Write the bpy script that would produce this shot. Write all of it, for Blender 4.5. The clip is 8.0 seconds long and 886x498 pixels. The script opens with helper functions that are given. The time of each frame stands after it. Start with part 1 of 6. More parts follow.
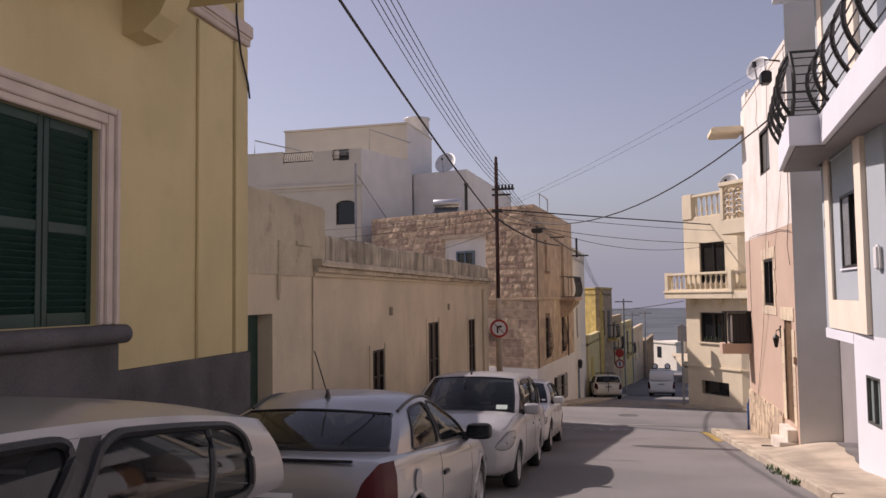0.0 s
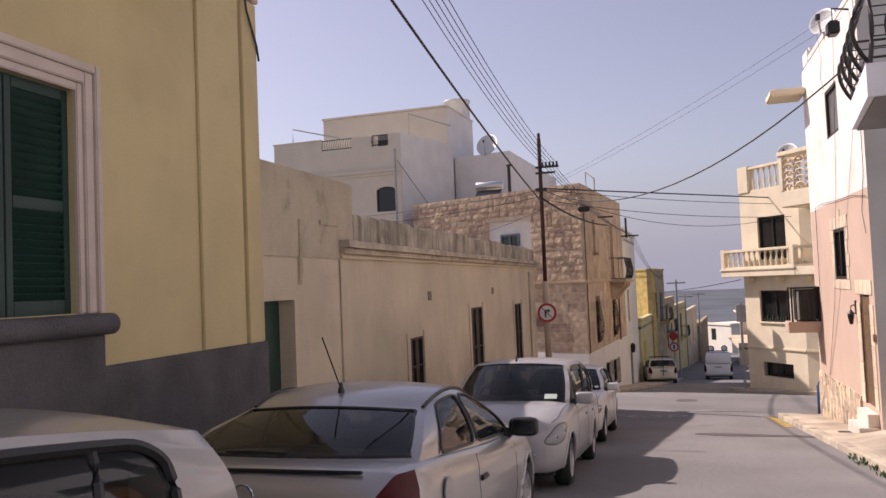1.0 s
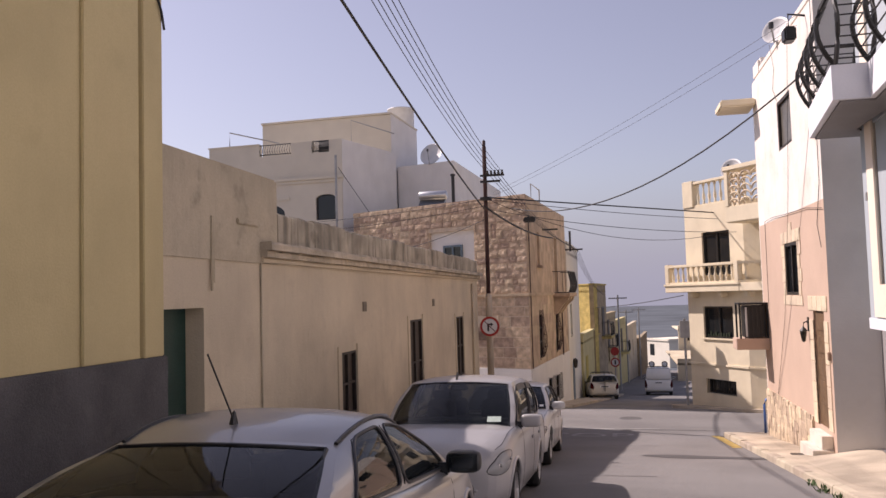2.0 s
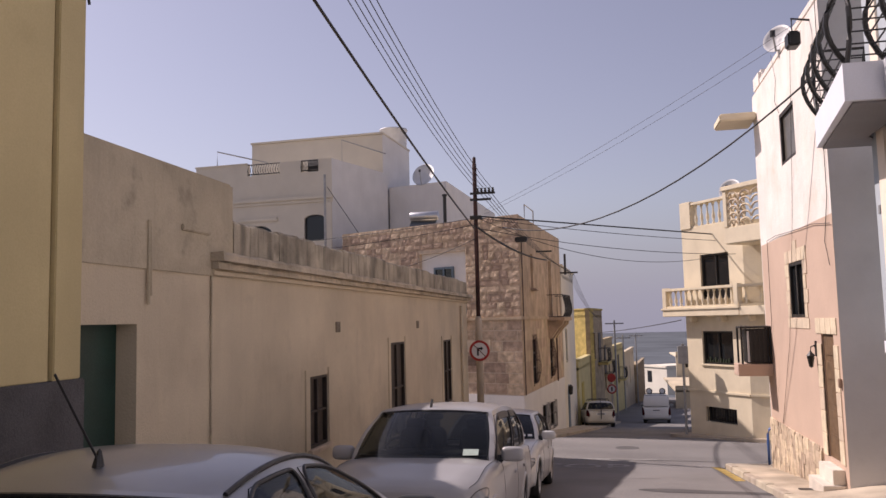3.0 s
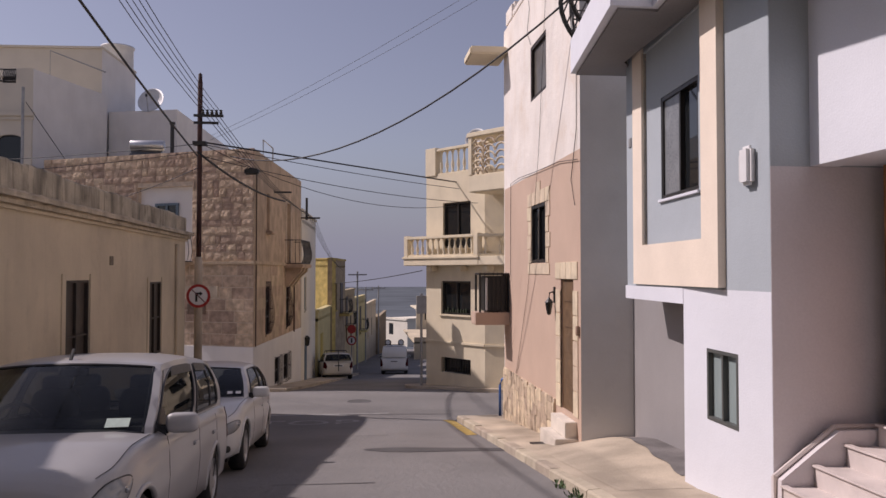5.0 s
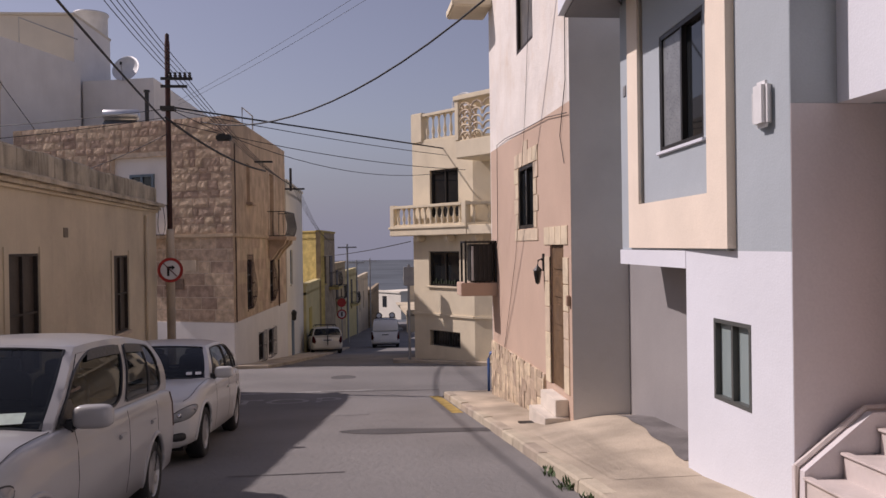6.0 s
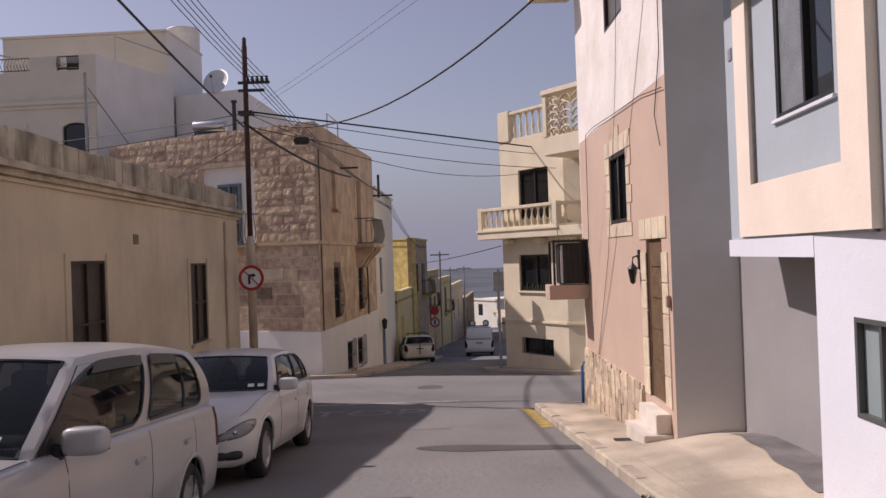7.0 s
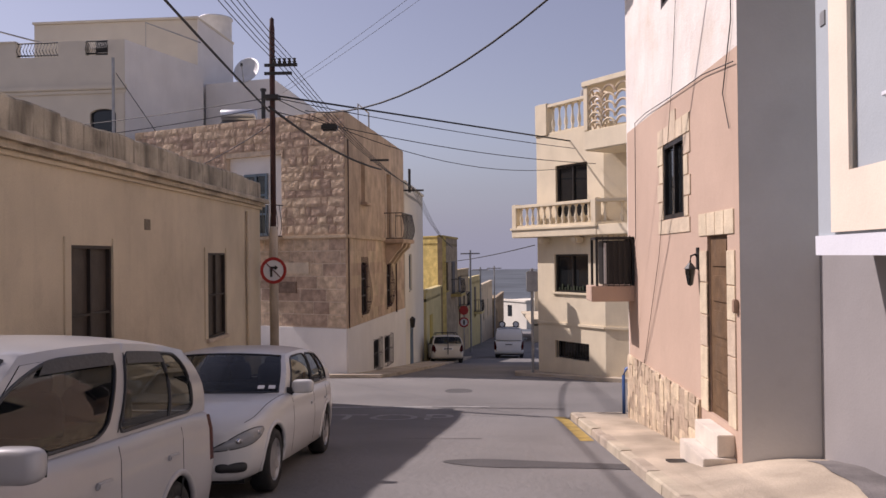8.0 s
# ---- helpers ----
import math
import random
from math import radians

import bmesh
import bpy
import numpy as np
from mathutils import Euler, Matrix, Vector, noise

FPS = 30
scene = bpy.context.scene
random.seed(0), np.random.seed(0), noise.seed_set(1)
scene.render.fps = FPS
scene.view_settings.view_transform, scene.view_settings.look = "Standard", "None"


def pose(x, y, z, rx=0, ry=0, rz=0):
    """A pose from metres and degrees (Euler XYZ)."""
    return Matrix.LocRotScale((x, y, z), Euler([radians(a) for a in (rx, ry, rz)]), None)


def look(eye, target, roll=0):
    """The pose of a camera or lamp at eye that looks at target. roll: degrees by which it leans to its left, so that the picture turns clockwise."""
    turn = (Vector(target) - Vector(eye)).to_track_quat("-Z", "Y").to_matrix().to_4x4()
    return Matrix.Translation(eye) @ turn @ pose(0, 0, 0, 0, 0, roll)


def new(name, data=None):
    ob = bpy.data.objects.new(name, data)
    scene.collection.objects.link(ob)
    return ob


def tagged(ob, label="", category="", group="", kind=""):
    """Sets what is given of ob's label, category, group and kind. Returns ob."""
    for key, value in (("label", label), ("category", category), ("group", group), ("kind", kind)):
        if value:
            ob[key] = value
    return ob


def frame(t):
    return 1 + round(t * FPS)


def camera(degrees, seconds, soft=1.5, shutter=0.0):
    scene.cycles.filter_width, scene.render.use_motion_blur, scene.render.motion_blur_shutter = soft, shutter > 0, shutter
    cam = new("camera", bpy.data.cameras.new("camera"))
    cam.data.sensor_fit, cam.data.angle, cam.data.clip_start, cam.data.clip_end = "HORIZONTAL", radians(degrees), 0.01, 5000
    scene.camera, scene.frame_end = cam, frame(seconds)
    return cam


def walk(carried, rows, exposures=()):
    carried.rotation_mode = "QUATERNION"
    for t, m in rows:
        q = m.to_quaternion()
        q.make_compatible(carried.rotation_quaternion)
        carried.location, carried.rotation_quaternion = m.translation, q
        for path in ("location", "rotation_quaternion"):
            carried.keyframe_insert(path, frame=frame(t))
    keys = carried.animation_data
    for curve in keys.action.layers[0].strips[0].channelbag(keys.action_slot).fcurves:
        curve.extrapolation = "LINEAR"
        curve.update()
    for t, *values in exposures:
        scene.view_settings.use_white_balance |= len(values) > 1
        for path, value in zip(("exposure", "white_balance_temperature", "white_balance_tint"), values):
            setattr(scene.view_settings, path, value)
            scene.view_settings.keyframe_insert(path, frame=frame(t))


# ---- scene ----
cam = camera(58.0, 8.0)
PATH = [
    (0, (0.126, 0.034, 1.389), (-0.303, 1.984, 1.507), -0.8),
    (0.5, (0.066, 0.535, 1.325), (-0.332, 2.494, 1.4), -1.8),
    (1, (0.011, 1.049, 1.287), (-0.532, 2.971, 1.379), -2.4),
    (1.5, (-0.181, 1.569, 1.277), (-0.604, 3.521, 1.376), -1.8),
    (3, (-0.114, 3.056, 1.15), (-0.509, 5.008, 1.333), -1.4),
    (3.5, (-0.082, 3.604, 1.136), (-0.396, 5.568, 1.343), -0.7),
    (4, (-0.169, 4.226, 1.088), (-0.132, 6.219, 1.258), 0.5),
    (4.5, (-0.048, 4.732, 0.961), (0.158, 6.72, 1.036), -0.6),
    (5, (0.147, 5.19, 0.91), (0.368, 7.177, 0.969), 0.0),
    (6.5, (0.632, 6.657, 0.767), (0.855, 8.645, 0.735), -1.6),
    (7, (0.783, 7.189, 0.695), (0.779, 9.188, 0.711), -2.0),
    (7.5, (0.818, 7.808, 0.66), (0.684, 9.802, 0.728), -0.7),
    (8, (0.719, 8.238, 0.613), (0.64, 10.237, 0.63), -0.6),
]
walk(cam, [(t, look(eye, target, roll)) for t, eye, target, roll in PATH],
     [(0.0, 0.5, 6650, 25), (0.5, 0.72, 6650, 25), (1.5, 0.82, 6650, 25), (3.3, 0.54, 6650, 25), (4.5, 0.26, 6400, 25), (6.5, 0.14, 6400, 25), (7.2, 0.42, 6400, 25), (8.0, 0.5, 6400, 25)])

# ---- light ----
SUN_TO = Vector((-4.7, 1.82, 4.93)).normalized()
world = bpy.data.worlds.new("sky")
scene.world = world
world.use_nodes = True
wn = world.node_tree.nodes
sky = wn.new("ShaderNodeTexSky")
sky.sky_type, sky.sun_disc = "NISHITA", False
sky.sun_elevation = math.asin(SUN_TO.z)
sky.sun_rotation = math.atan2(SUN_TO.x, SUN_TO.y)
sky.air_density, sky.dust_density, sky.ozone_density, sky.altitude = 1.2, 1.0, 4.0, 50
wn["Background"].inputs["Strength"].default_value = 0.063
haze = wn.new("ShaderNodeHueSaturation")
haze.inputs["Saturation"].default_value = 0.58
haze.inputs["Hue"].default_value = 0.515
world.node_tree.links.new(sky.outputs[0], haze.inputs["Color"])
world.node_tree.links.new(haze.outputs[0], wn["Background"].inputs["Color"])
sun = new("sun", bpy.data.lights.new("sun", "SUN"))
sun.data.energy, sun.data.angle, sun.data.color = 3.3, radians(0.8), (1.0, 0.93, 0.84)
sun.matrix_world = look(SUN_TO * 50, (0, 0, 0))


# ---- materials ----
MATS = {}


def mat(name, colour, rough=0.85, var=0.18, scale=1.5, grain=40.0, bump=0.15, metal=0.0, streak=0.0, stain=(0.12, 0.1, 0.08), rnd=0.0, coat=0.0, speck=0.0, blot=0.0):
    """A node material: base colour with blotches, grain, dark vertical streaks and relief."""
    if name in MATS:
        return MATS[name]
    m = bpy.data.materials.new(name)
    m.use_nodes = True
    nt = m.node_tree
    n, ln = nt.nodes, nt.links
    b = n["Principled BSDF"]
    b.inputs["Roughness"].default_value, b.inputs["Metallic"].default_value = rough, metal
    b.inputs["Coat Weight"].default_value = coat
    b.inputs["Coat Roughness"].default_value = 0.06
    geo = n.new("ShaderNodeNewGeometry")

    def tex(sc, detail=4.0, stretch=None):
        src = geo.outputs["Position"]
        if stretch:
            mp = n.new("ShaderNodeMapping")
            mp.inputs["Scale"].default_value = stretch
            ln.new(src, mp.inputs["Vector"])
            src = mp.outputs[0]
        t = n.new("ShaderNodeTexNoise")
        t.inputs["Scale"].default_value, t.inputs["Detail"].default_value = sc, detail
        ln.new(src, t.inputs["Vector"])
        return t.outputs["Fac"]

    def mix(fac, a, c, mode="MIX"):
        x = n.new("ShaderNodeMix")
        x.data_type, x.blend_type = "RGBA", mode
        for sock, val in ((x.inputs[0], fac), (x.inputs[6], a), (x.inputs[7], c)):
            if isinstance(val, (int, float)):
                sock.default_value = val
            elif isinstance(val, tuple):
                sock.default_value = (*val, 1)
            else:
                ln.new(val, sock)
        return x.outputs[2]

    def ramp(src, lo, hi, a=0.0, c=1.0):
        r = n.new("ShaderNodeMapRange")
        for k, v in zip((1, 2, 3, 4), (lo, hi, a, c)):
            r.inputs[k].default_value = v
        ln.new(src, r.inputs[0])
        return r.outputs[0]

    dark = tuple(c * (1 - var) for c in colour)
    light = tuple(min(1, c * (1 + var * 0.6)) for c in colour)
    col = mix(ramp(tex(scale, 6), 0.35, 0.68), dark, light)
    fine = tex(grain, 3)
    col = mix(ramp(fine, 0.3, 0.7, 0.0, var * 0.6 + (0.10 if bump > 0.09 else 0.0)), col, tuple(c * 0.6 for c in colour))
    if streak:
        st = ramp(tex(1.0, 8, (2.7, 2.7, 0.6)), 0.50 if streak > 0.5 else 0.52, 0.70, 0, streak)
        col = mix(st, col, stain)
        st = ramp(tex(1.0, 6, (9.0, 9.0, 0.9)), 0.56, 0.66, 0, streak * 0.6)
        col = mix(st, col, stain)
    if blot:
        col = mix(ramp(tex(0.9, 9), 0.54, 0.72, 0, blot), col, stain)
        col = mix(ramp(tex(3.1, 9), 0.60, 0.74, 0, blot * 0.8), col, stain)
    if speck:
        v = n.new("ShaderNodeTexVoronoi")
        v.inputs["Scale"].default_value = grain * 2
        ln.new(geo.outputs["Position"], v.inputs["Vector"])
        col = mix(ramp(v.outputs["Distance"], 0.1, 0.5, speck, 0.0), col, (0.55, 0.52, 0.48))
    if rnd:
        oi = n.new("ShaderNodeObjectInfo")
        hs = n.new("ShaderNodeHueSaturation")
        ln.new(ramp(oi.outputs["Random"], 0, 1, 1 - rnd, 1 + rnd), hs.inputs["Value"])
        ln.new(ramp(oi.outputs["Random"], 0, 1, 0.49, 0.51), hs.inputs["Hue"])
        ln.new(col, hs.inputs["Color"])
        col = hs.outputs[0]
    ln.new(col, b.inputs["Base Color"])
    ln.new(ramp(fine, 0.3, 0.7, max(0.02, rough - 0.06), min(1, rough + 0.06)), b.inputs["Roughness"])
    if bump:
        bp = n.new("ShaderNodeBump")
        bp.inputs["Strength"].default_value, bp.inputs["Distance"].default_value = bump, 0.02
        hsum = n.new("ShaderNodeMath")
        hsum.operation = "MULTIPLY_ADD"
        ln.new(tex(max(3.0, grain / 8), 4), hsum.inputs[0])
        hsum.inputs[1].default_value = 2.5
        ln.new(fine, hsum.inputs[2])
        ln.new(hsum.outputs[0], bp.inputs["Height"])
        ln.new(bp.outputs[0], b.inputs["Normal"])
    MATS[name] = m
    return m


def glass_mat(name, tint, rough=0.03, through_amount=0.0):
    """Window glass: a dark glossy pane, or with through_amount a partly clear one."""
    if name in MATS:
        return MATS[name]
    m = bpy.data.materials.new(name)
    m.use_nodes = True
    nt = m.node_tree
    b = nt.nodes["Principled BSDF"]
    b.inputs["Base Color"].default_value = (*tint, 1)
    b.inputs["Roughness"].default_value = rough
    b.inputs["IOR"].default_value = 1.5
    b.inputs["Specular IOR Level"].default_value = 0.6
    if through_amount:
        tr = nt.nodes.new("ShaderNodeBsdfTransparent")
        tr.inputs[0].default_value = (0.75, 0.8, 0.78, 1)
        ms = nt.nodes.new("ShaderNodeMixShader")
        ms.inputs[0].default_value = through_amount
        nt.links.new(b.outputs[0], ms.inputs[1])
        nt.links.new(tr.outputs[0], ms.inputs[2])
        nt.links.new(ms.outputs[0], nt.nodes["Material Output"].inputs[0])
    MATS[name] = m
    return m


YELLOW = mat("yellow_stucco", (0.63, 0.515, 0.27), 0.9, 0.12, 0.9, 60, 0.12, streak=0.05, stain=(0.3, 0.22, 0.12), blot=0.14)
CREAM_WALL = mat("cream_old_stucco", (0.655, 0.55, 0.39), 0.9, 0.14, 0.7, 50, 0.3, streak=0.10, stain=(0.28, 0.22, 0.15), blot=0.20)
PARAPET = mat("weathered_parapet", (0.53, 0.46, 0.345), 0.92, 0.3, 2.0, 45, 0.5, streak=0.85, stain=(0.095, 0.085, 0.062), blot=0.65)
HIGH_WALL = mat("weathered_high_wall", (0.57, 0.485, 0.345), 0.92, 0.22, 0.9, 45, 0.35, streak=0.15, stain=(0.2, 0.16, 0.11), blot=0.7)
DADO = mat("dark_grey_dado", (0.10, 0.094, 0.095), 0.85, 0.35, 2.2, 70, 0.35, speck=0.12, blot=0.4, stain=(0.185, 0.165, 0.155))
GREEN = mat("green_paint", (0.012, 0.045, 0.034), 0.5, 0.2, 3, 60, 0.05)
TRIM_PINK = mat("pale_stone_trim", (0.62, 0.52, 0.44), 0.8, 0.1, 3, 60, 0.1)
WHITE_STUCCO = mat("white_stucco", (0.78, 0.75, 0.72), 0.9, 0.06, 1.0, 60, 0.12, streak=0.08, stain=(0.5, 0.45, 0.4), blot=0.07)
WHITE_OLD = mat("old_white_plaster", (0.81, 0.755, 0.70), 0.9, 0.08, 1.4, 40, 0.3, streak=0.14, stain=(0.60, 0.46, 0.33), blot=0.32)
PINK = mat("salmon_stucco", (0.56, 0.41, 0.315), 0.9, 0.06, 1.0, 60, 0.12, streak=0.06, stain=(0.4, 0.25, 0.18), blot=0.10)
BLUE = mat("pale_blue_stucco", (0.41, 0.455, 0.49), 0.9, 0.05, 1.0, 60, 0.1)
LILAC = mat("white_lilac_stucco", (0.72, 0.735, 0.79), 0.9, 0.04, 1.0, 60, 0.1)
GREY_PLASTER = mat("grey_cement_render", (0.57, 0.555, 0.545), 0.92, 0.07, 1.2, 30, 0.09, blot=0.12, stain=(0.3, 0.28, 0.27))
PEACH = mat("peach_frame_stucco", (0.84, 0.725, 0.60), 0.85, 0.05, 2, 60, 0.1)
CREAM = mat("cream_stone_paint", (0.78, 0.68, 0.50), 0.85, 0.07, 1.5, 50, 0.12, streak=0.08, stain=(0.4, 0.32, 0.2), blot=0.08)
STONE = mat("limestone_blocks", (0.58, 0.425, 0.305), 0.95, 0.34, 5, 45, 0.9, rnd=0.22, blot=0.3, stain=(0.30, 0.20, 0.13))
STONE_SIDE = mat("limestone_smooth", (0.60, 0.455, 0.32), 0.92, 0.28, 1.8, 40, 0.5, streak=0.3, stain=(0.25, 0.18, 0.11), rnd=0.1, blot=0.4)
MORTAR = mat("mortar", (0.66, 0.53, 0.40), 0.95, 0.2, 6, 60, 0.4)
RUBBLE = mat("rubble_cladding", (0.62, 0.49, 0.35), 0.9, 0.25, 6, 50, 0.5, rnd=0.25)
SANDSTONE = mat("sandstone_frame", (0.68, 0.56, 0.41), 0.9, 0.18, 4, 50, 0.3, rnd=0.08)
ASPHALT = mat("worn_asphalt", (0.20, 0.19, 0.185), 0.9, 0.2, 0.45, 90, 0.45, speck=0.1, blot=0.2, stain=(0.14, 0.135, 0.13))
ASPHALT_DARK = mat("fresh_asphalt", (0.10, 0.095, 0.095), 0.9, 0.2, 2, 90, 0.4, speck=0.08)
CONCRETE = mat("pavement_concrete", (0.53, 0.445, 0.34), 0.92, 0.28, 1.2, 50, 0.3, streak=0.0, blot=0.45, stain=(0.29, 0.235, 0.175))
KERB = mat("kerb_stone", (0.46, 0.39, 0.30), 0.9, 0.2, 3, 50, 0.35, rnd=0.12)
YELLOW_LINE = mat("worn_yellow_paint", (0.43, 0.30, 0.08), 0.8, 0.35, 5, 60, 0.2)
WHITE_LINE = mat("worn_white_paint", (0.34, 0.33, 0.32), 0.85, 0.35, 5, 60, 0.2)
FRAME_DARK = mat("dark_brown_aluminium", (0.025, 0.022, 0.02), 0.4, 0.2, 3, 60, 0.03)
GREY_FRAME = mat("grey_green_aluminium", (0.09, 0.095, 0.09), 0.45, 0.1, 3, 60, 0.03)
WOOD_DARK = mat("dark_brown_wood", (0.035, 0.024, 0.018), 0.55, 0.3, 6, 60, 0.15)
WOOD_DOOR = mat("weathered_door_wood", (0.17, 0.10, 0.05), 0.6, 0.3, 5, 50, 0.2, streak=0.3)
IRON = mat("black_iron", (0.02, 0.019, 0.019), 0.5, 0.2, 4, 60, 0.05)
RUST = mat("rusty_pole", (0.062, 0.026, 0.024), 0.75, 0.35, 3, 60, 0.2)
GREY_METAL = mat("galvanised_metal", (0.35, 0.35, 0.35), 0.5, 0.15, 5, 50, 0.05, metal=0.4)
DISH = mat("dish_grey", (0.62, 0.62, 0.62), 0.5, 0.08, 3, 50, 0.03)
CABLE = mat("black_cable", (0.018, 0.018, 0.02), 0.6, 0.1, 3, 50, 0.0)
RED = mat("sign_red", (0.42, 0.03, 0.025), 0.45, 0.12, 4, 50, 0.02)
SIGN_WHITE = mat("sign_white", (0.75, 0.75, 0.75), 0.45, 0.08, 4, 50, 0.02)
BLACK = mat("black_plastic", (0.015, 0.015, 0.016), 0.45, 0.15, 4, 60, 0.03)
GLASS = glass_mat("dark_window_glass", (0.015, 0.017, 0.019))
BROWN_GLASS = mat("brown_wood_panel", (0.062, 0.046, 0.034), 0.6, 0.25, 4, 60, 0.1, streak=0.2)
SHUTTER = mat("brown_shutter_frame", (0.042, 0.03, 0.022), 0.6, 0.25, 6, 60, 0.1)
PALE_GLASS = glass_mat("pale_blind_glass", (0.28, 0.34, 0.34), 0.08)
BLUE_DOOR = mat("blue_grey_paint", (0.13, 0.18, 0.22), 0.55, 0.15, 4, 50, 0.05)
LEAF = mat("weed_leaves", (0.06, 0.11, 0.03), 0.7, 0.3, 8, 60, 0.1)


# ---- geometry helpers ----
def mesh_of(name, bm, material, smooth=False):
    bmesh.ops.recalc_face_normals(bm, faces=bm.faces)
    me = bpy.data.meshes.new(name)
    bm.to_mesh(me)
    bm.free()
    if smooth:
        for p in me.polygons:
            p.use_smooth = True
    me.materials.append(material)
    return me


def part(name, bm, material, parent=None, label="", smooth=False):
    ob = new(name, mesh_of(name, bm, material, smooth))
    ob.parent = parent
    return tagged(ob, label)


def empty(name, label, category, group="", kind="", at=(0, 0, 0)):
    e = new(name)
    e.location = at
    return tagged(e, label, category, group, kind)


def add_box(bm, x0, x1, y0, y1, z0, z1, bevel=0.0):
    vs = [bm.verts.new((x, y, z)) for x in (x0, x1) for y in (y0, y1) for z in (z0, z1)]
    fs = [bm.faces.new([vs[i] for i in f]) for f in ((0, 1, 3, 2), (4, 6, 7, 5), (0, 4, 5, 1), (2, 3, 7, 6), (0, 2, 6, 4), (1, 5, 7, 3))]
    if bevel:
        es = {e for f in fs for e in f.edges}
        bmesh.ops.bevel(bm, geom=list(es), offset=bevel, segments=2, affect="EDGES")
    return bm


def box(x0, x1, y0, y1, z0, z1, bevel=0.0):
    return add_box(bmesh.new(), min(x0, x1), max(x0, x1), min(y0, y1), max(y0, y1), min(z0, z1), max(z0, z1), bevel)


def prism(poly, z0, z1, bm=None):
    """An upright prism over a plan polygon."""
    bm = bm or bmesh.new()
    lo, hi = [bm.verts.new((x, y, z0)) for x, y in poly], [bm.verts.new((x, y, z1)) for x, y in poly]
    n = len(poly)
    bm.faces.new(lo), bm.faces.new(hi)
    for i in range(n):
        bm.faces.new((lo[i], lo[(i + 1) % n], hi[(i + 1) % n], hi[i]))
    return bm


def tube(points, r, sides=8, bm=None, closed=False):
    bm = bm or bmesh.new()
    pts = [Vector(p) for p in points]
    rings = []
    for i, p in enumerate(pts):
        a = pts[max(0, i - 1)] if not closed else pts[i - 1]
        c = pts[min(len(pts) - 1, i + 1)] if not closed else pts[(i + 1) % len(pts)]
        d = (c - a).normalized()
        u = d.cross(Vector((0, 0, 1))) if abs(d.z) < 0.95 else d.cross(Vector((1, 0, 0)))
        u.normalize()
        v = d.cross(u)
        rings.append([bm.verts.new(p + r * (math.cos(k * math.tau / sides) * u + math.sin(k * math.tau / sides) * v)) for k in range(sides)])
    for i in range(len(rings) - (0 if closed else 1)):
        a, c = rings[i], rings[(i + 1) % len(rings)]
        for k in range(sides):
            bm.faces.new((a[k], a[(k + 1) % sides], c[(k + 1) % sides], c[k]))
    if not closed:
        bm.faces.new(rings[0]), bm.faces.new(rings[-1])
    return bm


def lathe(profile, sides=16, bm=None, at=(0, 0, 0), axis="z"):
    """A turned body from (radius, height) pairs."""
    bm = bm or bmesh.new()
    rings = []
    for r, h in profile:
        ring = []
        for k in range(sides):
            c, s = r * math.cos(k * math.tau / sides), r * math.sin(k * math.tau / sides)
            p = {"z": (c, s, h), "x": (h, c, s), "y": (c, h, s)}[axis]
            ring.append(bm.verts.new(Vector(at) + Vector(p)))
        rings.append(ring)
    for a, c in zip(rings, rings[1:]):
        for k in range(sides):
            bm.faces.new((a[k], a[(k + 1) % sides], c[(k + 1) % sides], c[k]))
    bm.faces.new(rings[0]), bm.faces.new(rings[-1])
    return bm


def wall(bm, a, b, z0, z1, thick, openings=(), mitre=(0, 0)):
    """A wall from plan point a to b (its back face shortened by the mitres), its outer face on the right hand of a->b, with real openings (u0, u1, z0, z1) along it."""
    a, b = Vector((*a, 0)), Vector((*b, 0))
    u = (b - a).normalized()
    w = (b - a).length
    inn = Vector((-u.y, u.x, 0)) * thick
    us = sorted({0.0, w, *[o[k] for o in openings for k in (0, 1)]})
    zs = sorted({z0, z1, *[o[k] for o in openings for k in (2, 3)]})
    cache = {}

    def v(i, j, back):
        key = (i, j, back)
        if key not in cache:
            cut = mitre[0] if i == 0 else -mitre[1] if i == len(us) - 1 else 0
            p = a + u * us[i] + (inn + u * cut if back else Vector())
            cache[key] = bm.verts.new((p.x, p.y, zs[j]))
        return cache[key]

    def solid(i, j):
        if not (0 <= i < len(us) - 1 and 0 <= j < len(zs) - 1):
            return False
        cu, cz = (us[i] + us[i + 1]) / 2, (zs[j] + zs[j + 1]) / 2
        return not any(o[0] < cu < o[1] and o[2] < cz < o[3] for o in openings)

    for i in range(len(us) - 1):
        for j in range(len(zs) - 1):
            if not solid(i, j):
                continue
            for back in (0, 1):
                bm.faces.new((v(i, j, back), v(i + 1, j, back), v(i + 1, j + 1, back), v(i, j + 1, back)))
            for di, dj, e in ((-1, 0, ((i, j), (i, j + 1))), (1, 0, ((i + 1, j), (i + 1, j + 1))), (0, -1, ((i, j), (i + 1, j))), (0, 1, ((i, j + 1), (i + 1, j + 1)))):
                if not solid(i + di, j + dj):
                    (p, q), (r, s) = e
                    bm.faces.new((v(p, q, 0), v(r, s, 0), v(r, s, 1), v(p, q, 1)))
    return bm


def on_wall(a, b, off=0.0):
    """A frame of local axes on a wall face: x along a->b, y into the wall, z up."""
    a, b = Vector((*a, 0)), Vector((*b, 0))
    u = (b - a).normalized()
    inn = Vector((-u.y, u.x, 0))
    m = Matrix((u, inn, Vector((0, 0, 1)))).transposed().to_4x4()
    return Matrix.Translation(a - inn * off) @ m


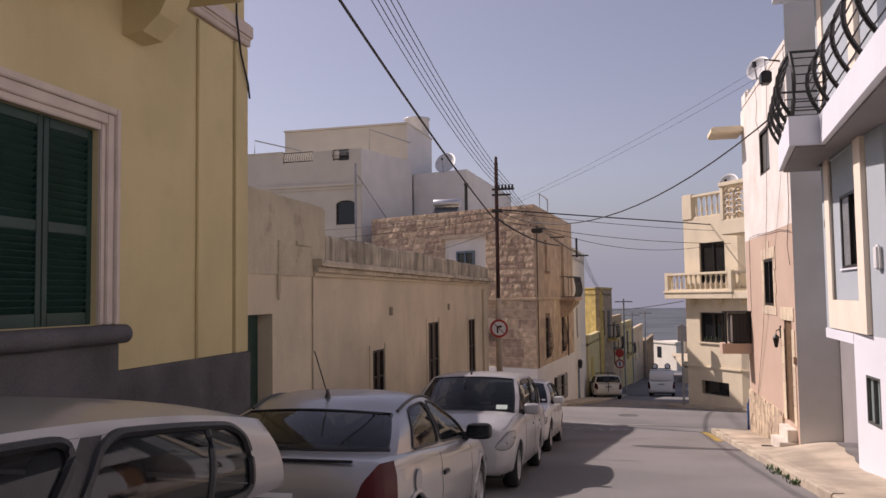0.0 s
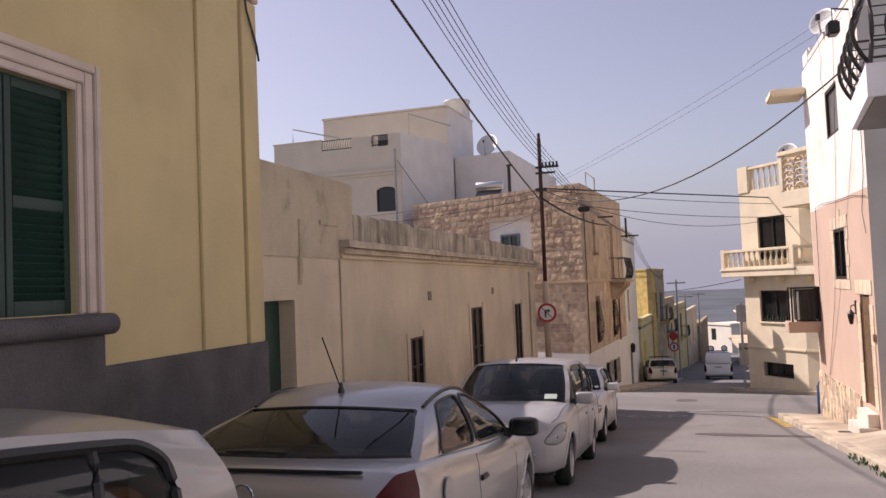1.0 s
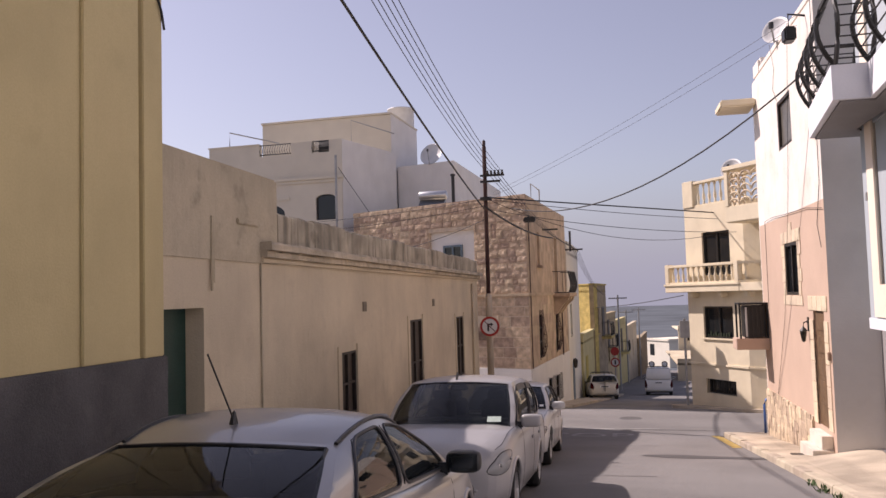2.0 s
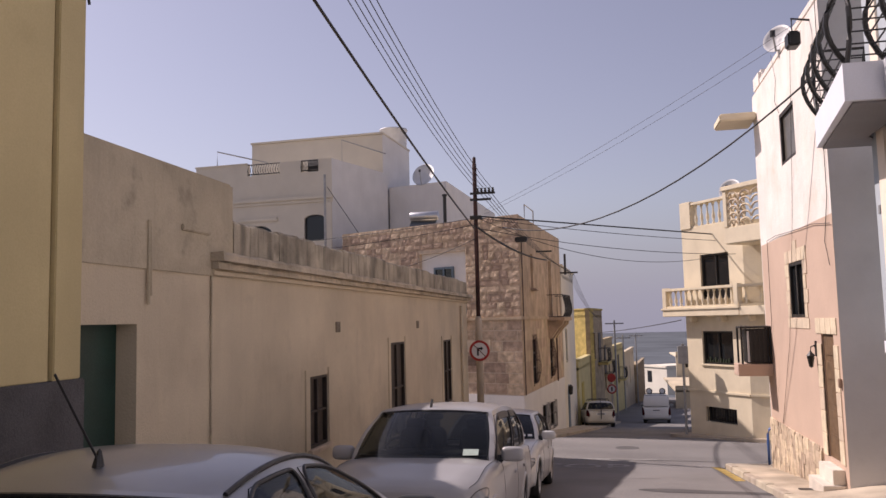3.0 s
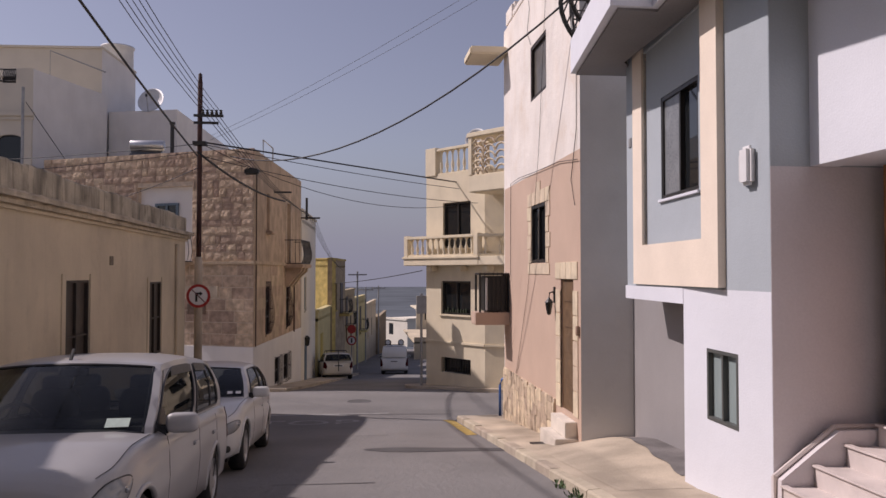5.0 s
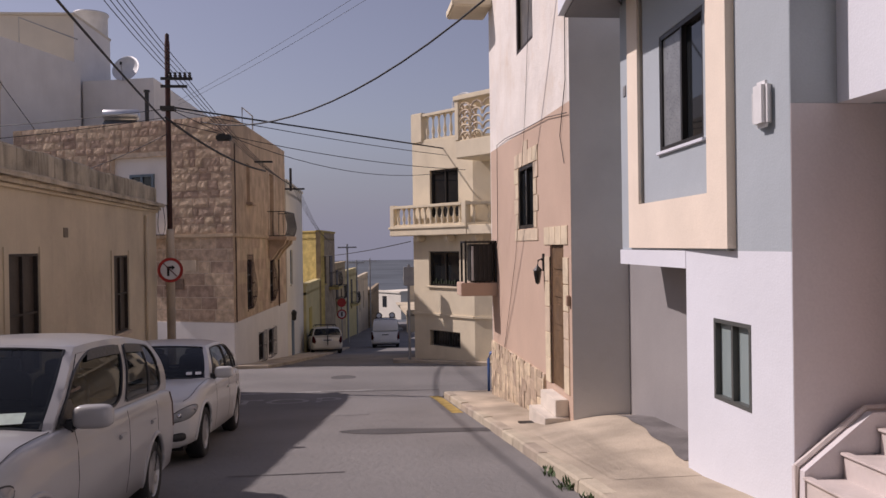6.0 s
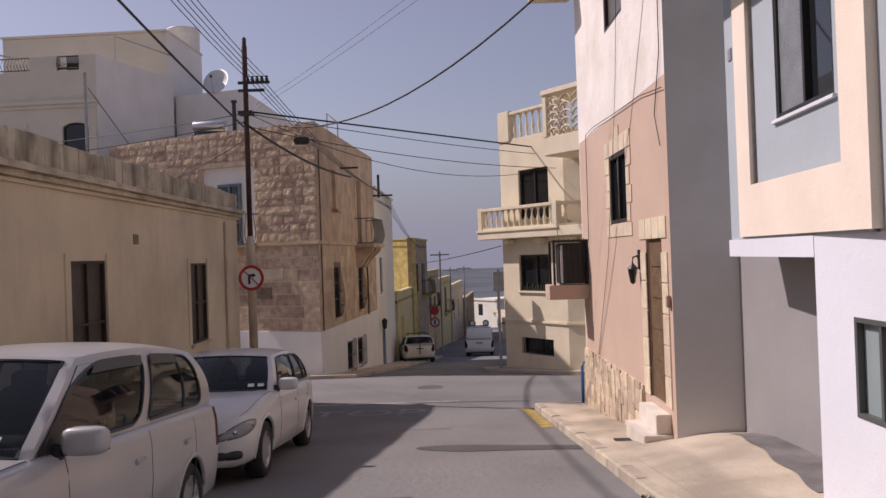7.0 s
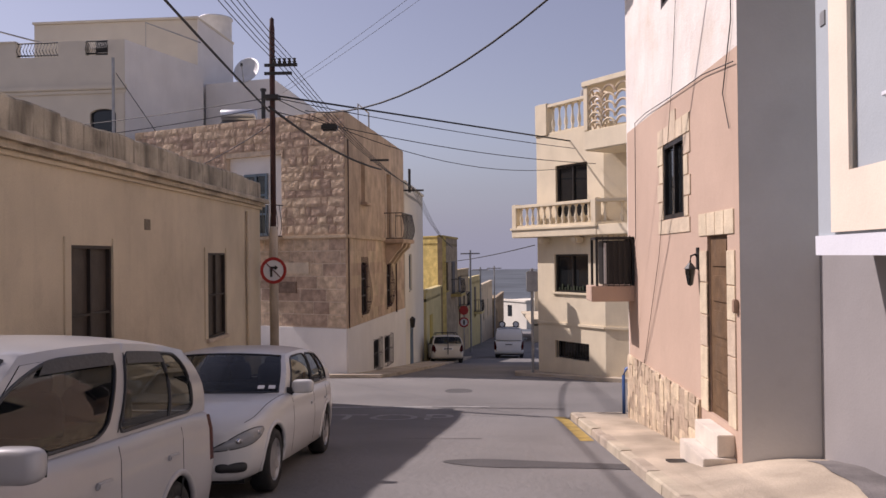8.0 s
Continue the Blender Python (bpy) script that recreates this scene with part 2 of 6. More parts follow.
def worn_ledge(u0, u1, d0, d1, z0, z1, wear, seed):
    """A long block along x with a chipped, uneven outer edge; d0 is its outer face."""
    rng = random.Random(seed)
    bm = bmesh.new()
    n = max(2, round((u1 - u0) / 0.13))
    j = lambda k=1.0: rng.uniform(-wear, wear) * k
    c = min(0.03, (z1 - z0) * 0.3)
    rings = []
    for i in range(n + 1):
        x = u0 + (u1 - u0) * i / n
        rings.append([bm.verts.new((x, y, z)) for y, z in ((d1, z0), (d0 + abs(j(0.4)), z0), (d0 + abs(j()), z0 + c), (d0 + abs(j()), z1 - c), (d0 + c + j(), z1 + j(0.7)), (d1, z1))])
    for p, q in zip(rings, rings[1:]):
        for k in range(6):
            bm.faces.new((p[k], p[(k + 1) % 6], q[(k + 1) % 6], q[k]))
    bm.faces.new(rings[0]), bm.faces.new(rings[-1])
    return bm


def moved(bm, m):
    bmesh.ops.transform(bm, matrix=m, verts=bm.verts)
    return bm


def window(parent, m, u0, u1, z0, z1, depth, frame_mat, glass_mat_, mullions=1, transoms=0, fw=0.05, name="window", sill=None, bars=False, label=""):
    """Frame, panes, and where wanted a sill or upright bars, set into an opening of the wall frame m."""
    win = new(name)
    win.parent = parent
    tagged(win, label)
    f = bmesh.new()
    d0, d1 = depth - 0.05, depth + 0.03
    add_box(f, u0, u0 + fw, d0, d1, z0, z1), add_box(f, u1 - fw, u1, d0, d1, z0, z1)
    add_box(f, u0 + fw, u1 - fw, d0, d1, z0, z0 + fw), add_box(f, u0 + fw, u1 - fw, d0, d1, z1 - fw, z1)
    cu = [u0 + fw + (u1 - u0 - 2 * fw) * k / (mullions + 1) for k in range(mullions + 2)]
    cz = [z0 + fw + (z1 - z0 - 2 * fw) * k / (transoms + 1) for k in range(transoms + 2)]
    for c in cu[1:-1]:
        add_box(f, c - fw * 0.45, c + fw * 0.45, d0 + 0.005, d1 - 0.005, z0 + fw, z1 - fw)
    for c in cz[1:-1]:
        add_box(f, u0 + fw, u1 - fw, d0 + 0.008, d1 - 0.008, c - fw * 0.4, c + fw * 0.4)
    part("frame", moved(f, m), frame_mat, win)
    for i in range(mullions + 1):
        for j in range(transoms + 1):
            part("pane", moved(box(cu[i], cu[i + 1], depth + 0.0 + 0.006 * (i % 2), depth + 0.014 + 0.006 * (i % 2), cz[j], cz[j + 1]), m), glass_mat_, win)
    if sill:
        part("sill", moved(box(u0 - 0.06, u1 + 0.06, -0.06, depth, z0 - 0.07, z0, 0.012), m), sill, win)
    if bars:
        k = bmesh.new()
        nb = max(3, int((u1 - u0) / 0.12))
        for i in range(nb):
            x = u0 + (i + 0.5) * (u1 - u0) / nb
            tube([(x, 0.04, z0), (x, 0.04, z1)], 0.009, 6, k)
        part("bars", moved(k, m), IRON, win)
    return win


def rounded(c, hx, hy, hz, p=0.55, nu=16, nv=10):
    """A rounded block (superellipsoid) about c."""
    bm = bmesh.new()
    pw = lambda v: math.copysign(abs(v) ** p, v)
    rings = []
    for j in range(1, nv):
        t = -math.pi / 2 + math.pi * j / nv
        rings.append([bm.verts.new((c[0] + hx * pw(math.cos(t)) * pw(math.cos(a)), c[1] + hy * pw(math.cos(t)) * pw(math.sin(a)), c[2] + hz * pw(math.sin(t)))) for a in [math.tau * i / nu for i in range(nu)]])
    for r, s in zip(rings, rings[1:]):
        for i in range(nu):
            bm.faces.new((r[i], r[(i + 1) % nu], s[(i + 1) % nu], s[i]))
    bm.faces.new(rings[0]), bm.faces.new(rings[-1])
    return bm


def sag(p, q, drop, n=14):
    p, q = Vector(p), Vector(q)
    return [p.lerp(q, k / n) - Vector((0, 0, drop * 4 * (k / n) * (1 - k / n))) for k in range(n + 1)]


PROFILE = ((-60, 5.0), (-20, 1.9), (0, -0.07), (8.2, -0.87), (17.4, -1.83), (23.5, -2.47), (28, -2.66), (31, -2.86), (34, -3.22), (50, -4.95), (62, -6.1), (80, -7.3), (100, -8.6), (130, -11.0), (400, -30.0), (4000, -70.0))


def road_z(y):
    for (y0, z0), (y1, z1) in zip(PROFILE, PROFILE[1:]):
        if y <= y1:
            return z0 + (z1 - z0) * (y - y0) / (y1 - y0)
    return PROFILE[-1][1]

# ---- ground ----
def strip(name, x0, x1, y0, y1, lift, material, parent=None, step=1.0):
    """A thin slab that follows the road's fall; x0 and x1 may be functions of y."""
    bm = bmesh.new()
    ys = sorted({y0, y1, *[p[0] for p in PROFILE if y0 < p[0] < y1], *np.arange(y0, y1, step).tolist()})
    rows = []
    for y in ys:
        a, b = (x0(y) if callable(x0) else x0), (x1(y) if callable(x1) else x1)
        rows.append([bm.verts.new((x, y, road_z(y) + h)) for x, h in ((a, -0.3), (a, lift), (b, lift), (b, -0.3))])
    for r, s in zip(rows, rows[1:]):
        for k in range(4):
            bm.faces.new((r[k], r[(k + 1) % 4], s[(k + 1) % 4], s[k]))
    bm.faces.new(rows[0]), bm.faces.new(rows[-1])
    return part(name, bm, material, parent)


bm = bmesh.new()
xs = (-3000, -400, -60, -12, -4, 0, 4, 12, 60, 400, 3000)
ys = sorted({p[0] for p in PROFILE} | {float(v) for v in range(-20, 130, 5)} | {180, 250, 320, 700, 1200, 2200})
grid = [[bm.verts.new((x, y, road_z(y))) for x in xs] for y in ys]
for r, s, y in zip(grid, grid[1:], ys):
    for k in range(len(xs) - 1):
        f = bm.faces.new((r[k], r[k + 1], s[k + 1], s[k]))
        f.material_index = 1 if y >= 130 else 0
ground = part("ground", bm, ASPHALT)
# far fields, the blue-grey of distance haze mixed into their base colour
FIELD = mat("hazed_fields", (0.085, 0.10, 0.115), 0.95, 0.4, 0.012, 0.05, 0.0)
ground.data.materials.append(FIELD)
tagged(ground, "worn grey asphalt street falling to a distant plain", "street", kind="structure")

# distance haze as a glowing sheet, its alpha fading out upwards
m = bpy.data.materials.new("glowing_haze")
m.use_nodes = True
b_ = m.node_tree.nodes["Principled BSDF"]
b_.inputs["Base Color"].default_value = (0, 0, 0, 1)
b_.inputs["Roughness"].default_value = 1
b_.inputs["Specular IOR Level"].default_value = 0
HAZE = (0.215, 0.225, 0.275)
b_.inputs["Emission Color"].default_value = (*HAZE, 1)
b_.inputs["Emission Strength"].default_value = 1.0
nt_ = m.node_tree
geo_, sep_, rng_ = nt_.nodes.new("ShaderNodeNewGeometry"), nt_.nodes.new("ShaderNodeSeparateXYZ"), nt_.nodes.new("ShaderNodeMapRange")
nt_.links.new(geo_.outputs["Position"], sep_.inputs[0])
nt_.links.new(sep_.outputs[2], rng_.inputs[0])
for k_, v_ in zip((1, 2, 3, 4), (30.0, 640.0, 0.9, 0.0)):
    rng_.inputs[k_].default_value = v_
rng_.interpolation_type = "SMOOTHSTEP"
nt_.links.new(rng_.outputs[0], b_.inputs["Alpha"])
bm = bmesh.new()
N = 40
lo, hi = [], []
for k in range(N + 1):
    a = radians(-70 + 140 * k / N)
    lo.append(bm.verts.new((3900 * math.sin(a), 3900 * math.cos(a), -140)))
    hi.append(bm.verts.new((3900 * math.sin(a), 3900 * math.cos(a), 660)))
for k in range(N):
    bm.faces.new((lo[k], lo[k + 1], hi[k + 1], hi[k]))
tagged(part("backdrop", bm, m), "glowing pale violet sheet for haze over the distance", "backdrop", kind="structure")

pv = strip("pavement", 2.57, 3.9, -8, 23.2, 0.12, CONCRETE)
tagged(pv, "worn ochre concrete pavement beside the houses", "pavement", kind="structure")
pv = strip("pavement", -4.3, -3.45, -8, 26.0, 0.12, CONCRETE)
tagged(pv, "narrow concrete pavement under the long wall", "pavement", kind="structure")
# garage apron and porch floor
apron = strip("floor", 3.9, 6.0, 8, 17.3, 0.10, CONCRETE)
tagged(apron, "concrete apron in front of the garage", "floor", kind="structure")


# ---- yellow house ----
YA, YB = (-4.05, -9.0), (-4.05, 8.44)
yh = empty("yellow_house", "yellow stuccoed town house with dark grey base", "house")
M = on_wall(YA, YB)
o = 9.0
bm = wall(bmesh.new(), YA, YB, -1.5, 8.0, 0.4, [(o + 4.65, o + 5.81, 1.2, 2.8), (o + 0.49, o + 1.65, 1.2, 2.8)])
prism([(-12, -9), (-4.45, -9), (-4.45, 8.44), (-12, 8.44)], -1.5, 8.0, bm)
part("wall", bm, YELLOW, yh)
bm = bmesh.new()
for u0, u1, t in ((o + 7.34, o + 8.11, 0.03), (o + 8.11, o + 8.44, 0.05)):
    add_box(bm, u0 + 0.03, u1, -t, 0, 0.8, 4.28, 0.008)
part("pilaster", moved(bm, M), YELLOW, yh)
bm = bmesh.new()
add_box(bm, 0, o + 8.47, -0.07, 0.0, -1.3, 0.80, 0.01)
part("base", moved(bm, M), DADO, yh, "dark grey painted base course")
for c in (o + 5.23, o + 1.07):
    part("window_base", moved(box(c - 0.75, c + 0.75, -0.10, 0.0, -1.3, 1.04, 0.01), M), DADO, yh)
for c in (o + 5.23, o + 1.07):
    bm = tube([(c - 0.79, -0.12, 1.115), (c - 0.77, -0.12, 1.115), (c, -0.12, 1.115), (c + 0.77, -0.12, 1.115), (c + 0.79, -0.12, 1.115)], 0.078, 16)
    add_box(bm, c - 0.78, c + 0.78, -0.12, 0.0, 1.037, 1.192)
    part("sill", moved(bm, M), DADO, yh, "rounded dark grey sill", True)
    for a0, a1, t in ((0.58, 0.64, 0.03), (0.64, 0.73, 0.05), (0.73, 0.79, 0.075)):
        for q in ((c - a1, c - a0 - 0.001, 1.195), (c + a0 + 0.001, c + a1, 1.195), (c - a0, c + a0, 2.8 + a0 - 0.58)):
            part("surround", moved(box(q[0], q[1], -t, 0.02, q[2], 2.8 + a1 - 0.58, 0.008), M), TRIM_PINK, yh, "pale moulded window surround")
    # louvred shutters
    for s in (-1, 1):
        sh = new("shutter")
        sh.parent = yh
        tagged(sh, "dark green louvred shutter")
        u0, u1 = (c - 0.58, c - 0.004) if s < 0 else (c + 0.004, c + 0.58)
        f = bmesh.new()
        for q in ((u0, u0 + 0.06, 1.2, 2.8), (u1 - 0.06, u1, 1.2, 2.8), (u0 + 0.06, u1 - 0.06, 1.2, 1.3), (u0 + 0.06, u1 - 0.06, 2.72, 2.8), (u0 + 0.06, u1 - 0.06, 1.92, 2.0)):
            add_box(f, q[0], q[1], 0.05, 0.10, q[2], q[3], 0.004)
        part("frame", moved(f, M), GREEN, sh)
        for z0, z1 in ((1.3, 1.92), (2.0, 2.72)):
            n = 12
            for k in range(n):
                z = z0 + (k + 0.5) * (z1 - z0) / n
                f = bmesh.new()
                add_box(f, u0 + 0.055, u1 - 0.055, -0.004, 0.004, -0.032, 0.032)
                moved(f, Matrix.Translation((0, 0.075, z)) @ Matrix.Rotation(radians(42), 4, "X"))
                part("slat", moved(f, M), GREEN, sh)
bm = bmesh.new()
add_box(bm, o - 8, o + 8.47, -0.07, 0, 4.30, 4.37, 0.01)
add_box(bm, o - 8, o + 8.50, -0.10, 0, 4.37, 4.56, 0.03)
part("cornice", moved(bm, M), TRIM_PINK, yh, "pale weathered cornice moulding")
part("corner_cable", moved(tube([(o + 8.0, -0.12, 4.9), (o + 8.02, -0.12, 4.5), (o + 8.2, -0.08, 4.15), (o + 8.40, -0.07, 3.85), (o + 8.46, -0.06, 3.7)], 0.012, 6), M), CABLE, yh, "black cable slung round the corner")
for c in (6.28, 5.1, 3.9, 0.9):
    bm = bmesh.new()
    pr = [(0, 3.70), (-0.2, 3.72), (-0.36, 3.86), (-0.46, 4.05), (-0.46, 4.2), (0, 4.2)]
    vs = [[bm.verts.new((o + c + s, a, z)) for a, z in pr] for s in (-0.16, 0.16)]
    bm.faces.new(vs[0]), bm.faces.new(vs[1])
    for k in range(len(pr)):
        bm.faces.new((vs[0][k], vs[0][(k + 1) % len(pr)], vs[1][(k + 1) % len(pr)], vs[1][k]))
    part("corbel", moved(bm, M), YELLOW, yh)
part("balcony_slab", moved(box(o + 3.8, o + 6.9, -0.75, 0, 4.2, 4.28, 0.01), M), YELLOW, yh)

# ---- long low house ----
LA, LB = (-4.12, 8.45), (-4.12, 26.1)
lh = empty("low_house", "long low cream house with weathered parapet", "house")
M = on_wall(LA, LB)
o = -8.45
doors = [(o + 8.52, o + 9.36, -1.2, 1.2)]
wins = [(13.45, 14.19, -0.52, 0.45), (17.62, 18.72, -0.95, 0.79), (22.52, 23.58, -0.85, 0.71)]
ops = doors + [(o + a, o + b, c, d) for a, b, c, d in wins]
bm = wall(bmesh.new(), LA, LB, -3.2, 1.72, 0.3, ops)
prism([(-13, 8.45), (-4.42, 8.45), (-4.42, 26.1), (-13, 26.1)], -3.2, 1.5, bm)
part("wall", bm, CREAM_WALL, lh)
bm = bmesh.new()
add_box(bm, 0, 2.72, -0.02, 0.3, 1.66, 2.72, 0.03)
part("high_parapet", moved(bm, M), HIGH_WALL, lh, "taller weathered end of the parapet")
for k, (z0, z1, t) in enumerate(((1.70, 1.76, 0.05), (1.76, 1.84, 0.11), (1.84, 1.93, 0.18))):
    part("cornice", moved(worn_ledge(2.19 + 0.02 * (2 - k), 17.65 + t, -t, 0.0, z0, z1, 0.014 if k else 0.005, k), M), CREAM_WALL if k == 0 else mat("weathered_cornice", (0.58, 0.49, 0.36), 0.92, 0.25, 2.5, 40, 0.4, streak=0.3, stain=(0.2, 0.165, 0.115), blot=0.6), lh)
n = 12
for k in range(n):
    u0, u1 = 2.74 + 14.91 * k / n, 2.74 + 14.91 * (k + 1) / n
    part("parapet_slab", moved(worn_ledge(u0 + 0.002, u1 - 0.002, -0.02 - 0.003 * (k % 2), 0.28, 1.928, 2.32 + 0.018 * math.sin(k * 2.1), 0.012, 40 + k), M), PARAPET, lh, "streaked weathered parapet slab" if k == 0 else "")
part("door", moved(box(o + 8.52, o + 9.36, 0.2, 0.25, -1.2, 1.2), M), GREEN, lh, "dark green recessed door")
for a, b, c, d in wins:
    window(lh, M, o + a, o + b, c, d, 0.06, SHUTTER, BROWN_GLASS, 1, 1, 0.04, sill=SANDSTONE, label="dark brown wooden window")
    part("surround", moved(box(o + a - 0.16, o + a - 0.002, -0.02, 0.02, c, d + 0.1, 0.006), M), CREAM_WALL, lh)
    part("surround", moved(box(o + b + 0.002, o + b + 0.1, -0.02, 0.02, c, d + 0.1, 0.006), M), CREAM_WALL, lh)
for c in (14.66, 19.88):
    part("vent", moved(box(o + c - 0.1, o + c + 0.1, -0.012, 0.02, 1.04, 1.2, 0.004), M), mat("dark_vent_grille", (0.22, 0.18, 0.13), 0.9, 0.3, 20, 60, 0.4), lh)
bm = tube([(o + 24.95, -0.05, 1.6), (o + 24.95, -0.05, -2.3)], 0.035)
part("downpipe", moved(bm, M), CREAM_WALL, lh, smooth=True)
bm = tube([(o + 10.67, -0.015, 1.7), (o + 10.67, -0.015, -1.0)], 0.012, 6)
tube([(o + 9.49, -0.03, 2.13), (o + 9.49, -0.03, 1.37)], 0.016, 6, bm)
tube([(o + 9.52, -0.03, 2.13), (o + 9.53, -0.03, 1.45)], 0.010, 6, bm)
part("conduit", moved(bm, M), HIGH_WALL, lh)
part("niche", moved(box(o + 10.05, o + 10.6, -0.05, 0.0, 2.1, 2.16, 0.01), M), HIGH_WALL, lh)
part("vent_grille", moved(box(o + 11.6, o + 12.0, -0.012, 0.02, -0.6, -0.42, 0.004), M), GREEN, lh, "green ventilation panel")

# ---- stone corner house ----
SC = (-3.16, 32.2)
SL = (SC[0] - 0.905 * 8.9, SC[1] + 0.425 * 8.9)
SF = (-2.25, 41.8)
sh_ = empty("stone_house", "old limestone corner house with white base", "house")
MF, MS = on_wall(SL, SC), on_wall(SC, SF)
WF, WS = 8.9 * math.hypot(0.905, 0.425), math.hypot(SF[0] - SC[0], SF[1] - SC[1])
fwin = [(WF - 4.7, WF - 2.42, 1.3, 3.88)]
swin = [(2.05, 2.6, 2.4, 3.75), (6.0, 6.9, 1.32, 3.75), (1.95, 2.8, -1.3, 0.5), (6.0, 6.8, -1.3, 0.5), (3.5, 4.4, -3.3, -2.3), (5.3, 6.3, -3.35, -2.35)]
bm = wall(bmesh.new(), SL, SC, -4.5, 5.05, 0.35, fwin + [(WF - 3.95, WF - 3.3, -2.3, 0.6)], (0, 0.5))
front_wall = part("wall", bm, MORTAR, sh_, "rubble mortar behind the stones")
bm = wall(bmesh.new(), SC, SF, -4.5, 5.03, 0.35, swin, (0.5, 0))
side_wall = part("wall", bm, STONE_SIDE, sh_, "smooth weathered limestone wall")
inner = [(SL[0] + 0.3, SL[1] + 0.9), (SC[0] - 0.5, SC[1] + 0.6), (SF[0] - 0.4, SF[1]), (SL[0] + 2, SL[1] + 8)]
part("roof", prism(inner, 4.6, 4.8), CREAM_WALL, sh_)
part("back_wall", prism([inner[3], inner[0], (inner[0][0] - 0.3, inner[0][1] + 0.2), (inner[3][0] - 0.3, inner[3][1])], -4.5, 5.0), STONE_SIDE, sh_)
part("band", moved(box(WF - 6.4, WF + 0.08, -0.08, 0.0, 1.18, 1.30, 0.02), MF), STONE_SIDE, sh_)
part("band", moved(box(0.0, WS, -0.08, 0.0, 1.18, 1.30, 0.02), MS), STONE_SIDE, sh_)
part("base", moved(box(0, WF + 0.03, -0.045, 0.0, -4.4, -1.56, 0.01), MF), WHITE_STUCCO, sh_, "whitewashed base of the front")
bm = wall(bmesh.new(), (0, 0), (WS, 0), -4.4, -1.56, 0.04, [(s[0], s[1], s[2], s[3]) for s in swin[4:]])
moved(bm, MS @ Matrix.Translation((0, -0.042, 0)))
part("base", bm, WHITE_STUCCO, sh_, "whitewashed base of the side")
window(sh_, MF, WF - 4.05, WF - 3.1, 1.32, 3.32, 0.16, BLUE_DOOR, GLASS, 1, 2, 0.08, label="blue-grey balcony door with small panes")
part("door_surround", moved(box(WF - 4.7, WF - 2.42, 0.19, 0.3, 1.3, 3.88), MF), WHITE_STUCCO, sh_, "whitewashed door reveal")
window(sh_, MF, WF - 3.95, WF - 3.3, -2.3, 0.6, 0.15, BLUE_DOOR, GLASS, 0, 2, 0.07, label="tall blue-grey framed window")


def balcony_rail(parent, m, u0, u1, z0, z1, out, belly=0.0, n=14):
    """An iron balcony railing with bellied uprights round three sides."""
    f = bmesh.new()
    for z in (z0, z1):
        tube([(u0, 0, z), (u0, -out, z), (u1, -out, z), (u1, 0, z)], 0.018, 6, f)
    part("rail", moved(f, m), IRON, parent)
    pts = [(u0, -out * k / 3, -1, 0) for k in range(1, 3)] + [(u0 + (u1 - u0) * k / n, -out, 0, -1) for k in range(n + 1)] + [(u1, -out * k / 3, 1, 0) for k in (2, 1)]
    for x, y, dx, dy in pts:
        f = tube([(x + dx * belly * math.sin(math.pi * (1 - t) ** 1.5), y + dy * belly * math.sin(math.pi * (1 - t) ** 1.5), z0 + (z1 - z0) * t) for t in np.linspace(0, 1, 7).tolist()], 0.011, 5)
        part("upright", moved(f, m), IRON, parent)


bal = new("balcony")
bal.parent = sh_
part("slab", moved(box(WF - 4.8, WF - 2.3, -0.6, 0, 1.16, 1.26, 0.02), MF), STONE_SIDE, bal)
balcony_rail(bal, MF, WF - 4.72, WF - 2.36, 1.28, 2.25, 0.55, 0.08)
bal = new("balcony")
bal.parent = sh_
part("slab", moved(box(5.5, 7.9, -0.75, 0, 1.10, 1.26, 0.03), MS), STONE_SIDE, bal)
for c in (5.9, 6.7, 7.5):
    f = bmesh.new()
    pr = [(0, 0.3), (-0.12, 0.35), (-0.4, 0.75), (-0.62, 0.95), (-0.66, 1.1), (0, 1.1)]
    vs = [[f.verts.new((c + s, a, z)) for a, z in pr] for s in (-0.12, 0.12)]
    f.faces.new(vs[0]), f.faces.new(vs[1])
    for k in range(len(pr)):
        f.faces.new((vs[0][k], vs[0][(k + 1) % len(pr)], vs[1][(k + 1) % len(pr)], vs[1][k]))
    part("corbel", moved(f, MS), STONE_SIDE, bal)
balcony_rail(bal, MS, 5.6, 7.8, 1.28, 2.22, 0.68, 0.10)
part("blocked_window", moved(box(2.05, 2.6, 0.14, 0.3, 2.4, 3.75), MS), STONE_SIDE, sh_, "narrow window walled up with stone")
part("window_ledge", moved(box(1.95, 2.7, -0.22, 0.14, 2.3, 2.395, 0.02), MS), STONE_SIDE, sh_)
part("balcony_shutter", moved(box(6.0, 6.9, 0.16, 0.22, 1.32, 3.75), MS), mat("pale_ochre_shutter", (0.50, 0.40, 0.27), 0.7, 0.15, 4, 60, 0.1), sh_, "closed pale ochre balcony shutter")
part("jamb", moved(box(5.8, 5.995, -0.03, 0.1, 1.3, 3.9, 0.01), MS), SANDSTONE, sh_)
part("jamb", moved(box(6.905, 7.1, -0.03, 0.1, 1.3, 3.9, 0.01), MS), SANDSTONE, sh_)


